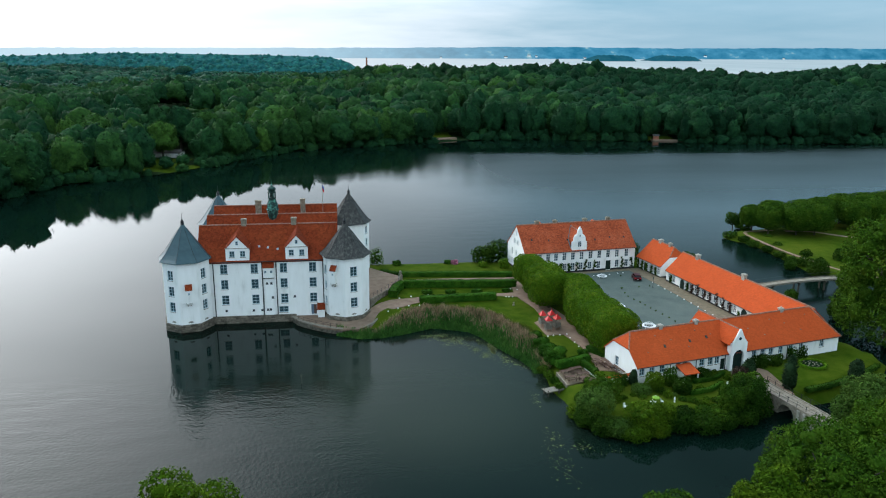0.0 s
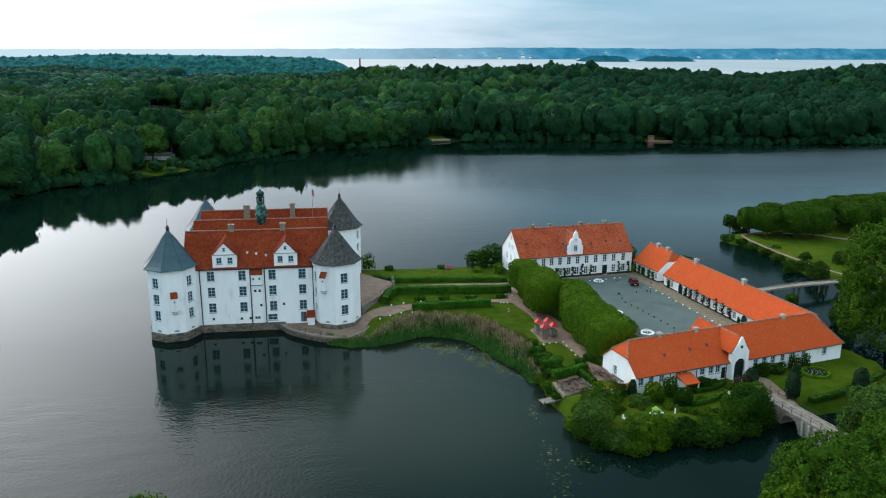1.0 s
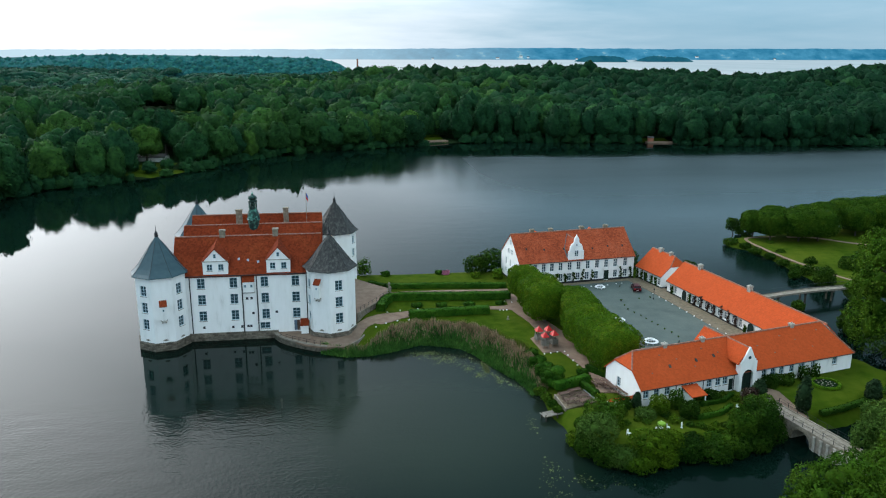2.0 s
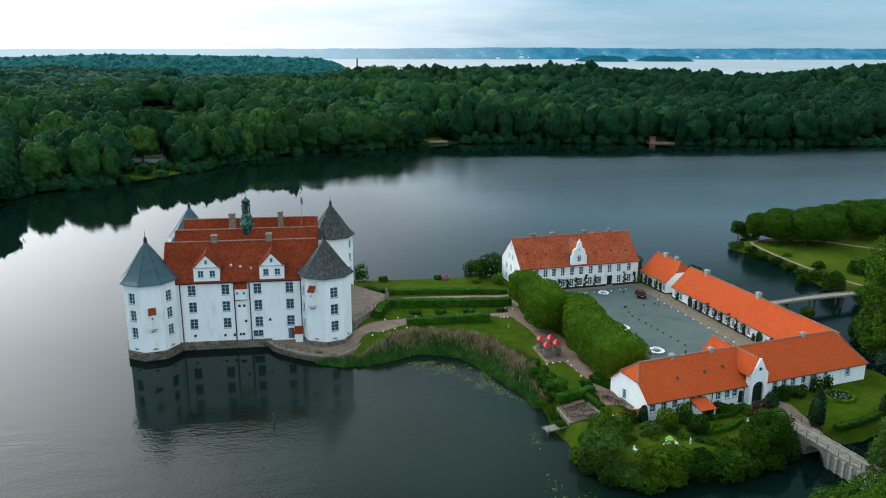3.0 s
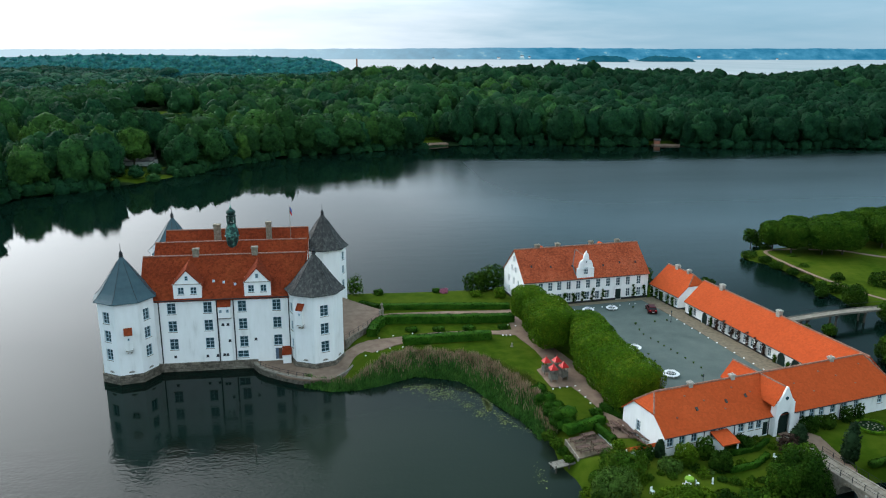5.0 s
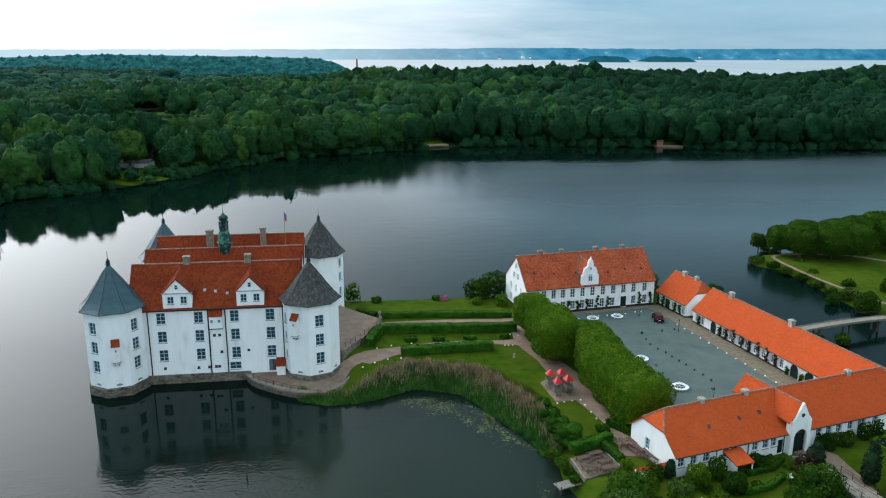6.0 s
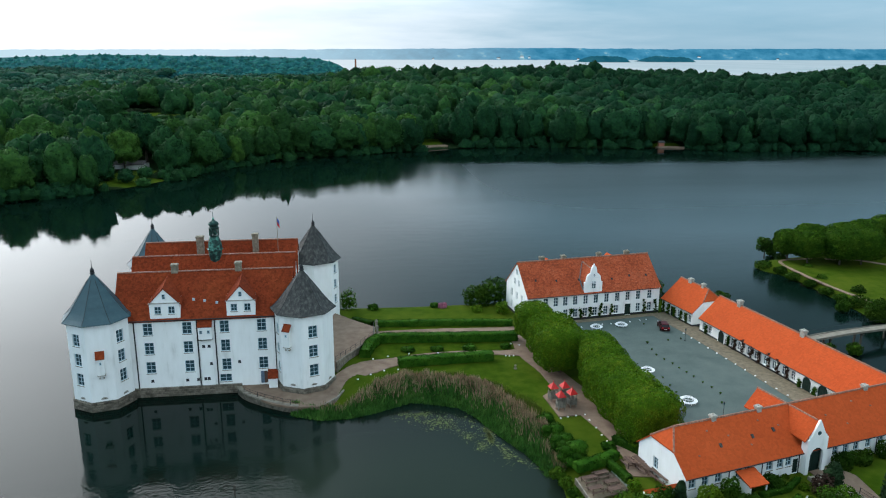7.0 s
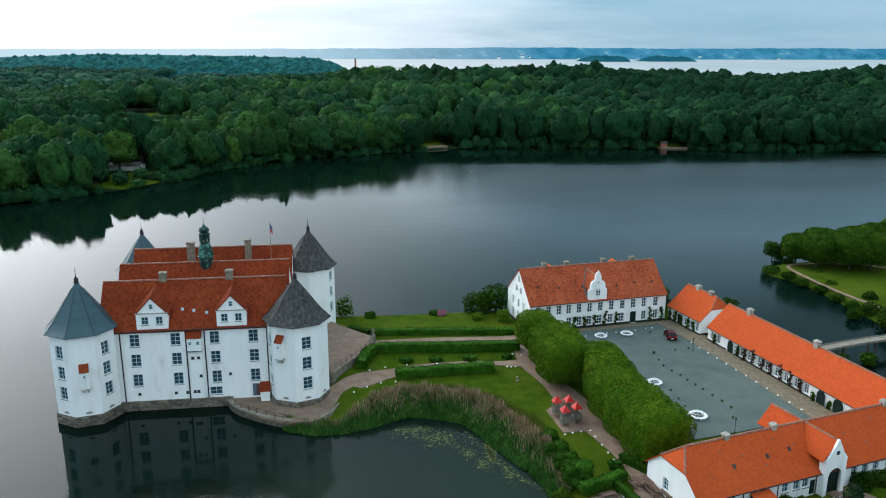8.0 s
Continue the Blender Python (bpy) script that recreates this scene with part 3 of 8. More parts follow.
def strip_plate(bm, xs, low, high, y0, y1):
    """An upright plate between the curves low(x) and high(x)."""
    cols = []
    for x in xs:
        cols.append([bm.verts.new(p) for p in ((x, y0, low(x)), (x, y0, high(x)), (x, y1, high(x)), (x, y1, low(x)))])
    for a, b in zip(cols, cols[1:]):
        for i in range(4):
            j = (i + 1) % 4
            bm.faces.new((a[i], a[j], b[j], b[i]))
    bm.faces.new(cols[0]); bm.faces.new(cols[-1][::-1])


def side_matrix(p0, p1, s, z):
    """Frame on a wall from p0 to p1: x along it, y into it, z up; at s metres from p0."""
    d = (Vector((p1[0], p1[1], 0)) - Vector((p0[0], p0[1], 0))).normalized()
    inn = Vector((-d.y, d.x, 0))
    o = Vector((p0[0], p0[1], 0)) + d * s
    return Matrix(((d.x, inn.x, 0, o.x), (d.y, inn.y, 0, o.y), (0, 0, 1, z), (0, 0, 0, 1)))


def wall_face(bm, p0, p1, z0, z1, openings, depth=0.22):
    """One outer wall face with openings (s, z, w, h) cut through it and reveals going in."""
    length = math.hypot(p1[0] - p0[0], p1[1] - p0[1])
    m = side_matrix(p0, p1, 0, 0)
    xs = sorted({0.0, length, *(round(o[0] - o[2] / 2, 3) for o in openings), *(round(o[0] + o[2] / 2, 3) for o in openings)})
    zs = sorted({z0, z1, *(round(o[1], 3) for o in openings), *(round(o[1] + o[3], 3) for o in openings)})
    cache = {}

    def v(x, z, y=0.0):
        key = (round(x, 3), round(z, 3), y)
        if key not in cache:
            cache[key] = bm.verts.new(m @ Vector((x, y, z)))
        return cache[key]
    for xa, xb in zip(xs, xs[1:]):
        for za, zb in zip(zs, zs[1:]):
            cx, cz = (xa + xb) / 2, (za + zb) / 2
            if any(abs(cx - o[0]) < o[2] / 2 and o[1] < cz < o[1] + o[3] for o in openings):
                continue
            bm.faces.new((v(xa, za), v(xb, za), v(xb, zb), v(xa, zb)))
    for s, z, w, h in (o[:4] for o in openings):
        c = [(s - w / 2, z), (s + w / 2, z), (s + w / 2, z + h), (s - w / 2, z + h)]
        for (xa, za), (xb, zb) in zip(c, c[1:] + c[:1]):
            q = [bm.verts.new(m @ Vector(p)) for p in ((xa, 0, za), (xb, 0, zb), (xb, depth, zb), (xa, depth, za))]
            bm.faces.new(q)


def lattice(bm, xs, zs, y0, y1):
    """A flat frame in one piece: bars on the even gaps of xs and zs, light through the odd ones."""
    grid = {}

    def v(i, j, y):
        if (i, j, y) not in grid:
            grid[i, j, y] = bm.verts.new((xs[i], y, zs[j]))
        return grid[i, j, y]
    solid = lambda i, j: 0 <= i < len(xs) - 1 and 0 <= j < len(zs) - 1 and (i % 2 == 0 or j % 2 == 0)
    for i in range(len(xs) - 1):
        for j in range(len(zs) - 1):
            if not solid(i, j):
                continue
            bm.faces.new((v(i, j, y0), v(i + 1, j, y0), v(i + 1, j + 1, y0), v(i, j + 1, y0)))
            bm.faces.new((v(i, j, y1), v(i, j + 1, y1), v(i + 1, j + 1, y1), v(i + 1, j, y1)))
            for di, dj, a, b in ((-1, 0, (i, j), (i, j + 1)), (1, 0, (i + 1, j), (i + 1, j + 1)), (0, -1, (i, j), (i + 1, j)), (0, 1, (i, j + 1), (i + 1, j + 1))):
                if not solid(i + di, j + dj):
                    bm.faces.new((v(*a, y0), v(*b, y0), v(*b, y1), v(*a, y1)))


WINDOWS = {}


def window(parent, m, w, h, cols=2, rows=3, mat=None, name="window"):
    """A window: painted frame with bars, and panes of glass behind them."""
    mat = mat or M_FRAME
    key = (round(w, 2), round(h, 2), cols, rows, mat.name)
    if key not in WINDOWS:
        bm = bmesh.new()
        t = 0.07
        xs, zs = [-w / 2, -w / 2 + t], [0, t]
        for i in range(1, cols):
            x = -w / 2 + w * i / cols
            xs += [x - 0.03, x + 0.03]
        for j in range(1, rows):
            z = h * j / rows
            zs += [z - 0.02, z + 0.02]
        xs += [w / 2 - t, w / 2]
        zs += [h - t, h]
        lattice(bm, xs, zs, 0.0, 0.08)
        f = mesh_obj("window", bm, mat)
        bm = bmesh.new()
        box(bm, -w / 2 + 0.02, w / 2 - 0.02, 0.085, 0.1, 0.02, h - 0.02)
        g = mesh_obj("pane", bm, M_GLASS)
        WINDOWS[key] = (f.data, g.data)
        bpy.data.objects.remove(f); bpy.data.objects.remove(g)
    fd, gd = WINDOWS[key]
    f = new(name, fd)
    f.parent, f.matrix_basis = parent, m
    g = new("pane", gd)
    g.parent = f
    if mat is M_FRAME and w > 0.8:
        if ("sill", key) not in WINDOWS:
            bm = bmesh.new()
            box(bm, -w / 2 - 0.06, w / 2 + 0.06, -0.2, 0.06, -0.09, -0.005)
            sill = mesh_obj("window_sill", bm, M_CHIMNEY)
            WINDOWS["sill", key] = sill.data
            bpy.data.objects.remove(sill)
        sill = new("window_sill", WINDOWS["sill", key])
        sill.parent = f
    return f


def windows_on(parent, p0, p1, openings, depth=0.14, mat=None):
    for o in openings:
        s, z, w, h = o[:4]
        kind = o[4] if len(o) > 4 else "w"
        m = side_matrix(p0, p1, s, z) @ pose(0, depth, 0)
        if kind == "w":
            window(parent, m, w, h, 2, 3 if h > 1.2 else 2, mat)
        elif kind == "door":
            bm = bmesh.new()
            box(bm, -w / 2, w / 2, 0, 0.06, 0, h)
            for x in (-w / 4, w / 4):
                for z0, z1 in ((0.15, h * 0.45), (h * 0.5, h * 0.93)):
                    box(bm, x - w * 0.18, x + w * 0.18, -0.02, 0.0, z0, z1)
            d = part("door", bm, o[5] if len(o) > 5 else M_DOOR, parent)
            d.matrix_basis = m


def ridge_tiles(name, parent, p, q, r=0.16, mat=None):
    """Half-round ridge tiles overlapping along a line."""
    p, q = Vector(p), Vector(q)
    d = q - p
    n = max(2, int(d.length / 0.42))
    rot = d.to_track_quat("X", "Z").to_matrix().to_4x4()
    bm = bmesh.new()
    for i in range(n):
        o = p + d * (i / n)
        m = Matrix.Translation(o) @ rot
        ln = d.length / n + 0.04
        a = [(0, -r, -0.06), (0, -r * 0.6, r * 0.7), (0, r * 0.6, r * 0.7), (0, r, -0.06)]
        v0 = [bm.verts.new(m @ Vector(c)) for c in a]
        v1 = [bm.verts.new(m @ Vector((ln, c[1] * 0.86, c[2] * 0.86))) for c in a]
        for k in range(3):
            bm.faces.new((v0[k], v0[k + 1], v1[k + 1], v1[k]))
        bm.faces.new(v0); bm.faces.new(v1)
    return part(name, bm, mat or M_RIDGE, parent)


def chimney(parent, m, w=1.0, d=0.8, h=2.0, mat=None, pots=True):
    bm = bmesh.new()
    box(bm, -w / 2, w / 2, -d / 2, d / 2, 0, h)
    box(bm, -w / 2 - 0.1, w / 2 + 0.1, -d / 2 - 0.1, d / 2 + 0.1, h, h + 0.14)
    box(bm, -w / 2 - 0.05, w / 2 + 0.05, -d / 2 - 0.05, d / 2 + 0.05, h + 0.14, h + 0.24)
    for x in (((-w / 4, w / 4) if w > 0.8 else (0,)) if pots else ()):
        lathe(bm, [(0.12, h + 0.24), (0.1, h + 0.42)], 8, pose(x, 0, 0))
    c = part("chimney", bm, mat or M_CHIMNEY, parent)
    c.matrix_basis = m
    return c


# ---- ground and water ----
ISLAND = [(-12.9, 143.6), (-12.6, 142.2), (-10.8, 139.5), (-8.5, 137.6), (-5.8, 135.8), (-3, 134.6), (0, 133.2), (3.4, 133.2), (6.5, 134.2), (10.2, 136), (12.6, 137.2),
          (15.3, 136.4), (17.9, 135.4), (20.6, 134), (22.8, 130.4), (24.2, 126.4), (25.8, 122.6), (27.2, 119.6), (28.4, 116), (28.6, 112), (28.2, 107), (29, 101),
          (29.5, 96.5), (32, 92.8), (35, 91), (40, 91.6), (44, 92.6), (48, 91.8), (52.5, 93.4), (57, 95), (59, 97.2), (63, 97.2), (66, 96.6), (69.5, 97.6), (75.4, 100), (82.3, 103.6),
          (87, 109.5), (85, 117), (82, 125), (80, 135), (78.5, 146), (77, 156), (76, 165), (72, 174), (64, 178.5), (50, 178), (36, 177), (20, 177), (5, 177.3), (-6, 177), (-14, 172), (-13, 160)]
PARK = [(101.5, 199), (102.6, 194.5), (105, 190.5), (106, 184.4), (105.8, 176), (105.6, 168), (105.2, 160.2), (108, 156.2), (114, 152), (126, 149), (150, 146), (190, 150), (240, 170), (260, 215), (200, 224), (150, 214), (120, 206), (106, 203)]
NEAR = [(-120, 66), (-60, 64), (-30, 66), (-17, 67), (-8, 60), (4, 54), (16, 58), (25, 67), (33, 69), (42, 71), (50, 77), (58, 82.5), (66, 84.5), (76, 87), (88, 94), (98, 104), (118, 108), (150, 110), (260, 112), (260, -60), (-120, -60)]
FAR = [(-900, 250), (-260, 252), (-160, 262), (-120, 276), (-109, 302), (-92, 315), (-72, 330), (-58, 350), (-47, 370), (-29, 390), (-13, 404), (14, 412), (44, 423), (62, 431), (95, 435),
       (126, 430), (170, 419.5), (212, 405), (257, 400), (293, 396), (360, 400), (460, 395), (900, 380), (1500, 500), (1500, 860), (900, 900), (520, 905), (260, 900), (60, 980), (40, 1500), (30, 2200), (-1800, 2600), (-1800, 250)]


CLEAR = [(-80, 363, 10), (-77, 351, 10), (-74, 341, 9), (-69, 334, 6), (54, 441, 9), (-106, 519, 11), (-91, 521, 9), (-96, 512, 9), (-103, 503, 10), (-100, 490, 9), (-97, 477, 8), (64, 438, 7), (176, 424, 6), (182, 422, 5), (175, 418, 6), (171.5, 420, 5)]     # glades in the far wood


def poly_distance(px, py, poly):
    """Signed distance to a closed outline, positive inside."""
    px, py = np.asarray(px, float), np.asarray(py, float)
    best, inside = np.full(px.shape, 1e18), np.zeros(px.shape, bool)
    for (ax, ay), (bx, by) in zip(poly, poly[1:] + poly[:1]):
        dx, dy = bx - ax, by - ay
        t = np.clip(((px - ax) * dx + (py - ay) * dy) / (dx * dx + dy * dy), 0, 1)
        best = np.minimum(best, (px - ax - t * dx) ** 2 + (py - ay - t * dy) ** 2)
        hit = ((ay > py) != (by > py)) & (px < (bx - ax) * (py - ay) / ((by - ay) if by != ay else 1e-9) + ax)
        inside ^= hit
    return np.sqrt(best) * np.where(inside, 1, -1)


def smooth01(x):
    x = np.clip(x, 0, 1)
    return x * x * (3 - 2 * x)


def quay_dip(x, y):
    """The terrace round the castle tower lies lower than the garden."""
    return 0.95 * smooth01((6 - np.asarray(x, float)) / 5) * smooth01((148.5 - np.asarray(y, float)) / 3)


def ground_height(x, y):
    x, y = np.asarray(x, float), np.asarray(y, float)
    isl, park, near, far = (poly_distance(x, y, p) for p in (ISLAND, PARK, NEAR, FAR))
    h = -2.5 + 2.35 * smooth01((isl + 4) / 4) + (2.05 - quay_dip(x, y)) * smooth01(isl / 2.6)
    h = np.where((np.abs(x - 32.6) < 2.9) & (np.abs(y - 108.2) < 3.4), np.minimum(h, 1.3), h)
    h = np.maximum(h, -2.5 + 2.4 * smooth01((park + 4) / 4) + 1.3 * smooth01(park / 3.5))
    h = np.maximum(h, -2.5 + 2.4 * smooth01((near + 4) / 4) + 1.8 * smooth01(near / 6))
    rise = 1.2 * smooth01(far / 6) + 7 * smooth01(far / 420) + (1.5 + 2.0 * np.sin(x * 0.011 + 1) + 1.5 * np.sin(y * 0.017 + x * 0.006)) * smooth01(far / 200)
    rise = rise + 7 * smooth01((y - 480) / 200) * smooth01(far / 60) * smooth01((x + 30) / 100)
    rise = rise + 8 * np.exp(-((x + 106) ** 2 + (y - 520) ** 2) / (2 * 46 ** 2)) + 3.0 * np.sin(x * 0.019 + 0.6) * np.sin(y * 0.023 + 1.1) * smooth01((far - 60) / 150)
    h = np.maximum(h, -2.5 + 2.4 * smooth01((far + 6) / 6) + np.where(far > 0, rise, 0))
    return h


def axis(fine0, fine1, step, lo, hi, grow=1.12):
    a = list(np.arange(fine0, fine1 + 1e-6, step))
    s = step
    while a[-1] < hi:
        s = min(s * grow, 120)
        a.append(min(a[-1] + s, hi))
    s = step
    while a[0] > lo:
        s = min(s * grow, 120)
        a.insert(0, max(a[0] - s, lo))
    return np.array(a)


def build_ground():
    xs, ys = axis(-20, 112, 1.2, -2600, 3600), axis(84, 206, 1.2, -400, 4900)
    xs, ys = np.unique(np.concatenate([xs, np.arange(-128, -84, 4.0)])), np.unique(np.concatenate([ys, np.arange(470, 534, 4.0)]))
    gx, gy = np.meshgrid(xs, ys)
    gz = ground_height(gx, gy)
    nx, ny = len(xs), len(ys)
    idx = np.arange(nx * ny).reshape(ny, nx)
    f = np.stack([idx[:-1, :-1], idx[:-1, 1:], idx[1:, 1:], idx[1:, :-1]], -1).reshape(-1, 4)
    cx, cy = (gx[:-1, :-1] + gx[1:, 1:]).ravel() / 2, (gy[:-1, :-1] + gy[1:, 1:]).ravel() / 2
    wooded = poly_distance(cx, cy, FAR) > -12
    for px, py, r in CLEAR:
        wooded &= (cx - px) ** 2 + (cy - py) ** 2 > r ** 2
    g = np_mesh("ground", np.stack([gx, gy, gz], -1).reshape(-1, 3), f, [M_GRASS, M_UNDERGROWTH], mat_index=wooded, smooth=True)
    tagged(g, "mown green lawn and wooded land round the lake", "ground", kind="structure")


build_ground()
bm = bmesh.new()
bm.faces.new([bm.verts.new(p) for p in ((-2600, -400, 0), (3600, -400, 0), (3600, 4900, 0), (-2600, 4900, 0))])
tagged(mesh_obj("water", bm, M_WATER), "calm dark lake water mirroring sky and trees", "lake", kind="structure")

GZ = 1.95      # level of the island


def sheet(name, pts, z, mat, label, category, thick=0.3, kind="structure"):
    bm = bmesh.new()
    slab(bm, [(x, y, z) for x, y in pts], thick)
    return tagged(mesh_obj(name, bm, mat), label, category, kind=kind)


def ribbon(name, pts, z, mat, label, category, thick=0.3, dips=False):
    """A path of changing width: (x, y, width) along its middle, smoothed."""
    P = [Vector((x, y, 0)) for x, y, w in pts]
    Wd = [w for *_, w in pts]
    dense = []
    for i in range(len(P) - 1):
        p0, p1, p2, p3 = P[max(0, i - 1)], P[i], P[i + 1], P[min(len(P) - 1, i + 2)]
        for k in range(6):
            t = k / 6
            q = 0.5 * ((2 * p1) + (p2 - p0) * t + (2 * p0 - 5 * p1 + 4 * p2 - p3) * t * t + (3 * p1 - p0 - 3 * p2 + p3) * t ** 3)
            dense.append((q, Wd[i] + (Wd[i + 1] - Wd[i]) * t))
    dense.append((P[-1], Wd[-1]))
    bm = bmesh.new()
    rows = []
    for i, (q, w) in enumerate(dense):
        a, b = dense[max(0, i - 1)][0], dense[min(len(dense) - 1, i + 1)][0]
        d = (b - a).normalized()
        n = Vector((-d.y, d.x, 0)) * (w / 2) * random.uniform(0.96, 1.04)
        zz = z - (float(quay_dip(q.x, q.y)) if dips else 0.0)
        rows.append([bm.verts.new((*(q + n).xy, zz)), bm.verts.new((*(q - n).xy, zz)), bm.verts.new((*(q - n).xy, zz - thick)), bm.verts.new((*(q + n).xy, zz - thick))])
    for a, b in zip(rows, rows[1:]):
        for k in range(4):
            bm.faces.new((a[k], a[(k + 1) % 4], b[(k + 1) % 4], b[k]))
    bm.faces.new(rows[0]); bm.faces.new(rows[-1][::-1])
    return tagged(mesh_obj(name, bm, mat), label, category, kind="structure")


sheet("terrace", [(-12.8, 143.2), (-12.5, 142.2), (-10.7, 139.6), (-8.4, 137.7), (-5.7, 135.9), (-3, 134.7), (-0.6, 134.2), (0.6, 137.2), (0.8, 141), (0.6, 145.4), (-4, 145.6), (-8, 144)], GZ - 0.89, M_PATH, "brown grit terrace round the castle tower", "terrace", 0.8)
sheet("forecourt", [(-6, 146.2), (1.9, 145.9), (5.2, 151), (8.3, 156.4), (8.6, 161), (5.4, 164.6), (1.6, 169.4), (-6, 170)], 3.05, M_PATH, "raised tan gravel forecourt beside the castle", "terrace", 1.6)
sheet("courtyard", [(45.6, 120.2), (68.2, 124.4), (66.4, 136), (64.2, 151), (62.6, 163.6), (47.5, 161.6), (42.2, 160.5), (42.6, 146), (43.6, 133)], GZ + 0.06, M_GRAVEL, "grey gravel courtyard", "courtyard")
sheet("pavement_east", [(67.2, 124.2), (73.0, 124.9), (68.0, 154.6), (66.8, 157.0), (65.4, 164.8), (61.4, 163.6), (63.6, 152.6), (64.6, 146)], GZ + 0.10, M_PAVING, "tan paved strip along the house walls", "pavement")
sheet("pavement_north", [(46, 160.8), (62, 162.8), (63.2, 164.4), (46, 162.2)], GZ + 0.09, M_PAVING, "tan paved strip before the long house", "pavement")
ribbon("path_shore", [(-12, 142.6, 1.6), (-9.6, 141.2, 3.0), (-7.2, 137.6, 2.6), (-3, 135.9, 2.8), (1.2, 137.2, 3.4), (3.4, 142.6, 4.2), (7, 145.4, 5.0), (11, 147.0, 3.2), (16, 148.6, 2.4), (24, 149.4, 1.6), (29, 148.6, 1.7), (32.2, 148.4, 3.0)], GZ + 0.05, M_PATH, "brown grit path along the shore", "path", dips=True)
ribbon("path_limes", [(33.2, 160.5, 2.2), (33.4, 154, 2.6), (33.6, 147.5, 3.4), (35.2, 140.0, 3.4), (36.3, 133, 4.4), (37.4, 126, 4.6), (38.4, 119.5, 3.6), (38.6, 113.5, 3.2), (38.0, 108.5, 4.4)], GZ + 0.055, M_PATH, "brown grit path beside the clipped limes", "path")
ribbon("path_hedges", [(7.8, 160.2, 2.0), (20, 160.4, 1.7), (33.2, 159.3, 1.9)], GZ + 0.045, M_PATH, "narrow grit path between two hedges", "path")
sheet("play_corner", [(31.7, 131.5), (32.2, 124.8), (36.5, 125), (37.5, 131.5), (35, 134.4)], GZ + 0.075, M_PATH, "brown grit play corner", "path")


# ---- the castle ----
def octagon(r, turn=0.0):
    return [(r * math.cos(turn + i * math.pi / 4), r * math.sin(turn + i * math.pi / 4)) for i in range(8)]


STONE_MESHES = {}


def stones(parent, xa, xb, y, za, zb, seed, m=None, course=0.36):
    """Courses of rough granite blocks on a wall face, each block a part standing a little proud."""
    rnd = random.Random(seed)
    z = za
    while z < zb - 0.1:
        h = min(course, zb - z)
        x = xa + rnd.uniform(-0.4, 0)
        while x < xb - 0.12:
            ln = rnd.choice((0.6, 0.8, 1.0, 1.2))
            a, b = max(x, xa), min(x + ln, xb)
            if b - a > 0.1:
                key = (round(b - a, 1), round(h, 2), rnd.randint(0, 2))
                if key not in STONE_MESHES:
                    w, g = key[0], 0.03
                    bm = bmesh.new()
                    v = [bm.verts.new(p) for p in ((g, 0, g), (w - g, 0, g), (w - g, 0, h - g), (g, 0, h - g))]
                    d = [-0.05 - 0.03 * rnd.random() for _ in range(4)]
                    u = [bm.verts.new(p) for p in ((g + 0.05, d[0], g + 0.05), (w - g - 0.04, d[1], g + 0.04), (w - g - 0.05, d[2], h - g - 0.05), (g + 0.04, d[3], h - g - 0.04))]
                    bm.faces.new(u)
                    for i in range(4):
                        j = (i + 1) % 4
                        bm.faces.new((v[i], v[j], u[j], u[i]))
                    ob = mesh_obj("stone", bm, M_STONE)
                    STONE_MESHES[key] = ob.data
                    bpy.data.objects.remove(ob)
                s = new("stone", STONE_MESHES[key])
                s.parent = parent
                s.matrix_basis = (m or Matrix()) @ pose(a, y, z)
            x += ln
        z += course


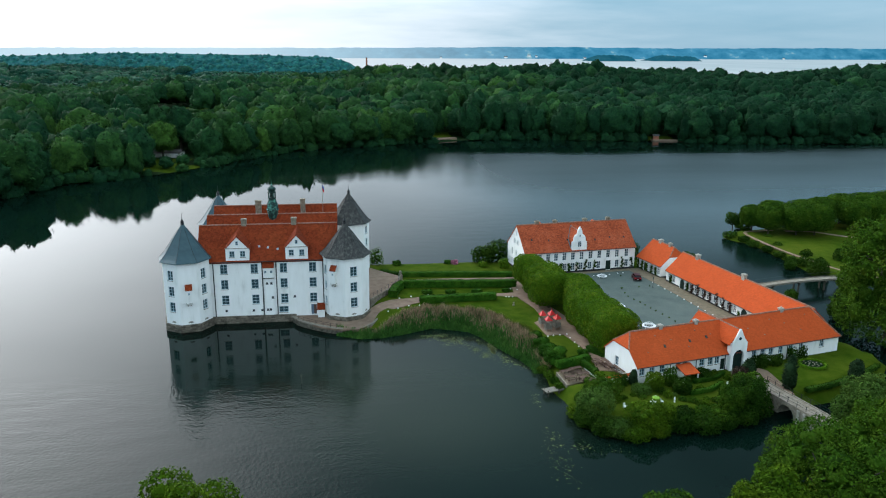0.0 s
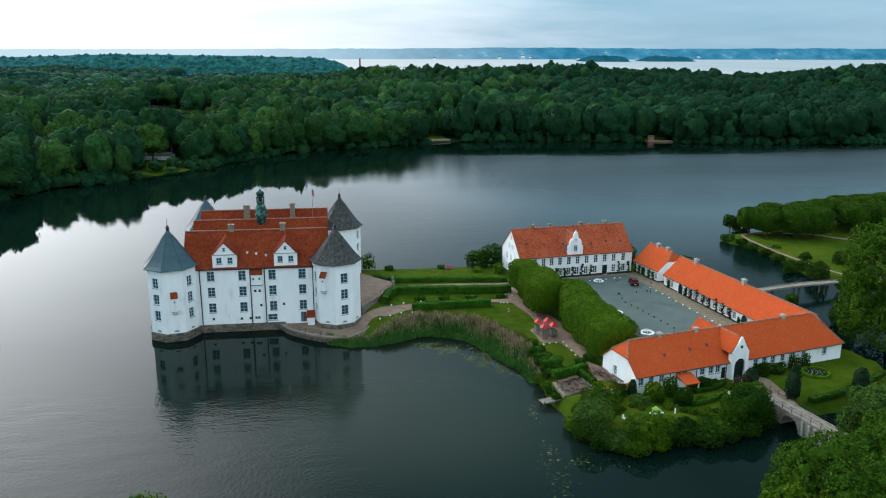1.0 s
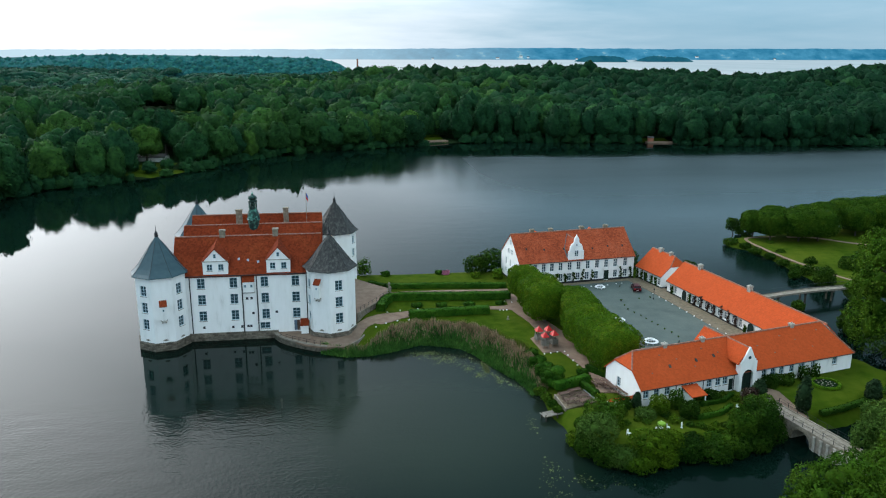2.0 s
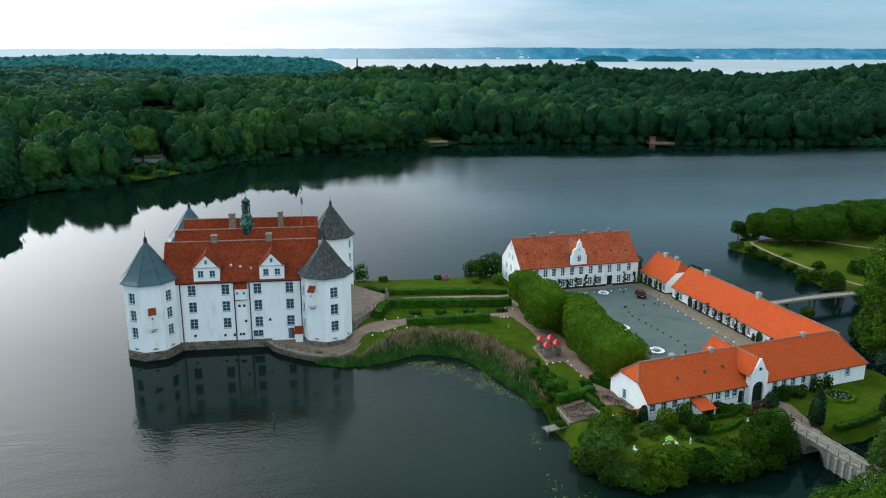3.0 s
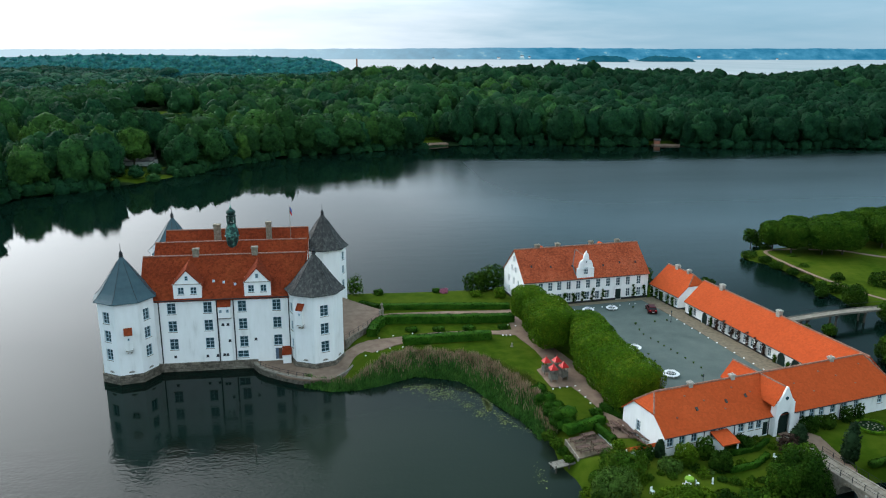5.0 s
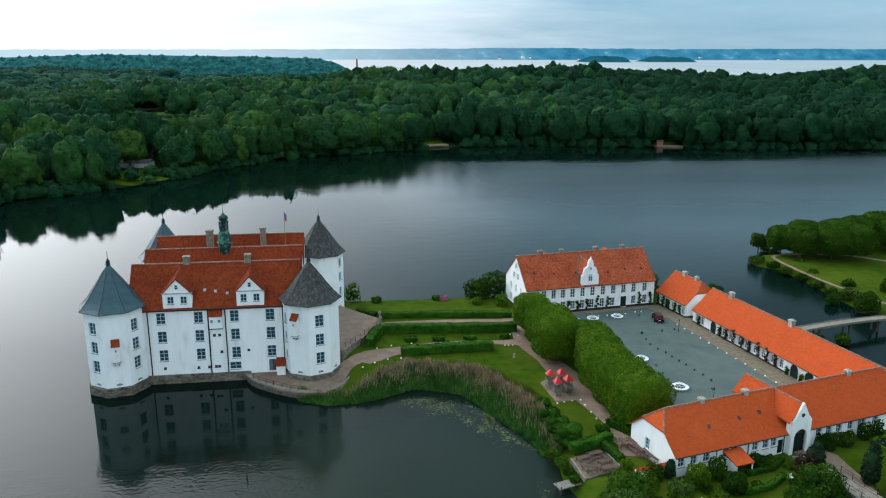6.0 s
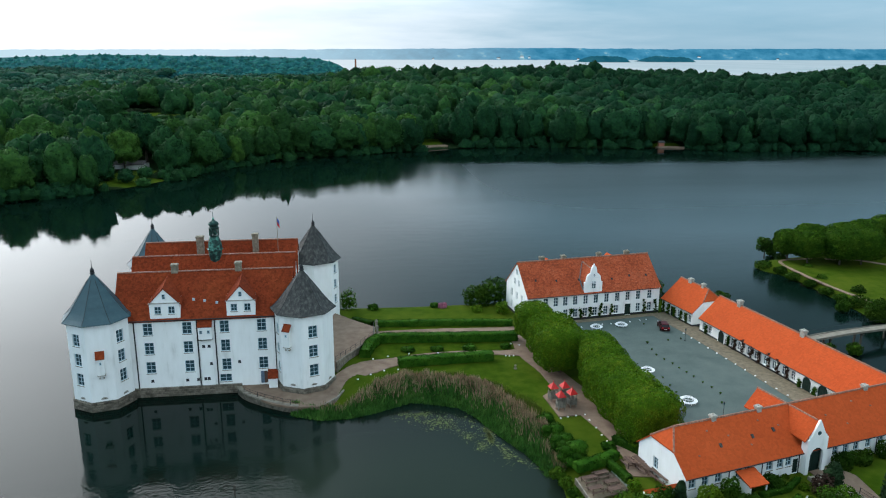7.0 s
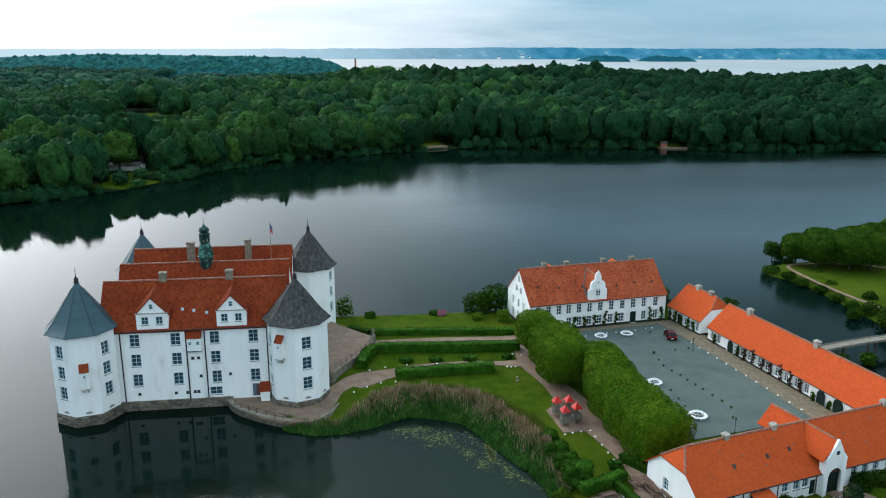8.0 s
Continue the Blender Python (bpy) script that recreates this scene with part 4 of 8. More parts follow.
def build_castle():
    X0, Y0 = -17.2, 143.1
    castle = thing("castle", pose(X0, Y0, 0), "white plastered water castle with red tiled roofs and four slate-capped towers", "castle")
    x0, x1, y1 = -30.0 - X0, -4.3 - X0, 28.2
    eave, ridge = 12.35, 18.05
    cols = [-25.4, -19.8, -14.4, -8.95]
    front = []
    for i, c in enumerate(cols):
        for z in (9.85, 6.85, 3.8):
            front.append((c - X0 - x0, z - 0.08, 1.36, 1.84))
    front.append((-14.65 - X0 - x0, 1.85, 1.75, 1.2))
    vents = [(-25.35, 2.55), (-20.3, 2.45), (-18.7, 2.45), (-17.1, 2.6), (-16.75, 7.8), (-17.55, 7.8), (-16.6, 5.0), (-12.5, 5.0), (-17.6, 2.6)]
    bm = bmesh.new()
    sides = [((x0, 0), (x1, 0)), ((x1, 0), (x1, y1)), ((x1, y1), (x0, y1)), ((x0, y1), (x0, 0))]
    side_open = [front + [(-8.95 - X0 - x0, 1.25, 1.05, 2.0)], [(s, z, 1.2, 1.6) for s in (9, 14, 19) for z in (9.85, 6.85, 3.8)], [], []]
    for (a, b), op in zip(sides, side_open):
        wall_face(bm, a, b, -1.0, eave, op)
    for k in range(3):                                   # gable walls of the three houses
        for x in (x0, x1):
            ya, yb = 9.4 * k, 9.4 * (k + 1)
            bm.faces.new([bm.verts.new(p) for p in ((x, ya, eave), (x, yb, eave), (x, (ya + yb) / 2, ridge - 0.05))])
    part("wall", bm, M_PLASTER, castle, "white lime-plastered wall with faint stains")
    windows_on(castle, *sides[0], front)
    windows_on(castle, *sides[1], side_open[1])
    # the brown right leaf stands in for the dark open half of the doorway
    windows_on(castle, *sides[0], [(-9.2 - X0 - x0, 1.25, 0.5, 2.0, "door", M_DOOR_BLUE), (-8.68 - X0 - x0, 1.25, 0.5, 2.0, "door", M_TABLE)])
    for vx, vz in vents:
        bm = bmesh.new()
        box(bm, -0.2, 0.2, -0.03, 0.02, -0.18, 0.18)
        box(bm, -0.26, 0.26, -0.05, 0.0, -0.26, -0.18)
        v = part("vent", bm, M_TAR, castle, "small dark barred opening")
        v.matrix_basis = pose(vx - X0, -0.22 if -18.0 < vx < -16.3 else 0, vz)
    # granite foot
    bm = bmesh.new()
    box(bm, x0 + 1.8, x1 - 8.0, -0.22, 0.4, -1.2, 1.45)
    foot = part("plinth", bm, M_STONE, castle, "brown-grey granite foot standing in the water")
    stones(foot, x0 + 1.8, x1 - 8.0, -0.22, 0.02, 1.45, 31)
    # roofs: one tiled saddle for each house
    k = (ridge - eave) / 4.7
    for i in range(3):
        ya, yb, ym = 9.4 * i, 9.4 * (i + 1), 9.4 * i + 4.7
        bm = bmesh.new()
        oh = 0.3 if i == 0 else 0.0
        slab(bm, [(x0 - 0.12, ya - oh, eave - oh * k + 0.12), (x1 + 0.12, ya - oh, eave - oh * k + 0.12), (x1 + 0.12, ym, ridge + 0.12), (x0 - 0.12, ym, ridge + 0.12)], 0.2)
        slab(bm, [(x0 - 0.12, ym, ridge + 0.12), (x1 + 0.12, ym, ridge + 0.12), (x1 + 0.12, yb, eave + 0.12), (x0 - 0.12, yb, eave + 0.12)], 0.2)
        part("roof", bm, M_ROOF_CASTLE, castle, "old brick-red pantile roof")
        ridge_tiles("ridge", castle, (x0 - 0.1, ym, ridge + 0.14), (x1 + 0.1, ym, ridge + 0.14))
    # dormers with white gables
    for dc, hw in ((-22.7, 2.15), (-11.8, 2.08)):
        c = dc - X0
        bm = bmesh.new()
        za, zb = 14.72, 16.85
        op = [(hw - 1.0, 13.05, 0.95, 1.15), (hw + 0.95, 13.05, 0.95, 1.15)]
        wall_face(bm, (c - hw, -0.08), (c + hw, -0.08), 12.2, za, op, 0.2)
        bm.faces.new([bm.verts.new(p) for p in ((c - hw, -0.08, za), (c + hw, -0.08, za), (c, -0.08, zb))])
        for s in (-1, 1):
            bm.faces.new([bm.verts.new(p) for p in ((c + s * hw, -0.08, 12.2), (c + s * hw, 2.3, 12.4 + 2.3 * k), (c + s * hw, 2.0, za), (c + s * hw, -0.08, za))])
        d = part("dormer", bm, M_PLASTER, castle, "white gabled dormer")
        bm = bmesh.new()
        for s in (-1, 1):
            e = c + s * (hw + 0.25)
            slab(bm, [(e, -0.2, za - 0.22), (c, -0.2, zb + 0.2), (c, 4.6, 17.86), (e, 2.15, za + 0.1)], 0.16)
        part("dormer_roof", bm, M_ROOF_CASTLE, d)
        ridge_tiles("dormer_ridge", d, (c, -0.2, zb + 0.2), (c, 4.5, 17.86), 0.11, M_ROOF_CASTLE)
        for o in op:
            window(d, side_matrix((c - hw, -0.08), (c + hw, -0.08), o[0], o[1]) @ pose(0, 0.1, 0), o[2], o[3], 2, 2)
        window(d, pose(c, -0.2, 15.35), 0.5, 0.75, 1, 2)
        bm = bmesh.new()
        box(bm, c - hw - 0.08, c + hw + 0.08, -0.22, -0.06, za - 0.06, za + 0.08)
        part("cornice", bm, M_CHIMNEY_PALE, d, "grey cornice")
        bm = bmesh.new()
        box(bm, c - hw - 0.1, c + hw + 0.1, -0.2, 0.1, 12.1, 12.22)
        part("dormer_sill", bm, M_ROOF_CASTLE, d)
    # roof lights
    for sx, sz in ((-18.8, 14.4), (-17.2, 14.2), (-15.4, 13.9)):
        bm = bmesh.new()
        box(bm, -0.18, 0.18, -0.06, 0.25, -0.15, 0.2)
        r = part("roof_light", bm, M_FRAME, castle)
        r.matrix_basis = pose(sx - X0, (sz - eave) / k - 0.05, sz + 0.15)
    # privy bay between two downpipes
    bm = bmesh.new()
    bx0, bx1 = -18.15 - X0, -16.2 - X0
    box(bm, bx0, bx1, -0.55, 0.05, 8.95, 11.0)
    box(bm, bx0 + 0.05, bx1 - 0.05, -0.22, 0.05, 1.5, 8.95)
    b = part("bay", bm, M_PLASTER, castle, "narrow white privy bay")
    bm = bmesh.new()
    slab(bm, [(bx0 - 0.1, -0.7, 10.98), (bx1 + 0.1, -0.7, 10.98), (bx1 + 0.1, 0.02, 11.9), (bx0 - 0.1, 0.02, 11.9)], 0.1)
    part("bay_roof", bm, M_ROOF_CASTLE, b)
    for wx, wz in ((-17.75, 9.9), (-16.65, 9.9)):
        window(b, pose(wx - X0, -0.67, wz), 0.42, 0.5, 1, 2)
    bm = bmesh.new()
    box(bm, bx0 - 0.04, bx1 + 0.04, -0.62, 0.0, 8.83, 8.95)
    part("bay_ledge", bm, M_STONE, b)
    for px in (-18.35, -15.75, -27.3, -7.0):
        bm = bmesh.new()
        tube(bm, [(px - X0, -0.14, 1.0), (px - X0, -0.14, 12.2)], 0.09)
        part("downpipe", bm, M_IRON, castle, "dark downpipe")
    bm = bmesh.new()
    tube(bm, [(x0 + 1, -0.38, eave - 0.22), (x1 - 1, -0.38, eave - 0.22)], 0.09)
    part("gutter", bm, M_IRON, castle)
    # small lean-to by the door
    bm = bmesh.new()
    box(bm, -8.2 - X0, -6.9 - X0, -1.5, 0.0, 0.8, 2.75)
    s = part("porch", bm, M_PLASTER, castle, "small white lean-to porch")
    bm = bmesh.new()
    slab(bm, [(-8.35 - X0, -1.7, 2.72), (-6.8 - X0, -1.7, 2.72), (-6.8 - X0, 0.0, 3.5), (-8.35 - X0, 0.0, 3.5)], 0.12)
    part("porch_roof", bm, M_ROOF_CASTLE, s)
    # chimneys
    for cx, cy, cz, w, h in ((-21.8, 4.9, 16.6, 0.95, 2.45), (-12.4, 4.9, 16.8, 0.95, 2.3), (-20.7, 21.8, 16.0, 1.2, 3.3), (-11.4, 21.8, 16.4, 1.0, 3.1)):
        chimney(castle, pose(cx - X0, cy, cz), w, 0.85, h, pots=False)
    # towers
    for name, tx, ty, turn, slate, faces, base, pitch in (("FL", -32.2, 143.1, -9, M_SLATE_BLUE, "wow", 1.5, 0.95), ("FR", -2.7, 143.2, -3, M_SLATE, "wow", 1.85, 0.87),
                                                           ("BR", -1.6, 171.2, 0, M_SLATE, "www", 2.0, 0.94), ("BL", -29.9, 171.4, 0, M_SLATE_BLUE, "", 1.5, 0.96)):
        up = lambda z: 13.25 + (z - 13.25) * (pitch if z > 13.3 else 1.0)
        m = pose(tx - X0, ty - Y0, 0, 0, 0, turn)
        oc = octagon(4.4)
        bm = bmesh.new()
        ops = {}
        for i in range(8):
            a, b = oc[i], oc[(i + 1) % 8]
            ln = math.hypot(b[0] - a[0], b[1] - a[1])
            op = []
            z3 = (9.75, 6.72, 3.7)
            if name == "FL" and i in (5, 7):
                op = [(ln / 2 + (0.0 if i == 7 else -0.1), z, 1.3, 1.84) for z in (9.85, 6.85, 3.85)]
            if name == "FR" and i == 6:
                op = [(ln / 2 + 0.1, z - 0.08, 1.36, 1.84) for z in z3]
            if name == "FR" and i == 4:
                op = [(ln / 2, z, 1.2, 1.6) for z in z3]
            if name == "BR" and i == 7:
                op = [(ln / 2, z, 1.2, 1.6) for z in (10.7, 7.9, 5.0)]
            ops[i] = op
            wall_face(bm, a, b, -1.0, 13.4, op)
        t = part("tower", bm, M_PLASTER, castle, "white octagonal corner tower")
        t.matrix_basis = m
        for i, op in ops.items():
            windows_on(t, oc[i], oc[(i + 1) % 8], op)
        bm = bmesh.new()
        lathe(bm, [(4.60, -1.2), (4.60, base - 0.05), (4.48, base)], 8)
        pl = part("plinth", bm, M_STONE, t, "brown-grey granite foot")
        if name in ("FL", "FR"):
            of = octagon(4.60)
            for i in (4, 5, 6, 7):
                ln = math.hypot(of[i + 1 - 8 * (i == 7)][0] - of[i][0], of[i + 1 - 8 * (i == 7)][1] - of[i][1])
                stones(pl, 0.02, ln - 0.02, 0.0, 0.02 if name == "FL" else 0.75, base - 0.06, 40 + i, side_matrix(of[i], of[(i + 1) % 8], 0, 0))
        bm = bmesh.new()
        lathe(bm, [(r, up(z)) for r, z in ((4.5, 13.14), (4.95, 13.16), (4.95, 13.25), (4.4, 13.75), (3.75, 14.5), (2.9, 15.75), (1.9, 17.3), (0.72, 19.1), (0.22, 19.9))], 8)
        part("tower_roof", bm, slate, t, "pointed slate roof")
        bm = bmesh.new()
        for i in range(8):                                # lead rolls on the hips
            a = i * math.pi / 4
            pr = [(4.96, 13.24), (4.41, 13.76), (3.76, 14.51), (2.91, 15.76), (1.91, 17.31), (0.73, 19.11)]
            tube(bm, [(r * math.cos(a), r * math.sin(a), up(z)) for r, z in pr], 0.035, 5)
        part("hip", bm, M_IRON, t, "dark lead hip rolls")
        bm = bmesh.new()
        lathe(bm, [(r, z + up(19.9) - 19.9) for r, z in ((0.24, 19.8), (0.40, 20.0), (0.26, 20.2), (0.34, 20.4), (0.15, 20.7), (0.05, 20.9), (0.03, 22.0))], 8)
        part("finial", bm, M_IRON, t, "dark knobbed finial")
        if "o" in faces:                                   # garderobe with red roof
            a, b = (oc[6], oc[7]) if name == "FL" else (oc[5], oc[6])
            ln = math.hypot(b[0] - a[0], b[1] - a[1])
            ms = side_matrix(a, b, ln * (0.5 if name == "FL" else 0.36), 0)
            zt = 8.3 if name == "FL" else 10.95
            bm = bmesh.new()
            box(bm, -0.5, 0.5, -0.7, 0.05, zt - 2.6, zt)
            box(bm, -0.42, 0.42, -0.62, 0.05, zt - 2.85, zt - 2.6)
            g = part("garderobe", bm, M_PLASTER, t, "small white garderobe box")
            g.matrix_basis = ms
            bm = bmesh.new()
            for bx in (-0.34, 0.2):
                box(bm, bx, bx + 0.14, -0.5, 0.02, zt - 3.15, zt - 2.86)
            box(bm, -0.54, 0.54, -0.74, 0.02, zt - 2.64, zt - 2.56)
            part("corbel", bm, M_CHIMNEY, g, "stone corbels")
            window(g, pose(0, -0.79, zt - 0.95), 0.3, 0.42, 1, 1)
            bm = bmesh.new()
            slab(bm, [(-0.62, -0.86, zt), (0.62, -0.86, zt), (0.62, 0.0, zt + 0.9), (-0.62, 0.0, zt + 0.9)], 0.1)
            r = part("garderobe_roof", bm, M_ROOF_CASTLE, t, "small red tile roof")
            r.matrix_basis = ms
        for i in (5, 6, 7):                                # splash holes near the foot
            ms = side_matrix(oc[i], oc[(i + 1) % 8], 1.7, 0)
            bm = bmesh.new()
            sill = base + 0.30
            strip_plate(bm, [0.46 * math.cos(math.pi * (1 - k / 8)) for k in range(9)], lambda x: sill, lambda x: sill + 0.05 + 0.62 * math.sqrt(max(0.0, 0.2116 - x * x)), -0.05, 0.02)
            v = part("vent", bm, M_CHIMNEY_PALE, t, "low round-headed stone niche")
            v.matrix_basis = ms
            bm = bmesh.new()
            box(bm, -0.26, 0.26, -0.07, 0.0, sill + 0.03, sill + 0.16)
            part("vent_slot", bm, M_STONE, v, "dark slot")
    # copper ridge turret
    mt = pose(-17.1 - X0, 14.2, 0)
    bm = bmesh.new()
    lathe(bm, [(0.95, 15.4), (1.10, 18.9), (1.28, 19.0), (1.32, 19.12), (1.18, 19.3), (1.16, 19.7), (1.04, 20.3), (0.82, 20.9), (0.70, 21.3), (0.84, 21.38), (0.84, 21.5), (0.10, 21.52),
               (0.10, 22.54), (0.86, 22.56), (0.92, 22.7), (0.70, 22.8), (0.62, 22.9), (0.80, 23.1), (0.84, 23.35), (0.66, 23.65), (0.30, 23.85), (0.16, 24.05), (0.20, 24.15), (0.05, 24.35), (0.03, 25.3)], 8)
    s = part("ridge_turret", bm, M_COPPER, castle, "green copper ridge turret with open lantern")
    s.matrix_basis = mt
    for r, rad, z0, z1 in ((0.70, 0.11, 21.5, 22.58),):
        for i in range(8):
            a = (i + 0.5) * math.pi / 4
            bm = bmesh.new()
            lathe(bm, [(rad, z0), (rad, z1)], 6)
            c = part("colonnette", bm, M_COPPER, s)
            c.location = (r * math.cos(a), r * math.sin(a), 0)
    # flagpole
    bm = bmesh.new()
    tube(bm, [(0, 0, 17.9), (0, 0, 24.2)], 0.04)
    f = part("flagpole", bm, M_CHIMNEY, castle, "thin grey flagpole")
    f.matrix_basis = pose(-7.0 - X0, 14.3, 0)
    for cloth, lo, hi, tone in (("flag", 23.3, 23.95, M_FLAG_BLUE), ("flag", 22.75, 23.3, M_RED)):
        bm = bmesh.new()
        for i in range(5):
            box(bm, 0.05 + 0.07 * i, 0.12 + 0.07 * i, -0.01 + 0.03 * math.sin(i), 0.01 + 0.03 * math.sin(i), lo - 0.12 * i, hi - 0.13 * i)
        part(cloth, bm, tone, f, "limp blue and red flag")


build_castle()


# ---- houses of the courtyard ----
def build_house(name, label, x, y, angle, L, W, eave, ridge, ends, roof_mat, front=(), left=(), right=(), z=GZ, frame=M_FRAME_WHITE, base=0.35, group=""):
    """A house with its front wall on local y = 0 from x = 0 to L. ends: 'gable', 'half' or 'hip' at x = 0 and x = L. Heights above its floor."""
    h = thing(name, pose(x, y, z, 0, 0, angle), label, "house", group)
    k = (ridge - eave) / (W / 2)
    bm = bmesh.new()
    sides = [((0, 0), (L, 0)), ((L, 0), (L, W)), ((L, W), (0, W)), ((0, W), (0, 0))]
    for (a, b), op in zip(sides, (front, right, (), left)):
        wall_face(bm, a, b, -0.6, eave, [o[:4] for o in op])
    frac = 0.5
    yh, zh = W / 2 * frac, eave + frac * (ridge - eave)
    inset = [0.0, 0.0]
    for e, (kind, gx) in enumerate(zip(ends, (0, L))):
        if kind == "gable":
            bm.faces.new([bm.verts.new(p) for p in ((gx, 0, eave), (gx, W, eave), (gx, W / 2, ridge - 0.1))])
        if kind == "half":
            bm.faces.new([bm.verts.new(p) for p in ((gx, 0, eave), (gx, W, eave), (gx, W - yh, zh - 0.1), (gx, yh, zh - 0.1))])
            inset[e] = (W / 2 - yh) * 0.6
        if kind == "hip":
            inset[e] = W / 2 * 0.62
    part("wall", bm, M_PLASTER, h, "white plastered wall")
    for (a, b), op in zip(sides, (front, right, (), left)):
        windows_on(h, a, b, op, mat=frame)
    if base:
        bm = bmesh.new()
        for (a, b), op in zip(sides, (front, right, (), left)):
            ln = math.hypot(b[0] - a[0], b[1] - a[1])
            cuts = sorted((o[0] - o[2] / 2, o[0] + o[2] / 2) for o in op if o[1] < base)
            s = 0.0
            for c0, c1 in cuts + [(ln, ln)]:
                if c0 > s:
                    m = side_matrix(a, b, 0, 0)
                    box(bm, s, c0, -0.04, 0.1, -0.6, base, m)
                s = c1
        part("plinth", bm, M_TAR, h, "black tarred wall foot")
    # roof
    o, g, t = 0.32, 0.14, 0.16
    ez = eave - o * k + 0.12
    r = ridge + 0.12
    xa, xb = -g, L + g
    ra, rb = (inset[0] if ends[0] != "gable" else xa), (L - inset[1] if ends[1] != "gable" else xb)
    bm = bmesh.new()
    for s in (0, 1):
        Yv = (lambda v: v) if s == 0 else (lambda v: W - v)
        pts = [(xa, Yv(-o), ez), (xb, Yv(-o), ez)]
        if ends[1] == "half":
            pts.append((xb, Yv(yh), zh + 0.1))
        pts += [(rb, W / 2, r), (ra, W / 2, r)]
        if ends[0] == "half":
            pts.append((xa, Yv(yh), zh + 0.1))
        slab(bm, pts, t)
    for kind, gx, rx in ((ends[0], xa, ra), (ends[1], xb, rb)):
        if kind == "half":
            slab(bm, [(gx, yh, zh + 0.1), (gx, W - yh, zh + 0.1), (rx, W / 2, r)], t)
        if kind == "hip":
            slab(bm, [(gx, -o, ez), (gx, W + o, ez), (rx, W / 2, r)], t)
    part("roof", bm, roof_mat, h, "pitched pantile roof")
    ridge_tiles("ridge", h, (ra, W / 2, r + 0.02), (rb, W / 2, r + 0.02))
    for kind, gx, rx in ((ends[0], xa, ra), (ends[1], xb, rb)):
        if kind == "half":
            for s in (yh, W - yh):
                ridge_tiles("hip", h, (gx, s, zh + 0.12), (rx, W / 2, r + 0.02), 0.13)
        if kind == "hip":
            for s in (-o, W + o):
                ridge_tiles("hip", h, (gx, s, ez + 0.02), (rx, W / 2, r + 0.02), 0.13)
    bm = bmesh.new()
    tube(bm, [(0, -o - 0.05, ez - 0.05), (L, -o - 0.05, ez - 0.05)], 0.07)
    part("gutter", bm, M_IRON, h)
    return h


def rooflight(parent, x, y, z, k, w=0.6, h=0.8, mat=None):
    bm = bmesh.new()
    box(bm, -w / 2, w / 2, -0.06, 0.06, -h / 2, h / 2)
    r = part("roof_light", bm, mat or M_FRAME, parent, "small dark roof light")
    r.matrix_basis = pose(x, y, z) @ Matrix.Rotation(math.atan(1 / k) * -1.0, 4, "X")
    return r


# manor: the tall long house on the north side of the courtyard
mw = [(s, 2.85, 0.95, 1.75) for s in (1.6, 3.6, 5.6, 7.5, 9.5, 11.6, 13.7, 15.9, 18.1, 20.3, 22.5, 24.9)] 
ml = [(s, 0.45, 0.95, 1.7) for s in (7.6, 9.6, 11.6, 13.6, 15.8, 18.0, 22.6, 25.0)] + [(20.4, 0.0, 1.25, 2.2, "door"), (5.2, 0.0, 1.25, 1.9, "door")]
manor = build_house("manor_house", "long two-storey white house with weathered red roof and curved gable", 36.8, 161.5, 7.6, 27.0, 11.2, 5.15, 10.15, ("gable", "gable"), M_ROOF_MANOR,
                    front=mw + ml, left=[(s, z, 0.9, 1.5) for s in (3.0, 5.6, 8.2) for z in (0.7, 3.0)])
for gy, gz in ((4.6, 5.9), (6.6, 5.9), (5.6, 7.9)):
    window(manor, side_matrix((0, 11.2), (0, 0), gy, gz) @ pose(0, -0.13, 0), 0.7, 1.1, 2, 2, M_FRAME_WHITE)
bm = bmesh.new()
GC = 12.95


DUTCH = ((0.0, 10.30), (0.16, 10.26), (0.30, 10.12), (0.42, 9.90), (0.50, 9.60), (0.56, 9.25), (0.60, 8.85), (0.72, 8.72), (0.95, 8.66), (1.15, 8.50), (1.32, 8.22), (1.42, 7.90), (1.46, 7.50), (1.50, 7.18), (1.72, 7.10), (1.80, 7.05))


def dutch(x):
    """Outline of the gable: straight shoulders, swelling volutes, a neck and a rounded head."""
    return float(np.interp(abs(x - GC), [a for a, _ in DUTCH], [z for _, z in DUTCH]))


strip_plate(bm, [GC + side * a for side in (-1, 1) for a, _ in (DUTCH[:0:-1] if side < 0 else DUTCH)], lambda x: 5.0, dutch, -0.12, 0.3)
dg = part("curved_gable", bm, M_PLASTER, manor, "white curved gable with moulded steps")
window(dg, pose(GC, -0.25, 5.9), 0.9, 1.4, 2, 3, M_FRAME_WHITE)
window(dg, pose(GC, -0.25, 8.15), 0.4, 0.55, 1, 2, M_FRAME_WHITE)
bm = bmesh.new()
for s in (-1, 1):
    slab(bm, [(GC + s * 1.7, 0.28, 7.0), (GC, 0.28, 9.3), (GC, 4.9, 9.6), (GC + s * 1.7, 2.2, 7.15)], 0.12)
part("gable_roof", bm, M_ROOF_MANOR, manor)
for s in (-1, 1):                                      # lead in the valleys of the cross roof
    bm = bmesh.new()
    slab(bm, [(GC + s * 1.86, 2.2, 7.30), (GC + s * 1.70, 2.2, 7.34), (GC + s * 0.02, 4.95, 9.78), (GC + s * 0.18, 4.95, 9.74)], 0.04)
    slab(bm, [(GC + s * 1.98, 0.3, 5.62), (GC + s * 1.70, 0.3, 5.62), (GC + s * 1.70, 2.2, 7.32), (GC + s * 1.98, 2.2, 7.32)], 0.04)
    part("valley_lead", bm, M_LEAD, manor, "grey lead valley")
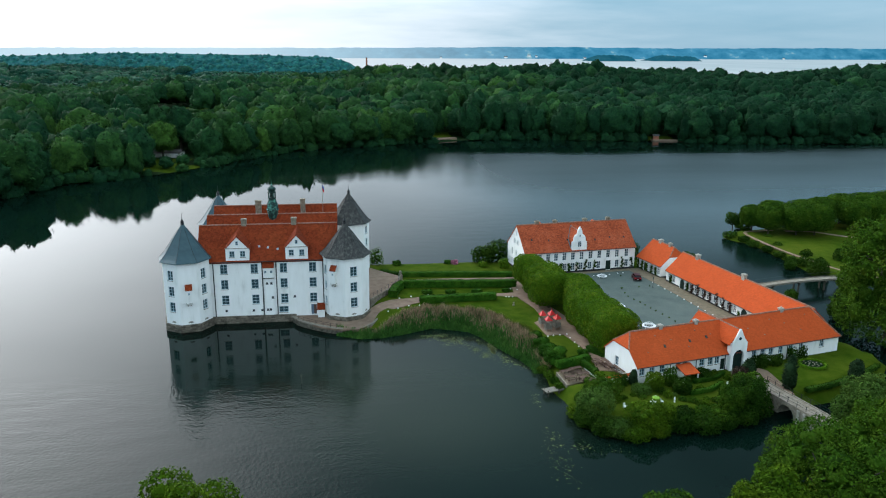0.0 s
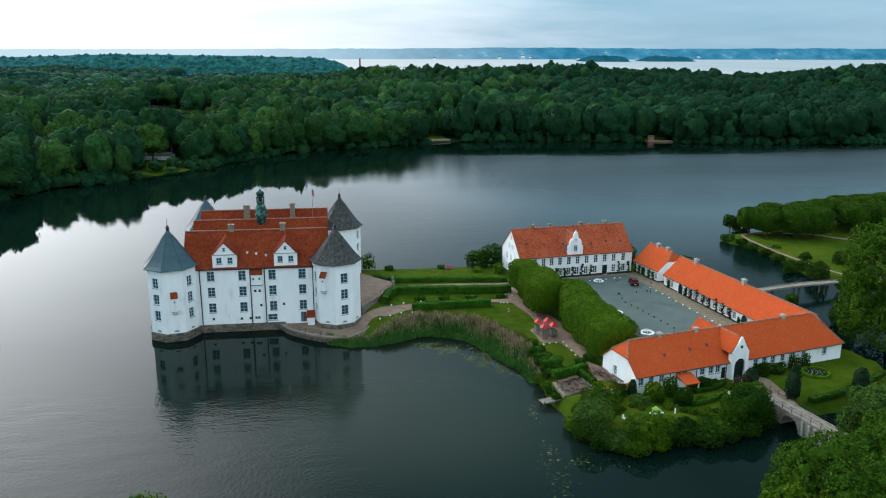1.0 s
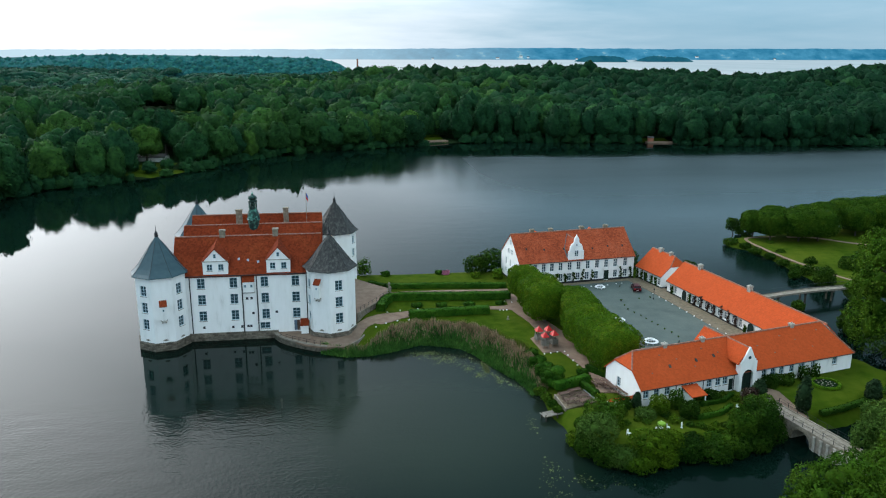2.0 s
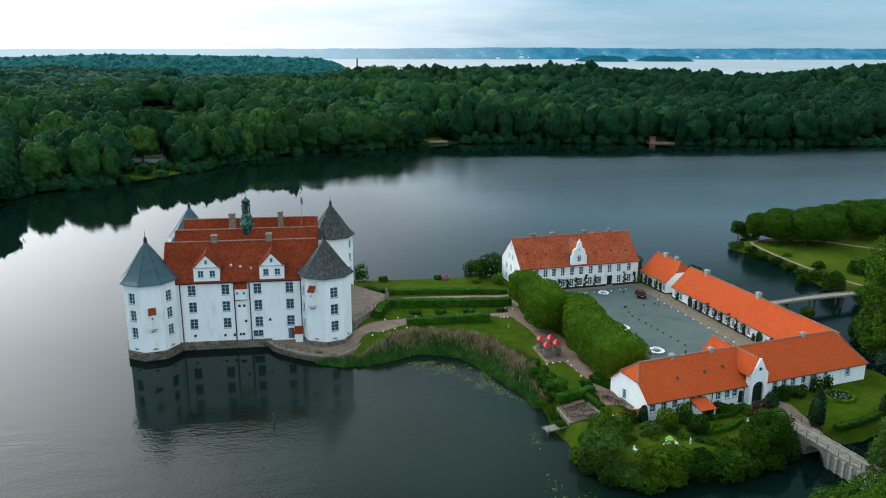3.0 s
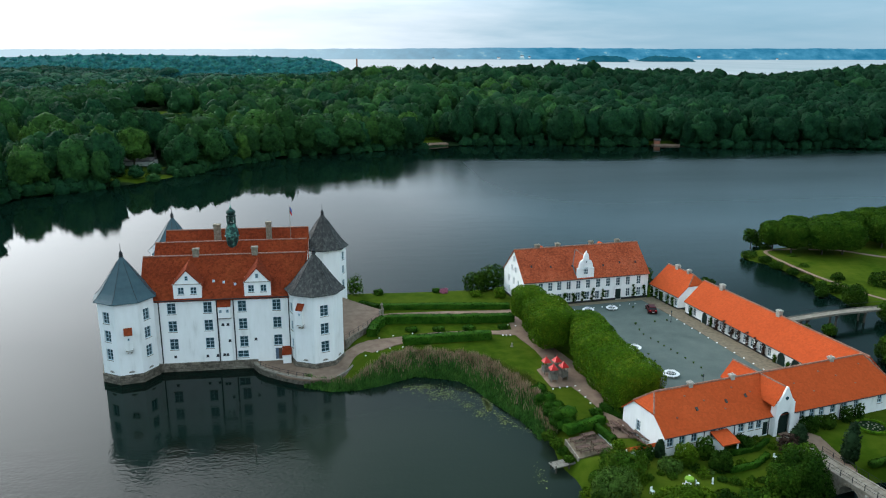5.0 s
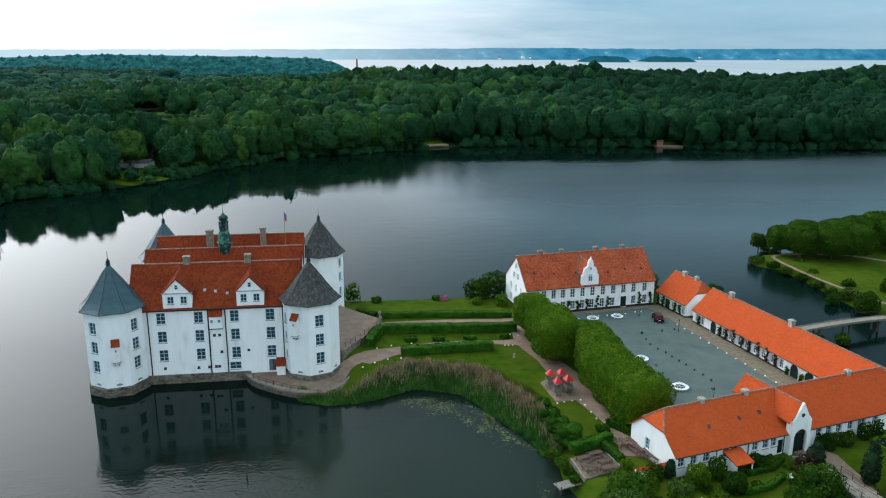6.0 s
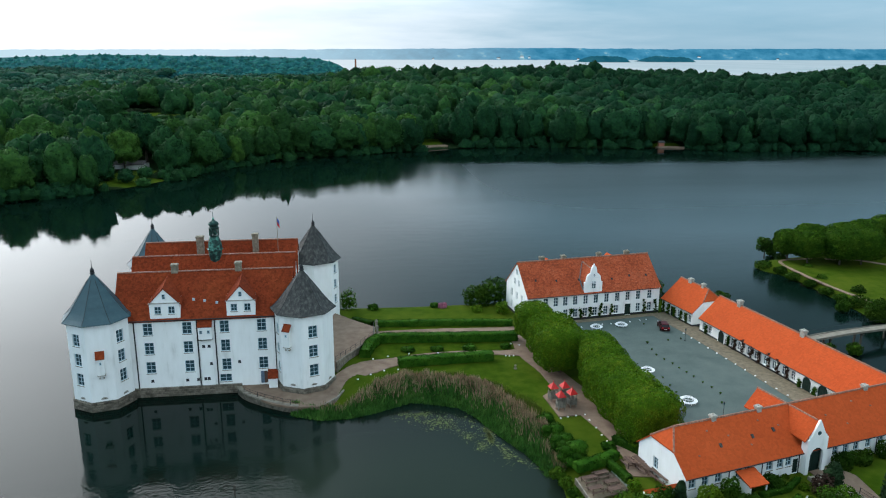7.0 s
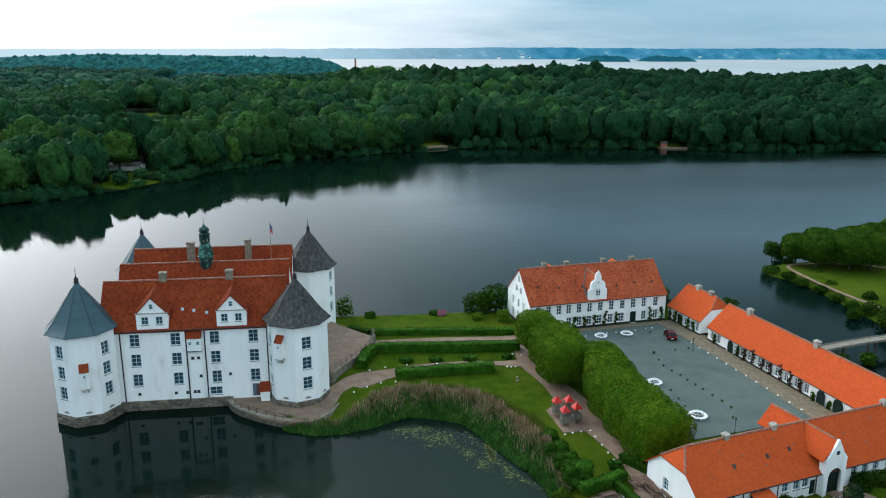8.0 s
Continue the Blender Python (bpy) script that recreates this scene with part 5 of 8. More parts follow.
for rx, half in ((7.8, 1.1), (21.3, 2.1)):             # cross gables of the back, seen over the ridge
    bm = bmesh.new()
    for s in (-1, 1):
        slab(bm, [(rx + s * half, 11.3, 9.35 - half), (rx, 11.3, 9.35), (rx, 5.9, 9.35), (rx + s * half, 5.9 + half, 9.35 - half)], 0.12)
    part("rear_gable_roof", bm, M_ROOF_ORANGE, manor, "small orange cross roof at the back")
    bm = bmesh.new()
    slab(bm, [(rx - half + 0.1, 11.2, 5.0), (rx + half - 0.1, 11.2, 5.0), (rx + half - 0.1, 11.2, 9.3 - half), (rx, 11.2, 9.2), (rx - half + 0.1, 11.2, 9.3 - half)], 0.2)
    part("rear_gable", bm, M_PLASTER, manor, "white back gable")
ridge_tiles("ridge", manor, (GC, 0.3, 9.34), (GC, 4.8, 9.64), 0.12)
kk = 5.0 / 5.6
for sx, sy in ((2.4, 2.4), (6.4, 2.1), (10.9, 2.0), (17.6, 1.7), (21.4, 2.0), (24.9, 1.9)):
    rooflight(manor, sx, sy, 5.15 + sy * kk + 0.2, kk, 0.3, 0.45, M_IRON)
for lx, lz in ((1.76, 7.02), (1.30, 7.95), (0.64, 8.78), (0.52, 9.42)):
    bm = bmesh.new()
    box(bm, GC - lx, GC + lx, -0.2, 0.32, lz, lz + 0.1)
    part("moulding", bm, M_FRAME_WHITE, dg)
bm = bmesh.new()
lathe(bm, [(0.10, 10.25), (0.17, 10.42), (0.06, 10.56), (0.02, 10.7)], 8, pose(GC, 0.1, 0))
part("finial", bm, M_FRAME_WHITE, dg)
for cx, cy, w in ((5.0, 6.0, 0.9), (9.4, 6.0, 0.8), (16.8, 6.0, 0.85), (22.7, 6.0, 0.85)):
    chimney(manor, pose(cx, cy, 9.6), w, 0.7, 1.1)

# small house joining it
eb = [(1.6, 0.55, 0.9, 1.4), (3.2, 0.0, 1.0, 2.0, "door"), (5.2, 0.55, 0.9, 1.4), (6.9, 0.55, 0.9, 1.4), (8.4, 0.55, 0.9, 1.4)]
annex = build_house("annex_house", "small white house with orange half-hipped roof", 64.4, 165.4, -78.3, 9.3, 8.0, 2.75, 6.3, ("gable", "half"), M_ROOF_ORANGE, front=eb)
chimney(annex, pose(3.0, 4.0, 5.9), 0.8, 0.7, 0.9, M_CHIMNEY_PALE)
chimney(annex, pose(6.6, 4.0, 5.9), 0.6, 0.6, 0.9, M_CHIMNEY_PALE)

# east wing
ew = [(1.2, 0.5, 0.95, 1.45), (2.9, 0.5, 0.95, 1.45), (9.0, 0.5, 0.95, 1.45), (10.8, 0.5, 0.95, 1.45), (13.2, 0.5, 0.95, 1.45), (15.0, 0.5, 0.95, 1.45),
      (17.2, 0.5, 0.95, 1.45), (19.2, 0.5, 0.95, 1.45), (21.4, 0.5, 0.95, 1.45), (23.4, 0.5, 0.95, 1.45)]
east = build_house("east_wing", "long low white stable wing with bright orange roof", 66.7, 154.1, -80.8, 39.2, 7.6, 2.6, 6.15, ("gable", "gable"), M_ROOF_ORANGE, front=ew)
chimney(east, pose(5.4, 3.8, 5.9), 0.8, 0.7, 1.0, M_CHIMNEY_PALE)
chimney(east, pose(20.5, 3.8, 5.9), 0.8, 0.7, 1.0, M_CHIMNEY_PALE)



def arched_door(parent, s, half, spring):
    """A round-headed boarded door in a moulded white surround, set on the front wall."""
    xs = [s + half * math.cos(math.pi * (1 - i / 12)) for i in range(13)]
    arc = lambda r: (lambda x: spring + math.sqrt(max(0.0, r * r - (x - s) ** 2)))
    bm = bmesh.new()
    strip_plate(bm, xs, lambda x: 0.0, arc(half), -0.06, -0.01)
    d = part("door", bm, M_DOOR, parent, "dark round-headed boarded door")
    for i in range(1, 4):
        bm = bmesh.new()
        x = s - half + 2 * half * i / 4
        box(bm, x - 0.02, x + 0.02, -0.075, -0.06, 0.0, arc(half)(x) - 0.05)
        part("batten", bm, M_IRON, d)
    bm = bmesh.new()
    o = half + 0.16
    rings = []
    for i in range(13):
        a = math.pi * (1 - i / 12)
        rings.append([bm.verts.new((s + r * math.cos(a), y, spring + r * math.sin(a))) for r, y in ((half, -0.1), (o, -0.1), (o, 0.0), (half, 0.0))])
    for sx, at in ((-1, 0), (1, len(rings))):
        rings.insert(at, [bm.verts.new((s + sx * r, y, 0.0)) for r, y in ((half, -0.1), (o, -0.1), (o, 0.0), (half, 0.0))])
    for a, b in zip(rings, rings[1:]):
        for k in range(4):
            bm.faces.new((a[k], a[(k + 1) % 4], b[(k + 1) % 4], b[k]))
    part("surround", bm, M_FRAME_WHITE, d, "white moulded surround")


arched_door(east, 6.2, 0.75, 1.45)
arched_door(east, 26.4, 0.85, 1.35)
arched_door(east, 29.6, 0.95, 1.3)

# gatehouse range
gw = [(s, 1.15, 0.95, 1.15) for s in (0.95, 2.75, 4.6, 7.55, 8.75, 12.0, 13.6, 15.4, 22.2, 23.9, 25.6, 27.6, 29.7, 31.9, 36.3)] + [(16.0, 0.0, 0.9, 1.9, "door")]
gw = [o for o in gw if o[0] != 15.4] + [(14.9, 1.15, 0.95, 1.15)]
gate = build_house("gatehouse_range", "long white gatehouse range with bright orange half-hipped roof", 40.45, 103.3, 13.1, 39.9, 8.9, 2.8, 6.55, ("half", "hip"), M_ROOF_ORANGE,
                   front=[o for o in gw if not 16.9 < o[0] < 20.9], left=[(3.4, 0.9, 0.95, 1.5)], base=0.0, frame=M_FRAME)
GS = 18.35


def gate_top(x):
    a = abs(x - GS)
    return 6.78 if a < 0.12 else (6.7 - (a - 0.12) * 1.85 if a < 1.08 else (4.85 if a < 1.28 else 4.5))


def gate_arch(x):
    a = abs(x - GS)
    return 2.25 + math.sqrt(max(0.0, 1.02 ** 2 - a * a)) if a < 1.02 else -0.6


bm = bmesh.new()
strip_plate(bm, [GS + v for v in (-1.55, -1.29, -1.27, -1.09, -1.07, -1.021, -1.019, -0.9, -0.7, -0.45, -0.2, -0.1, 0, 0.1, 0.2, 0.45, 0.7, 0.9, 1.019, 1.021, 1.07, 1.09, 1.27, 1.29, 1.55)], gate_arch, gate_top, -0.75, -0.48)
gg = part("gate_gable", bm, M_PLASTER, gate, "white curved gate gable with tall round arch")
bm = bmesh.new()
lathe(bm, [(0.26, 0), (0.26, 0.06)], 12, pose(GS, -0.75, 5.2, 90))
part("oculus", bm, M_GLASS, gg, "round dark window")
for s in (-1, 1):
    bm = bmesh.new()
    box(bm, GS + s * 1.51 - 0.03, GS + s * 1.51 + 0.03, -0.49, 0.2, -0.6, 4.28)
    part("gate_cheek", bm, M_PLASTER, gg)
bm = bmesh.new()
for s in (-1, 1):
    slab(bm, [(GS + s * 1.85, -0.52, 4.3), (GS, -0.52, 6.6), (GS, 4.3, 6.7), (GS + s * 1.85, 2.0, 4.4)], 0.14)
    slab(bm, [(GS + s * 1.9, 9.6, 4.3), (GS, 9.6, 6.55), (GS, 4.4, 6.66), (GS + s * 1.9, 7.0, 4.4)], 0.14)
part("gate_roof", bm, M_ROOF_ORANGE, gate, "small cross roof over the gate")
ridge_tiles("ridge", gate, (GS, -0.2, 6.66), (GS, 9.6, 6.62), 0.14)
bm = bmesh.new()
box(bm, GS - 1.1, GS + 1.1, -0.24, -0.14, -0.1, 3.4)
for dx in (-0.9, -0.45, 0.0, 0.45, 0.9):
    box(bm, GS + dx - 0.03, GS + dx + 0.03, -0.28, -0.24, 0, 3.7)
for dz in (0.8, 1.8, 2.7):
    box(bm, GS - 1.02, GS + 1.02, -0.275, -0.24, dz, dz + 0.07)
part("gate_leaf", bm, M_DOOR, gate, "dark green boarded gate")
for cx in (6.9, 13.7, 31.1):
    chimney(gate, pose(cx, 4.45, 6.2), 0.6, 0.6, 0.75, M_CHIMNEY_PALE)
kk = (6.55 - 2.8) / 4.45
for sx, sy in ((6.2, 1.9), (11.0, 2.1), (14.3, 2.3)):
    rooflight(gate, sx, sy, 2.8 + sy * kk + 0.2, kk, 0.32, 0.5, mat=M_SLATE)
for i in range(14):
    sx, sy = 2.8 + 2.5 * i, (1.4, 3.4, 2.6)[i % 3]
    if abs(sx - GS) > 2.4:
        bm = bmesh.new()
        box(bm, -0.09, 0.09, -0.1, 0.1, -0.02, 0.1)
        v = part("vent_tile", bm, M_RIDGE, gate)
        v.matrix_basis = pose(sx, sy, 2.8 + sy * kk + 0.16)
for px in (6.0, 10.8, 28.9, 17.0 - 0.6):
    bm = bmesh.new()
    tube(bm, [(px, -0.1, 0), (px, -0.1, 2.6)], 0.06)
    part("downpipe", bm, M_IRON, gate)


# ---- vegetation ----
def ico(level=1):
    bm = bmesh.new()
    bmesh.ops.create_icosphere(bm, subdivisions=level, radius=1.0)
    bm.verts.ensure_lookup_table()
    v = np.array([p.co[:] for p in bm.verts])
    f = np.array([[q.index for q in p.verts] for p in bm.faces])
    bm.free()
    return v, f


ICO = {k: ico(k) for k in (1, 2, 3, 4)}


def cards(c, n, size, rng, wild=0.7):
    """Leaf sprays: small bent quads round the points c that face roughly along n."""
    k = len(c)
    d = n + rng.normal(0, wild, (k, 3))
    d /= np.linalg.norm(d, axis=1)[:, None] + 1e-9
    t = np.cross(d, rng.normal(0, 1, (k, 3)))
    t /= np.linalg.norm(t, axis=1)[:, None] + 1e-9
    b = np.cross(d, t)
    s = size * rng.uniform(0.6, 1.35, (k, 1))
    v = np.stack([c - t * s, c + b * s * 0.55, c + t * s, c - b * s * 0.55], 1).reshape(-1, 3)
    f = np.arange(4 * k).reshape(-1, 4)
    return v, f


def quads_of(v, f):
    """Quads split into triangles."""
    return v, np.concatenate([f[:, [0, 1, 2]], f[:, [0, 2, 3]]]) if f.shape[1] == 4 else f


def join(parts):
    vs, fs, n = [], [], 0
    for v, f in parts:
        v, f = quads_of(v, f)
        vs.append(v)
        fs.append(f + n)
        n += len(v)
    return np.concatenate(vs), np.concatenate(fs)


def lobes_for(rng, rx, ry, rz, z0, count, spread=0.62, size=(0.34, 0.52)):
    """Round masses of foliage set over an egg-shaped crown that starts at z0."""
    out = [(0, 0, z0 + rz * 0.95, min(rx, ry) * 0.66, rz * 0.70)]
    for i in range(count):
        a = i * 2.39996 + rng.uniform(-0.4, 0.4)
        h = -0.72 + 1.62 * (i + 0.5) / count
        r = math.sqrt(max(0.05, 1 - h * h))
        q = rng.uniform(*size)
        out.append((rx * spread * r * math.cos(a), ry * spread * r * math.sin(a), z0 + rz * (1 + h * spread), q * (rx + ry) / 2, q * rz * 0.95))
    return out


def crown(rng, lobes, leaves, leaf, core=2, core_scale=0.86, wild=0.7):
    """Foliage: dark inner masses and leaf sprays over their outer skins."""
    parts = []
    L = np.array(lobes)
    iv, if_ = ICO[core]
    for x, y, z, r, h in L:
        j = 1 + 0.14 * np.sin(iv @ rng.normal(0, 3.0, (3,)) + rng.uniform(0, 6))[:, None] + rng.uniform(-1, 1, (len(iv), 1)) * (0.12 if core_scale > 0.6 else 0.26)
        parts.append((iv * j * (r * core_scale, r * core_scale, h * core_scale) + (x, y, z), if_))
    w = L[:, 3] ** 2
    pick = rng.choice(len(L), leaves, p=w / w.sum())
    d = rng.normal(0, 1, (leaves, 3))
    d /= np.linalg.norm(d, axis=1)[:, None]
    sc = L[pick][:, [3, 3, 4]]
    p = L[pick, :3] + d * sc * (0.80 + 0.34 * rng.beta(2, 2.4, (leaves, 1)))
    inside = np.zeros(leaves, bool)
    for x, y, z, r, h in L:
        inside |= (((p - (x, y, z)) / (r, r, h)) ** 2).sum(1) < 0.60
    keep = ~inside
    parts.append(cards(p[keep], d[keep] + (0, 0, 0.25), leaf, rng, wild))
    return join(parts)


def box_crown(rng, a, b, c, z0, leaves, leaf, power=5.0):
    """A clipped crown: rounded block with a skin of leaves."""
    def place(d):
        r = (np.abs(d[:, 0]) ** power + np.abs(d[:, 1]) ** power + np.abs(d[:, 2]) ** power) ** (-1 / power)
        q = d * r[:, None]
        bump = 1 + 0.035 * np.sin(q[:, 0] * 7 + 1) * np.sin(q[:, 1] * 6) + 0.03 * np.sin(q[:, 2] * 9 + q[:, 0] * 5)
        return q * bump[:, None] * (a, b, c) + (0, 0, z0 + c)
    iv, if_ = ICO[2]
    d = rng.normal(0, 1, (leaves, 3))
    d /= np.linalg.norm(d, axis=1)[:, None]
    p = place(d)
    n = np.sign(d) * np.abs(d) ** 3
    n /= np.linalg.norm(n, axis=1)[:, None]
    p += n * rng.normal(0, 0.07, (leaves, 1))
    bmv = place(iv / np.linalg.norm(iv, axis=1)[:, None])
    mid = np.array((0, 0, z0 + c))
    return join([((bmv - mid) * 0.95 + mid, if_), cards(p, n, leaf, rng, 0.55)])


def trunk_mesh(rng, height, r, limbs, reach):
    bm = bmesh.new()
    pts = [(r * 1.35, -0.4), (r, 0.4), (r * 0.8, height * 0.5), (r * 0.55, height)]
    lathe(bm, pts, 8)
    for i in range(limbs):
        a = 2 * math.pi * i / limbs + rng.uniform(-0.4, 0.4)
        z = height * rng.uniform(0.55, 0.95)
        e = Vector((math.cos(a) * reach * 0.7, math.sin(a) * reach * 0.7, z + reach * rng.uniform(0.4, 0.9)))
        m = Matrix.Translation((0, 0, z)) @ (e - Vector((0, 0, z))).to_track_quat("Z", "Y").to_matrix().to_4x4()
        lathe(bm, [(r * 0.45, 0), (r * 0.16, (e - Vector((0, 0, z))).length)], 6, m)
    me = bpy.data.meshes.new("trunk")
    bmesh.ops.recalc_face_normals(bm, faces=bm.faces)
    bm.to_mesh(me)
    bm.free()
    me.materials.append(M_BARK)
    return me


def skirt(rng, r, h, n=7):
    """Low masses that bring a crown down to the ground."""
    return [(0.62 * r * math.cos(a), 0.62 * r * math.sin(a), h * 0.2, r * 0.42, h * 0.19) for a in np.arange(n) * 6.283 / n + rng.uniform(0, 1)]


def tree(m, label, height, rx, z0, leaves, leaf, mat, seed, lobes=11, category="tree", name="tree", group="", ry=None, trunk_r=None, limbs=4, spread=0.62, size=(0.34, 0.52), low=False):
    rng = np.random.default_rng(seed)
    t = thing(name, m, label, category, group)
    rz = (height - z0) / 2
    v, f = crown(rng, lobes_for(rng, rx, ry or rx, rz, z0, lobes, spread, size) + (skirt(rng, rx, height) if low else []), int(leaves * 1.45), leaf * 0.94, 2, 0.40)
    np_mesh("crown", v, f, mat, t)
    if trunk_r != 0:
        tr = new("trunk", trunk_mesh(rng, z0 + rz * 0.8, trunk_r or height * 0.028, limbs, rx))
        tr.parent = t
    return t


def shrub(x, y, z, r, h, label, mat=None, seed=1, leaves=420, leaf=0.24, name="shrub", group="", lobes=6, category="shrub", ry=None):
    rng = np.random.default_rng(seed)
    lob = lobes_for(rng, r, ry or r, h / 2, 0.0, lobes, 0.55, (0.4, 0.6))
    lob += [(0.52 * r * math.cos(a), 0.52 * r * math.sin(a), h * 0.26, r * 0.48, h * 0.28) for a in np.arange(6) * 1.05 + rng.uniform(0, 1)]
    v, f = crown(rng, lob, int(leaves * 2.9), leaf * 0.8, 2, 0.80 if mat is M_HEDGE else 0.32, wild=0.6)
    ob = np_mesh(name, v, f, mat or M_LEAF)
    ob.matrix_world = pose(x, y, z - 0.05)
    return tagged(ob, label, category, group)


def hedge(name, pts, width, height, z, label, mat=None, seed=5, density=34, leaf=0.14, group=""):
    """A clipped hedge along a line: rounded block body with a skin of leaf sprays."""
    rng = np.random.default_rng(seed)
    P = [np.array(p, float) for p in pts]
    parts = []
    prof = [(-0.5, 0.0), (-0.5, 0.82), (-0.42, 0.97), (0.42, 0.97), (0.5, 0.82), (0.5, 0.0)]
    dense = []
    for a, b in zip(P, P[1:]):
        n = max(2, int(np.linalg.norm(b - a) / 0.8))
        dense += [a + (b - a) * i / n for i in range(n)]
    dense.append(P[-1])
    rows = []
    for i, q in enumerate(dense):
        d = dense[min(i + 1, len(dense) - 1)] - dense[max(i - 1, 0)]
        d /= np.linalg.norm(d)
        nrm = np.array((-d[1], d[0]))
        k = 0.93 + 0.05 * math.sin(i * 1.7) + rng.uniform(-0.02, 0.02)
        rows.append([(*(q + nrm * u * width * k), z + w * height * (0.95 + 0.03 * math.sin(i * 0.9))) for u, w in prof])
    V = np.array(rows).reshape(-1, 3)
    npf = len(prof)
    F_ = []
    for i in range(len(rows) - 1):
        for j in range(npf - 1):
            F_.append((i * npf + j, (i + 1) * npf + j, (i + 1) * npf + j + 1, i * npf + j + 1))
    e = (len(rows) - 1) * npf
    for o in (0, e):
        F_ += [(o, o + 1, o + 4, o + 5), (o + 1, o + 2, o + 3, o + 4)]
    parts.append((V, np.array(F_)))
    length = sum(np.linalg.norm(b - a) for a, b in zip(P, P[1:]))
    k = int(length * (width + 2 * height) * density)
    fi = rng.integers(0, len(F_), k)
    q = V[np.array(F_)[fi]]
    uv = rng.uniform(0, 1, (k, 2, 1))
    pt = (q[:, 0] * (1 - uv[:, 0]) + q[:, 1] * uv[:, 0]) * (1 - uv[:, 1]) + (q[:, 3] * (1 - uv[:, 0]) + q[:, 2] * uv[:, 0]) * uv[:, 1]
    nm = np.cross(q[:, 1] - q[:, 0], q[:, 3] - q[:, 0])
    nm /= np.linalg.norm(nm, axis=1)[:, None] + 1e-9
    parts.append(cards(pt + rng.normal(0, 0.05, (k, 3)), nm, leaf, rng, 0.8))
    v, f = join(parts)
    return tagged(np_mesh(name, v, f, mat or M_HEDGE), label, "hedge", group)


# clipped garden hedges between castle and courtyard
hedge("hedge", [(8.9, 164.2), (20, 163.4), (34.0, 161.6)], 1.5, 1.0, GZ, "long low clipped green hedge beside the grit path", seed=11)
hedge("hedge", [(33.2, 154.2), (20, 155.3), (11.0, 156.3), (9.0, 155.9), (7.6, 153.6), (6.6, 149.4)], 1.9, 1.45, GZ, "long clipped hedge curving down to the path", seed=12)
hedge("hedge", [(11.8, 145.4), (19.5, 145.9), (27.2, 146.2)], 2.0, 1.35, GZ, "short thick clipped hedge on the lawn", seed=13)
hedge("hedge", [(5.2, 167.0), (8.6, 164.4)], 1.3, 0.9, GZ, "short clipped hedge beside the forecourt", seed=14)
for i, (x, y, r) in enumerate(((13.9, 151.6, 1.25), (18.7, 151.2, 1.2), (24.2, 151.0, 1.35), (30.4, 150.8, 1.0))):
    shrub(x, y, GZ, r, 0.85, "low round clipped shrub in the lawn", M_HEDGE, 30 + i, 420, 0.14, group="round lawn shrubs")
shrub(9.2, 173.6, GZ - 0.1, 1.1, 1.3, "round dark shrub on the back lawn", M_HEDGE, 41, 400, 0.16)
shrub(21.2, 173.6, GZ - 0.1, 0.9, 1.1, "small dark shrub by the pink bush", M_HEDGE, 42, 300, 0.16)
shrub(22.7, 173.2, GZ - 0.1, 0.95, 1.1, "pink flowering rhododendron bush", M_PINK, 43, 500, 0.16)
shrub(28.9, 169.8, GZ, 1.2, 1.5, "round pale green clipped shrub", M_LIME, 44, 420, 0.16)
shrub(33.6, 168.2, GZ, 1.3, 2.6, "pale green shrub by the house gable", M_LIME, 45, 420, 0.2)
shrub(29.8, 174.2, GZ - 0.2, 2.8, 4.6, "large dark green shrub behind the lawn", M_LEAF, 46, 1100, 0.3, lobes=9)
shrub(33.2, 175.0, GZ - 0.2, 3.0, 5.4, "large dark green shrub by the house gable", M_LEAF, 47, 1200, 0.3, lobes=9)
shrub(4.4, 174.4, GZ - 0.3, 1.9, 4.6, "loose tall green shrub beside the castle tower", M_LEAF_MID, 48, 420, 0.24, lobes=9)
for i, (x, y, r, h) in enumerate(((65.5, 173.0, 2.4, 5.6), (78.0, 168.0, 1.6, 3.2), (75.6, 160.6, 1.4, 3.0))):
    shrub(x, y, GZ - 0.4, r, h, "green shrub behind the houses", M_LEAF, 60 + i, 800, 0.3, lobes=8)

# clipped limes between path and courtyard
LIMES = [(35.3, 151.2, 2.9, 2.9, 2.7, 1.9), (36.5, 144.6, 3.6, 3.2, 3.1, 1.3), (36.5, 139.6, 3.8, 3.1, 3.1, 1.2),
         (41.3, 136.6, 2.7, 2.8, 3.0, 1.2), (40.7, 131.8, 3.1, 2.9, 3.1, 1.2), (40.2, 127.2, 3.4, 3.2, 3.2, 0.9), (40.8, 121.8, 3.6, 3.3, 3.3, 0.7), (41.4, 116.6, 3.7, 3.3, 3.3, 0.6)]
for i, (x, y, a, b, c, z0) in enumerate(LIMES):
    rng = np.random.default_rng(70 + i)
    t = thing("lime_tree", pose(x, y, GZ, 0, 0, 9.5), "clipped lime tree with dense block-shaped crown beside the courtyard", "tree", "clipped limes")
    v, f = box_crown(rng, a, b, c, z0, 15000, 0.125, 4.6)
    np_mesh("crown", v, f, M_LIME, t)
    tr = new("trunk", trunk_mesh(rng, z0 + 2.0, 0.28, 3, 2.0))
    tr.parent = t

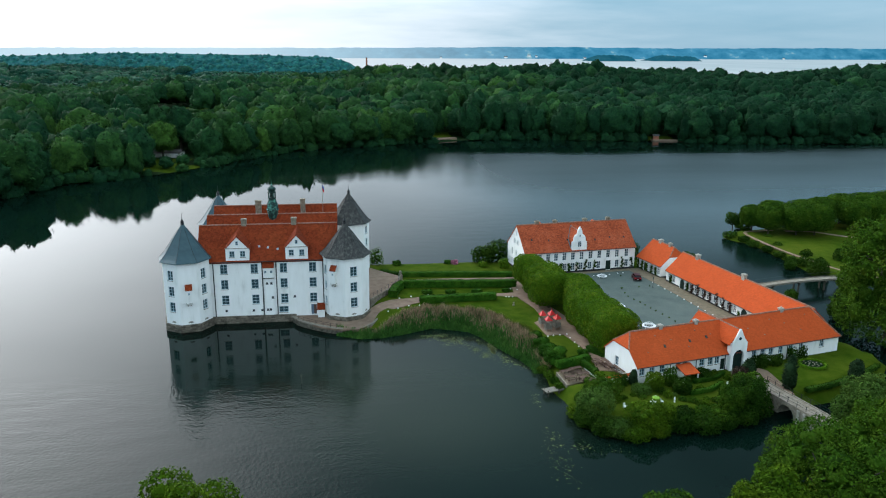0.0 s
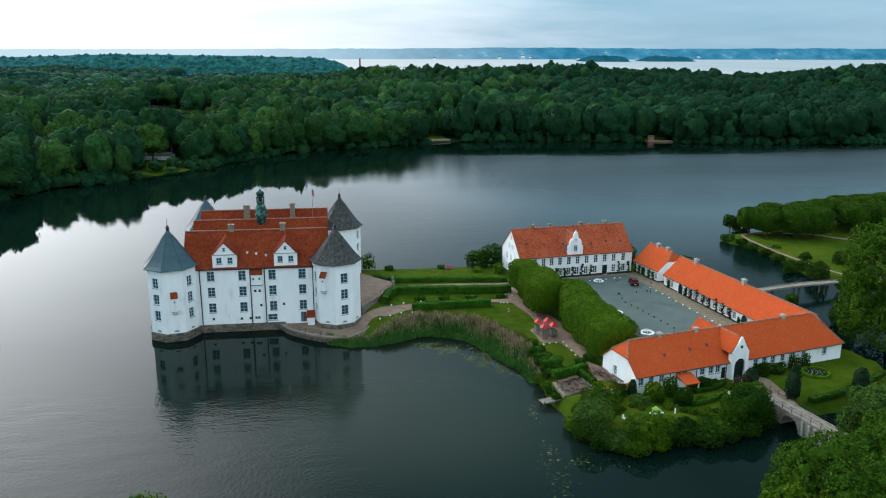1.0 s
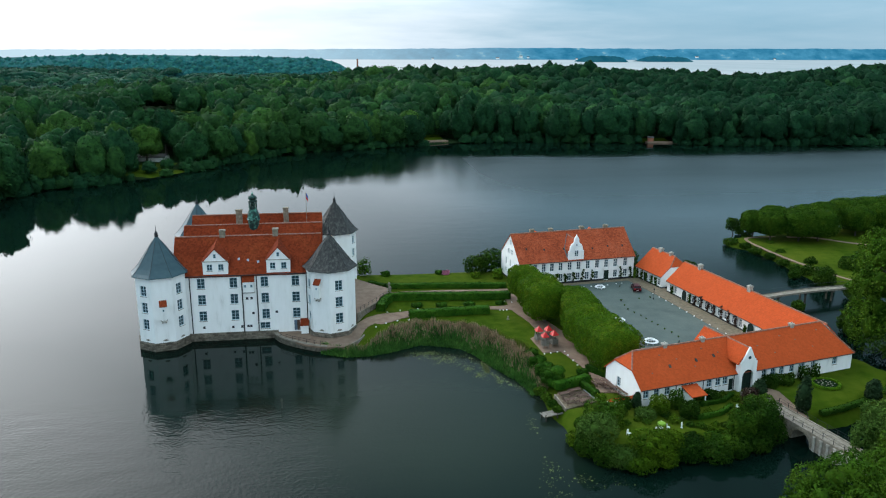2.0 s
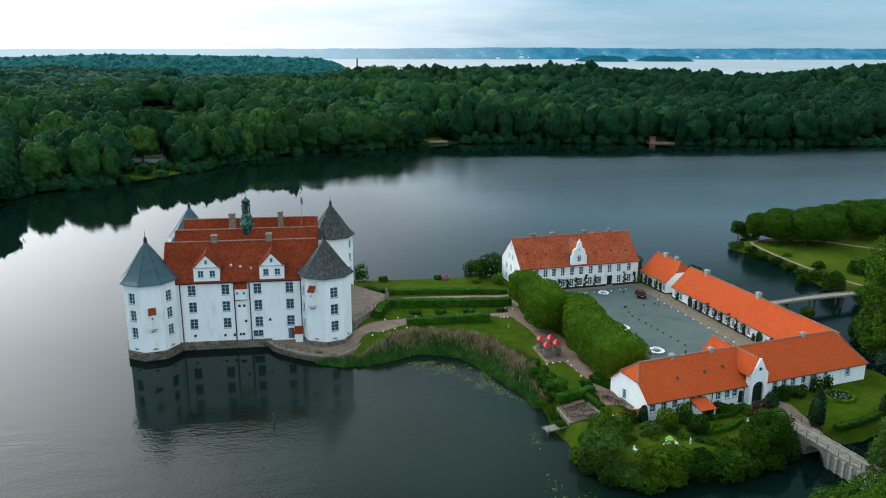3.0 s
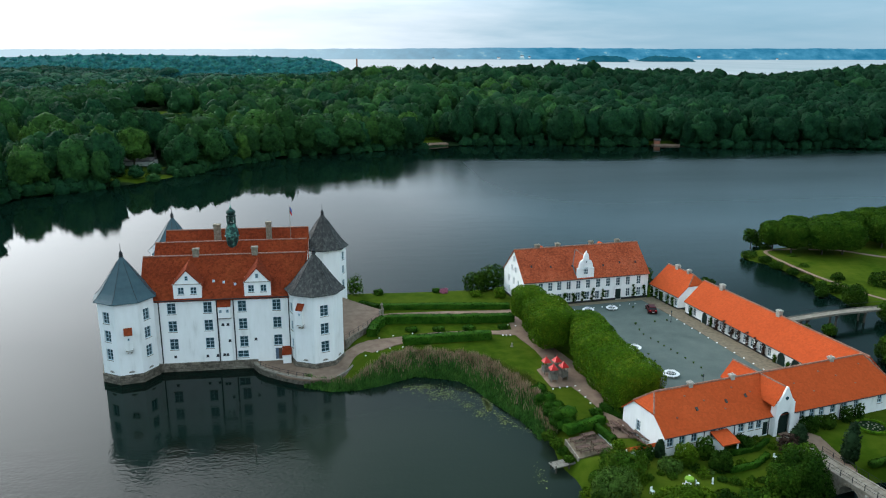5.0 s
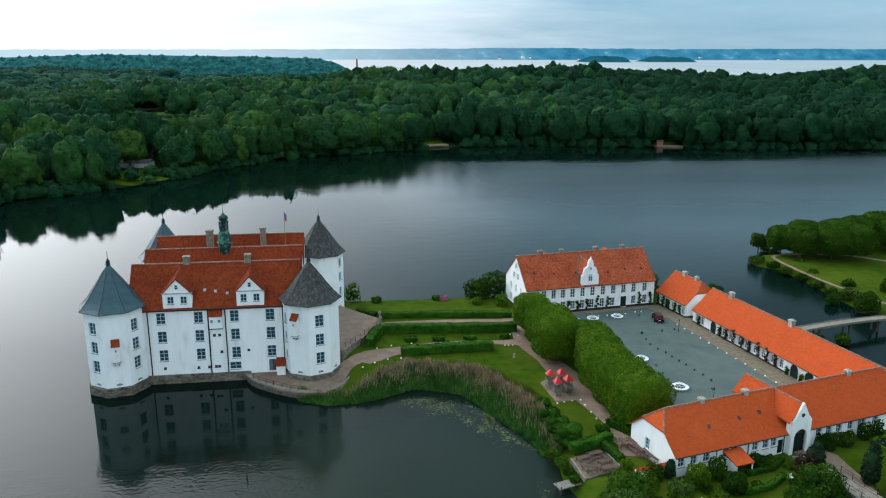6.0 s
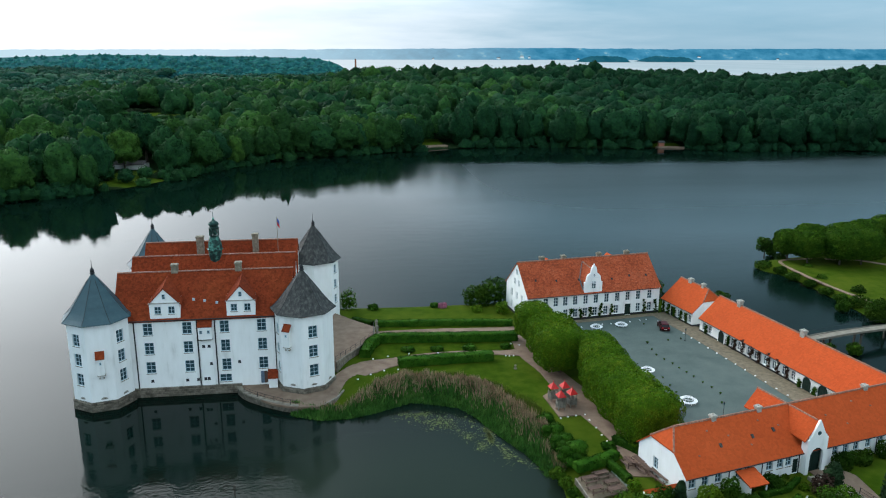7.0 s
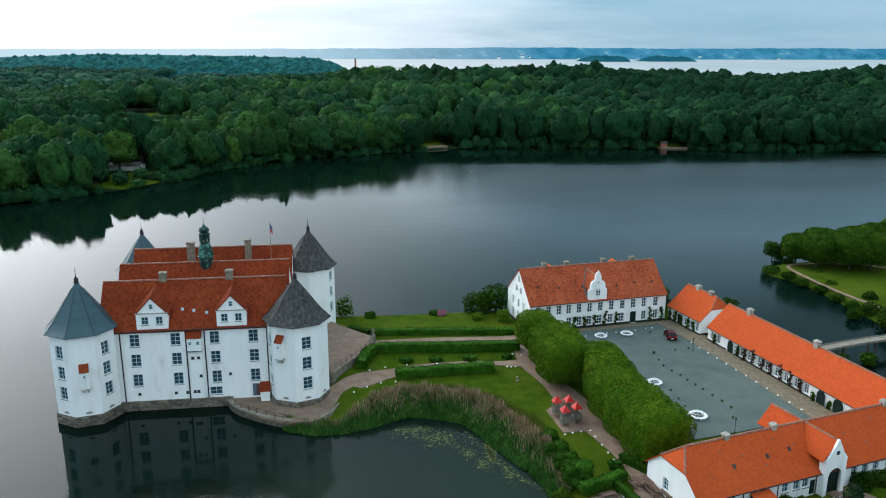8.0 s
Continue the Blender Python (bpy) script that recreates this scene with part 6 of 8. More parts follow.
# shrubs by the reed bay and hedges round the small terrace
for i, (x, y, r, h) in enumerate(((29.6, 122.8, 1.5, 2.2), (29.9, 119.8, 1.6, 2.2), (30.3, 116.8, 1.8, 2.5), (30.6, 113.6, 2.1, 2.9))):
    shrub(x, y, GZ - 0.3, r, h, "rounded dark green shrub at the lawn edge", M_HEDGE, 90 + i, 1500, 0.13, group="lawn edge shrubs")
hedge("hedge", [(30.2, 110.9), (33.6, 112.0), (36.0, 113.2)], 1.5, 1.1, GZ, "clipped hedge bordering the seating terrace", seed=21)
hedge("hedge", [(34.6, 111.6), (35.6, 107.4)], 0.9, 0.9, GZ, "low clipped hedge beside the seating terrace", seed=22)
hedge("hedge", [(37.4, 117.2), (39.6, 113.8)], 1.4, 1.0, GZ, "clipped hedge beside the limes", seed=23)
shrub(36.0, 115.6, GZ, 1.0, 1.1, "small round clipped shrub", M_HEDGE, 97, 300, 0.16)
shrub(35.8, 106.4, GZ, 0.9, 1.2, "small round shrub by the terrace", M_LIME, 98, 300, 0.16)

# waterside garden before the gatehouse
GARDEN = [(31.0, 99.4, 1.7, 2.2, "m"), (31.6, 96.0, 2.8, 3.6, "w"), (34.2, 100.6, 2.4, 2.8, "m"), (35.2, 102.2, 1.2, 1.9, "d"), (33.8, 92.2, 2.4, 3.0, "w"), (37.6, 92.4, 2.6, 3.2, "b"), (40.6, 93.0, 2.2, 2.9, "b"),
          (43.8, 93.4, 2.0, 2.7, "d"), (47.6, 93.2, 2.1, 2.8, "m"), (51.2, 94.8, 2.2, 3.0, "m"), (54.8, 96.0, 2.7, 4.2, "d"), (55.8, 98.2, 2.2, 4.0, "m"), (46.2, 99.8, 1.7, 3.6, "d"), (42.6, 101.6, 1.5, 2.4, "b"),
          (45.5, 102.6, 1.0, 2.9, "m"), (51.8, 104.4, 1.6, 2.0, "d"), (40.2, 100.6, 1.6, 1.9, "w"), (38.2, 103.6, 1.0, 1.6, "d"), (62.6, 107.6, 1.6, 2.0, "d"), (65.4, 108.4, 1.4, 1.8, "d"),
          (29.8, 97.6, 1.6, 2.2, "b"), (29.9, 95.0, 1.9, 2.4, "d"), (31.8, 92.4, 1.9, 2.2, "d"), (35.6, 90.6, 1.9, 2.0, "b"), (39.2, 91.2, 2.0, 2.2, "b"), (42.6, 92.0, 1.9, 2.2, "d"), (46.0, 91.6, 2.0, 2.2, "d"), (49.4, 92.2, 2.0, 2.2, "d"), (52.8, 93.4, 2.0, 2.4, "d"), (55.8, 95.2, 1.9, 2.6, "d")]
KINDS = {"w": ("grey-green willow shrub overhanging the moat", M_LEAF_WILLOW), "b": ("bright yellow-green shrub at the water's edge", M_LEAF_BRIGHT), "d": ("dark green garden shrub", M_LEAF), "m": ("mid green garden shrub", M_LEAF_MID)}
for i, (x, y, r, h, k) in enumerate(GARDEN):
    g = max(0.3, float(ground_height(np.array([x]), np.array([y]))[0])) - 0.2
    shrub(x, y, g, r * (0.82 + 0.16 * (i % 3)), h * (0.8 + 0.17 * ((i * 7) % 4)), *KINDS[k], 110 + i, int(520 + 230 * r * h), 0.18, lobes=11)
# low planting between the lawns
BEDS = [(38.6, 99.6), (39.6, 98.6), (43.0, 99.8), (43.4, 98.4), (44.6, 99.0), (45.2, 97.2), (46.4, 96.4), (47.6, 95.4), (48.8, 97.0), (49.8, 96.4), (41.2, 95.0), (39.8, 95.2), (44.4, 94.8), (36.8, 98.8), (35.6, 98.0), (37.2, 101.6),
        (48.0, 101.4), (49.4, 100.6), (52.6, 98.2), (53.6, 99.6), (54.6, 101.2), (55.2, 103.6), (50.6, 104.6), (48.6, 104.0), (54.4, 106.2)]
for i, (x, y) in enumerate(BEDS):
    k = "bmdbwdm"[i % 7]
    shrub(x, y, GZ - 0.05, 0.5 + 0.13 * (i % 4), 0.5 + 0.22 * ((i * 5) % 4), "low garden perennial clump" if i % 3 else "small leafy garden shrub", KINDS[k][1], 700 + i, 150, 0.15, lobes=4, group="garden planting", name="garden_plant", category="plant")
shrub(56.6, 102.4, GZ, 1.3, 2.8, "purple-leaved shrub near the bridge", M_LEAF_PURPLE, 141, 500, 0.2)
for x, y, r, h, s in ((62.6, 99.0, 1.05, 5.6, 142), (75.2, 101.4, 1.15, 3.2, 143), (58.4, 103.2, 1.1, 3.4, 144), (40.0, 103.4, 0.6, 2.4, 145)):
    rng = np.random.default_rng(s)
    v, f = crown(rng, [(0, 0, h * 0.28, r, h * 0.3), (0, 0, h * 0.55, r * 0.95, h * 0.34), (0.1, 0, h * 0.8, r * 0.62, h * 0.2)], 900, 0.2, 2, 0.92)
    ob = np_mesh("yew", v, f, M_LEAF_DARK)
    ob.matrix_world = pose(x, y, GZ - 0.1)
    tagged(ob, "dark columnar clipped yew on the lawn", "yew", "columnar yews")
hedge("hedge", [(47.0, 98.8), (50.6, 99.6), (53.4, 101.6)], 0.7, 0.6, GZ, "low curving garden hedge", seed=24)
hedge("hedge", [(49.2, 102.6), (53.0, 103.4), (55.4, 105.2)], 0.7, 0.6, GZ, "low curving garden hedge by the wall", seed=25)
hedge("hedge", [(65.0, 98.2), (70, 99.6), (76, 102), (82, 105.6)], 0.9, 0.6, GZ - 0.3, "clipped hedge along the moat lawn", M_LEAF, seed=26)
hedge("hedge", [(71.5 + 2.0 * math.cos(a), 107.0 + 2.0 * math.sin(a)) for a in np.linspace(0, 2 * math.pi, 15)], 0.36, 0.36, GZ, "round clipped box hedge ring of a flower bed", M_LIME, seed=27)
bm = bmesh.new()
lathe(bm, [(1.75, 0), (1.7, 0.14), (0.6, 0.22)], 20)
ob = mesh_obj("flower_bed", bm, M_UNDERGROWTH)
ob.matrix_world = pose(71.5, 107.0, GZ - 0.02)
tagged(ob, "round earth flower bed with pale stones", "flower bed")
for i in range(16):
    bm = bmesh.new()
    bmesh.ops.create_icosphere(bm, subdivisions=1, radius=0.13)
    for q in bm.verts:
        q.co.z *= 0.7
    s = part("stone", bm, M_CONCRETE, ob)
    a, r = i * 2.4, 0.35 + 0.075 * i
    s.matrix_basis = pose(r * math.cos(a), r * math.sin(a), 0.24)
for i, (s_, h) in enumerate(((23.2, 2.2), (26.4, 1.8), (29.2, 2.6), (31.4, 2.6))):
    d = Vector((math.cos(radians(13.1)), math.sin(radians(13.1)), 0))
    q = Vector((40.45, 103.3, 0)) + d * s_ + Vector((d.y, -d.x, 0)) * 0.9
    shrub(q.x, q.y, GZ, 0.8, h, "loose shrub against the white wall", M_LEAF, 150 + i, 260, 0.22)

# large trees
tree(pose(93.6, 119.0, 1.2), "huge broad-leaved tree on the moat bank", 24.0, 9.6, 1.0, 34000, 0.27, M_LEAF_MAPLE, 160, 34, limbs=6, size=(0.24, 0.38), spread=0.72, low=True)
tree(pose(104.0, 113.0, 1.2), "tall broad-leaved tree on the bank", 22, 9.0, 2.0, 15000, 0.34, M_LEAF_MAPLE, 161, 24, limbs=5, size=(0.26, 0.4), spread=0.7, low=True)
tree(pose(46.4, 65.0, 1.2), "bright green maple on the near bank", 13.0, 7.2, 1.6, 22000, 0.19, M_LEAF_MAPLE, 162, 36, limbs=5, size=(0.2, 0.34), spread=0.74)
tree(pose(58.5, 71.0, 1.2), "green maple on the near bank", 12.4, 6.4, 1.6, 18000, 0.19, M_LEAF_MAPLE, 163, 34, limbs=5, size=(0.2, 0.34), spread=0.74)
tree(pose(36.6, 60.0, 1.2), "yellow-green tree on the near bank", 12.0, 4.2, 1.6, 9000, 0.2, M_LEAF_BRIGHT, 164, 22, limbs=5, size=(0.22, 0.36), spread=0.72)
tree(pose(66.0, 84.5, 1.0), "pale willow beside the stone bridge", 9.4, 5.4, 0.8, 15000, 0.2, M_LEAF_WILLOW, 165, 28, limbs=5, size=(0.22, 0.36), spread=0.72, low=True)
tree(pose(76.0, 88.0, 1.0), "pale willow on the moat bank", 9.6, 5.4, 0.8, 11000, 0.22, M_LEAF_WILLOW, 166, 24, limbs=5, size=(0.24, 0.38), spread=0.7, low=True)
tree(pose(29.6, 66.0, 0.8), "green tree on the near bank", 6.6, 3.4, 1.0, 6000, 0.2, M_LEAF_MID, 167, 18, limbs=4)
tree(pose(-17.6, 60.0, 1.2), "green tree on the near bank", 15.6, 5.6, 2.0, 11000, 0.22, M_LEAF_BRIGHT, 168, 24, limbs=5, size=(0.24, 0.38), spread=0.7)

# park on the far side of the moat
for i, (x, y, r, h) in enumerate(((111.6, 200.2, 3.4, 8.0), (114.6, 196.6, 3.9, 8.4), (118.4, 201.8, 4.2, 8.8), (121.4, 194.2, 4.6, 9.2), (126.6, 193.6, 4.8, 9.4), (127.5, 201.4, 4.6, 9.0), (134.5, 204.0, 4.6, 9.0),
                                 (142.4, 206.4, 4.8, 9.4), (150.5, 208.0, 4.8, 9.2), (141.0, 198.5, 4.4, 9.0), (158.8, 209.5, 4.8, 9.2), (150.0, 200.5, 4.4, 9.0), (160.0, 202.0, 4.4, 9.0))):
    rng = np.random.default_rng(180 + i)
    t = thing("lime_tree", pose(x, y, 1.0, 0, 0, 20 * i), "dome-clipped dark green lime tree in the park", "tree", "park limes")
    v, f = box_crown(rng, r * 0.95, r * 0.95, (h - 2.4) / 2, 1.9, 4200, 0.24, 3.0)
    np_mesh("crown", v, f, M_LEAF_MID, t)
    tr = new("trunk", trunk_mesh(rng, 3.2, 0.24, 3, 1.6))
    tr.parent = t
tree(pose(108.4, 205.0, 0.6), "small round tree on the park point", 5.4, 2.2, 0.8, 900, 0.3, M_LEAF, 195, 8)
for i, (x, y, r, h) in enumerate(((103.8, 197.2, 2.2, 1.8), (105.4, 192.6, 1.6, 1.5), (105.2, 187.2, 1.7, 1.5), (106.2, 182, 1.5, 1.4), (106.4, 176.4, 1.6, 1.4), (106.4, 171.6, 1.5, 1.3), (107.4, 167.4, 2.0, 2.4), (107.2, 161.6, 2.2, 3.0), (82.4, 148.6, 1.6, 2.4), (84.5, 143.4, 1.5, 2.6))):
    shrub(x, y, 0.35, r, h, "bank shrub at the water's edge", M_LEAF, 200 + i, 500, 0.28, group="bank shrubs")
for i, (x, y, r, h) in enumerate(((106.0, 159.4, 2.4, 4.6), (106.8, 150.1, 2.2, 4.2), (92.9, 131.2, 2.6, 5.0), (90.4, 144.4, 1.3, 2.0), (102.7, 165.6, 1.4, 2.2), (110.5, 184.4, 1.3, 1.7), (111.9, 173.8, 1.5, 2.4), (112.9, 193.7, 1.2, 1.6), (111.2, 202.3, 1.5, 2.2), (112.1, 208.1, 1.3, 2.4), (118.0, 168.2, 2.2, 4.4))):
    shrub(x, y, 0.3, r, h, "leafy bush on the park bank", M_LEAF_MID if i % 2 else M_LEAF, 220 + i, int(300 + 130 * r * h), 0.26, lobes=9, group="park bushes", name="park_bush")
for i, (x, y, r, h) in enumerate(((28.6, 109.6, 0.9, 1.2), (28.9, 107.6, 0.8, 1.0), (29.2, 105.8, 0.7, 0.9), (28.2, 111.6, 1.0, 1.3))):
    shrub(x, y, 0.9, r, h, "small green bush at the water's edge", M_LEAF_MID, 240 + i, 260, 0.2, group="shore bushes")
ribbon("path_park", [(118, 200, 0.9), (110, 199.4, 0.9), (108, 196, 0.9), (107.9, 190, 0.9), (108.1, 183, 0.9), (108.6, 177, 0.9), (109.6, 171, 0.9), (110.6, 165, 0.9), (112.6, 159, 0.9), (117, 153, 0.9)], 1.25, M_PATH, "tan park path along the bank", "path", 0.2)
ribbon("path_park_far", [(121, 199, 1.2), (128, 197.2, 1.2), (134, 191, 1.4), (142, 184, 1.4)], 1.25, M_PATH, "tan park path across the lawn", "path", 0.2)


# ---- far woods ----
def scatter(rng, x0, x1, y0, y1, step):
    xs, ys = np.meshgrid(np.arange(x0, x1, step), np.arange(y0, y1, step))
    p = np.stack([xs.ravel(), ys.ravel()], 1)
    return p + rng.uniform(-0.40, 0.40, p.shape) * step


def in_view(p):
    """Only the wedge that the flight overlooks, with room at its sides."""
    az = np.degrees(np.arctan2(p[:, 0], p[:, 1] - 5))
    return (az > -33) & (az < 46)


def dome(rng, rx, ry, rz, z0, lumps, level, cut, width=0.34, deep=0.30, sprays=0, spray=0.4, ruffle=0.045):
    """A broad-leaved crown: an egg of rounded foliage masses with creases between them, and leaf sprays over its skin.
    The underside below cut (from -1 to 1) is left open."""
    iv, f = ICO[level]
    d = iv / np.linalg.norm(iv, axis=1)[:, None]
    i = np.arange(lumps) + 0.5
    h = 1 - 2 * i / lumps
    a = i * 2.39996 + rng.uniform(0, 6.28)
    c = np.stack([np.sqrt(1 - h * h) * np.cos(a), np.sqrt(1 - h * h) * np.sin(a), h], 1) + rng.normal(0, 0.16, (lumps, 3))
    c /= np.linalg.norm(c, axis=1)[:, None]
    size = rng.uniform(0.7, 1.15, lumps)
    ang = np.arccos(np.clip(d @ c.T, -1, 1)) / (width * size)
    r = 1 - deep + deep * (size * np.sqrt(np.clip(1 - (ang / 1.5) ** 2, 0, 1))).max(1) + rng.normal(0, ruffle, len(d))
    c2 = rng.normal(0, 1, (lumps * 4, 3))
    c2 /= np.linalg.norm(c2, axis=1)[:, None]
    fine = np.arccos(np.clip((d @ c2.T).max(1), -1, 1)) / (width * 0.62)
    r = r + 0.30 * deep * (np.sqrt(np.clip(1 - fine ** 2, 0, 1)) - 0.6)
    taper = np.where(d[:, 2] > 0, 1 - 0.16 * d[:, 2] ** 2, 1 + 0.30 * np.abs(d[:, 2]))
    v = d * r[:, None] * (rx, ry, rz) * np.stack([taper, taper, np.ones(len(d))], 1) + (0, 0, z0 + rz)
    f = f[d[f].mean(1)[:, 2] > cut]
    parts = [(v, f)]
    if sprays:
        t = v[f]
        n = np.cross(t[:, 1] - t[:, 0], t[:, 2] - t[:, 0])
        area = np.linalg.norm(n, axis=1)
        pick = rng.choice(len(f), sprays, p=area / area.sum())
        w = rng.dirichlet((1, 1, 1), sprays)
        nn = n[pick] / area[pick][:, None]
        p = (t[pick] * w[:, :, None]).sum(1) + nn * rng.uniform(-0.3, 2.4, (sprays, 1)) * spray
        parts.append(cards(p, nn + (0, 0, 0.35), spray, rng, 0.65))
    return join(parts)


def lie(x, y):
    """Slow waves of the canopy: stands of taller and lower trees."""
    return (0.5 * np.sin(x * 0.021 + 1.3) * np.sin(y * 0.026 + 0.4) + 0.35 * np.sin(x * 0.043 + y * 0.031 + 2.0) + 0.25 * np.sin(x * 0.013 - y * 0.037 + 0.7))


def woods(name, label, pts, protos, mats, size, rng, tall=1.0, swing=0.22, low=()):
    """One joined object: a crown from the given shapes at every point, each tree with one of the leaf tones."""
    parts_v, parts_f, tone, n = [], [], [], 0
    z = ground_height(pts[:, 0], pts[:, 1])
    wave = lie(pts[:, 0], pts[:, 1])
    stand = 0.5 * np.sin(pts[:, 0] * 0.037 + 2.1) * np.sin(pts[:, 1] * 0.033) + 0.4 * np.sin(pts[:, 0] * 0.017 + pts[:, 1] * 0.022)
    for (x, y), h, u, st in zip(pts, z, wave, stand):
        v, f = protos[rng.integers(len(protos))]
        s = size * rng.choice((0.55, 0.68, 0.8, 0.9, 1.0, 1.12, 1.3)) * rng.uniform(0.94, 1.06)
        zz = tall * (s / size) ** (0.5 if size < 1.1 else 0.2) * (1 + swing * u) * (rng.uniform(0.88, 1.10) if size < 1.1 else rng.uniform(0.95, 1.05))
        for lx, ly, lr, k in low:
            if (x - lx) ** 2 + (y - ly) ** 2 < lr * lr:
                zz, s = zz * k, s * 0.8
        a = rng.uniform(0, 6.28)
        c, d = math.cos(a) * s, math.sin(a) * s
        q = np.stack([v[:, 0] * c - v[:, 1] * d + x, v[:, 0] * d + v[:, 1] * c + y, v[:, 2] * zz + h], 1)
        parts_v.append(q.astype(np.float32))
        parts_f.append(f + n)
        # tones sink towards the east, putting the dimmer light there into leaf colour
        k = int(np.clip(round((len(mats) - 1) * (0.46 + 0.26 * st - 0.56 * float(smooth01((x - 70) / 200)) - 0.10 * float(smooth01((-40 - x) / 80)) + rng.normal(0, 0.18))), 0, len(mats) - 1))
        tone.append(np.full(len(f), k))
        n += len(v)
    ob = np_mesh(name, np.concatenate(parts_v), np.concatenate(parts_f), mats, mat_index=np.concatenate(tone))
    return tagged(ob, label, "woods", kind="stuff")


# low young trees before the glade on the slope
LOW = [(-92, 456, 24, 0.36), (-86, 425, 20, 0.62), (-102, 492, 20, 0.36)]
# single trees that stand out on the western shore: place, radius, height, crown base, tone
LONE_TREES = [(-83, 364, 7.0, 17.5, 3.2, 5), (-110, 362, 8.4, 21.0, 1.5, 4), (-62, 359, 8.0, 15.0, 0.4, 2), (-96, 366, 5.6, 16.0, 1.5, 3), (-123, 365, 6.4, 19.0, 1.2, 5), (-99, 351, 6.4, 13.0, 0.4, 1),
              (-51, 369, 7.0, 17.0, 0.6, 3), (-66, 386, 6.2, 21.0, 1.5, 4), (-90, 384, 7.4, 22.0, 1.5, 2), (-79, 386, 7.0, 23.0, 1.5, 1), (-69, 374, 6.4, 18.0, 1.0, 2), (-71, 346, 3.0, 4.4, 0.0, 2), (-79, 349, 2.6, 3.4, 0.0, 1), (-76, 337, 3.2, 4.6, 0.0, 1), (-69, 333, 2.8, 3.6, 0.0, 3), (-84, 340, 3.4, 6.0, 0.0, 2), (70, 442, 7.4, 20.0, 0.4, 1), (40, 436, 6.6, 18.0, 0.6, 5), (84, 446, 7.0, 21.0, 0.4, 1), (25, 428, 6.8, 17.0, 0.4, 2)]


def build_woods():
    rng = np.random.default_rng(300)
    bush = [dome(rng, rng.uniform(2.6, 3.6), rng.uniform(2.6, 3.6), rng.uniform(1.8, 2.8), -1.2, 14, 2, -0.5, 0.36, 0.36, 70, 0.42) for _ in range(6)]
    near = [dome(rng, rng.uniform(5.6, 7.0), rng.uniform(5.6, 7.0), rng.uniform(8.2, 10.0), 0.4, rng.integers(34, 60), 3, -0.85, 0.26, 0.44, 560, 0.50) for _ in range(10)]
    mid = [dome(rng, rng.uniform(5.8, 7.4), rng.uniform(5.8, 7.4), rng.uniform(7.4, 9.0), 2.5, rng.integers(22, 36), 3, -0.7, 0.32, 0.38, 110, 0.64) for _ in range(12)]
    far_ = [dome(rng, rng.uniform(6.0, 7.6), rng.uniform(6.0, 7.6), rng.uniform(5.4, 6.6), 7.0, rng.integers(16, 26), 2, -0.1, 0.36, 0.40, 46, 0.85) for _ in range(8)]

    def select(p, lo, hi):
        d = poly_distance(p[:, 0], p[:, 1], FAR)
        k = (d > lo) & (d <= hi) & in_view(p)
        for cx, cy, r in CLEAR:
            k &= (p[:, 0] - cx) ** 2 + (p[:, 1] - cy) ** 2 > r * r
        for cx, cy, r, *_ in LONE_TREES:
            k &= (p[:, 0] - cx) ** 2 + (p[:, 1] - cy) ** 2 > (r * 0.9) ** 2
        return p[k]
    a = select(scatter(rng, -330, 520, 255, 520, 9.4), 0.5, 27)
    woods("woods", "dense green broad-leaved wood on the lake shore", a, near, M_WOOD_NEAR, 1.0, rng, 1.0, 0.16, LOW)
    edge = []
    for (ax, ay), (bx, by) in zip(FAR[:26], FAR[1:27]):
        k = max(1, int(math.hypot(bx - ax, by - ay) / 3.6))
        edge += [(ax + (bx - ax) * i / k + rng.uniform(-1.6, 1.6), ay + (by - ay) * i / k + rng.uniform(-1.2, 2.6)) for i in range(k)]
    edge += [(x + rng.uniform(-2, 2), y + rng.uniform(2.5, 6.5)) for x, y in edge]
    edge = np.array(edge)
    edge = edge[in_view(edge)]
    for cx, cy, r in CLEAR[2:]:
        edge = edge[((edge[:, 0] - cx) ** 2 + (edge[:, 1] - cy + 8) ** 2 > r * r) & ((edge[:, 0] - cx) ** 2 + (edge[:, 1] - cy) ** 2 > r * r)]
    woods("bank_bushes", "overhanging green bushes along the far bank", edge, bush, M_WOOD_NEAR[:4], 1.15, rng, 1.3)
    b = select(scatter(rng, -480, 760, 290, 760, 11.4), 26, 262)
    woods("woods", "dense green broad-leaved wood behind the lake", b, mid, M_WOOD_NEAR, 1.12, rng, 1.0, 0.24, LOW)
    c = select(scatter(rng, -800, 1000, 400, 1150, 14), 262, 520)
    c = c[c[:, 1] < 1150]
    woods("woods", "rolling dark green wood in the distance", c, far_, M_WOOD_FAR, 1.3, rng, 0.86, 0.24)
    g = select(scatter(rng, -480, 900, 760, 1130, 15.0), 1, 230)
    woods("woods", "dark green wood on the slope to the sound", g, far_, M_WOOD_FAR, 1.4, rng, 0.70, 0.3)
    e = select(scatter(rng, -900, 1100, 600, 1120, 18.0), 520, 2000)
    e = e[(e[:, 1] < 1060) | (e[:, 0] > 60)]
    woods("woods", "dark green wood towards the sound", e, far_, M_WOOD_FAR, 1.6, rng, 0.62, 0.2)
    for i, (x, y, r, h, z0, tone) in enumerate(LONE_TREES):
        spot = pose(x, y, float(ground_height(np.array([x]), np.array([y]))[0]), 0, 0, 40 * i)
        t = thing("shore_tree", spot, "round-headed green tree on the far lake shore", "tree", "far shore trees") if h > 8 else thing("shore_bush", spot, "low green bush on the lawn of the far shore", "shrub", "far shore bushes")
        v, f = dome(rng, r, r * 0.94, (h - z0) / 2, z0, 44, 3, -0.95, 0.26, 0.44, int(24 * r * h), 0.36)
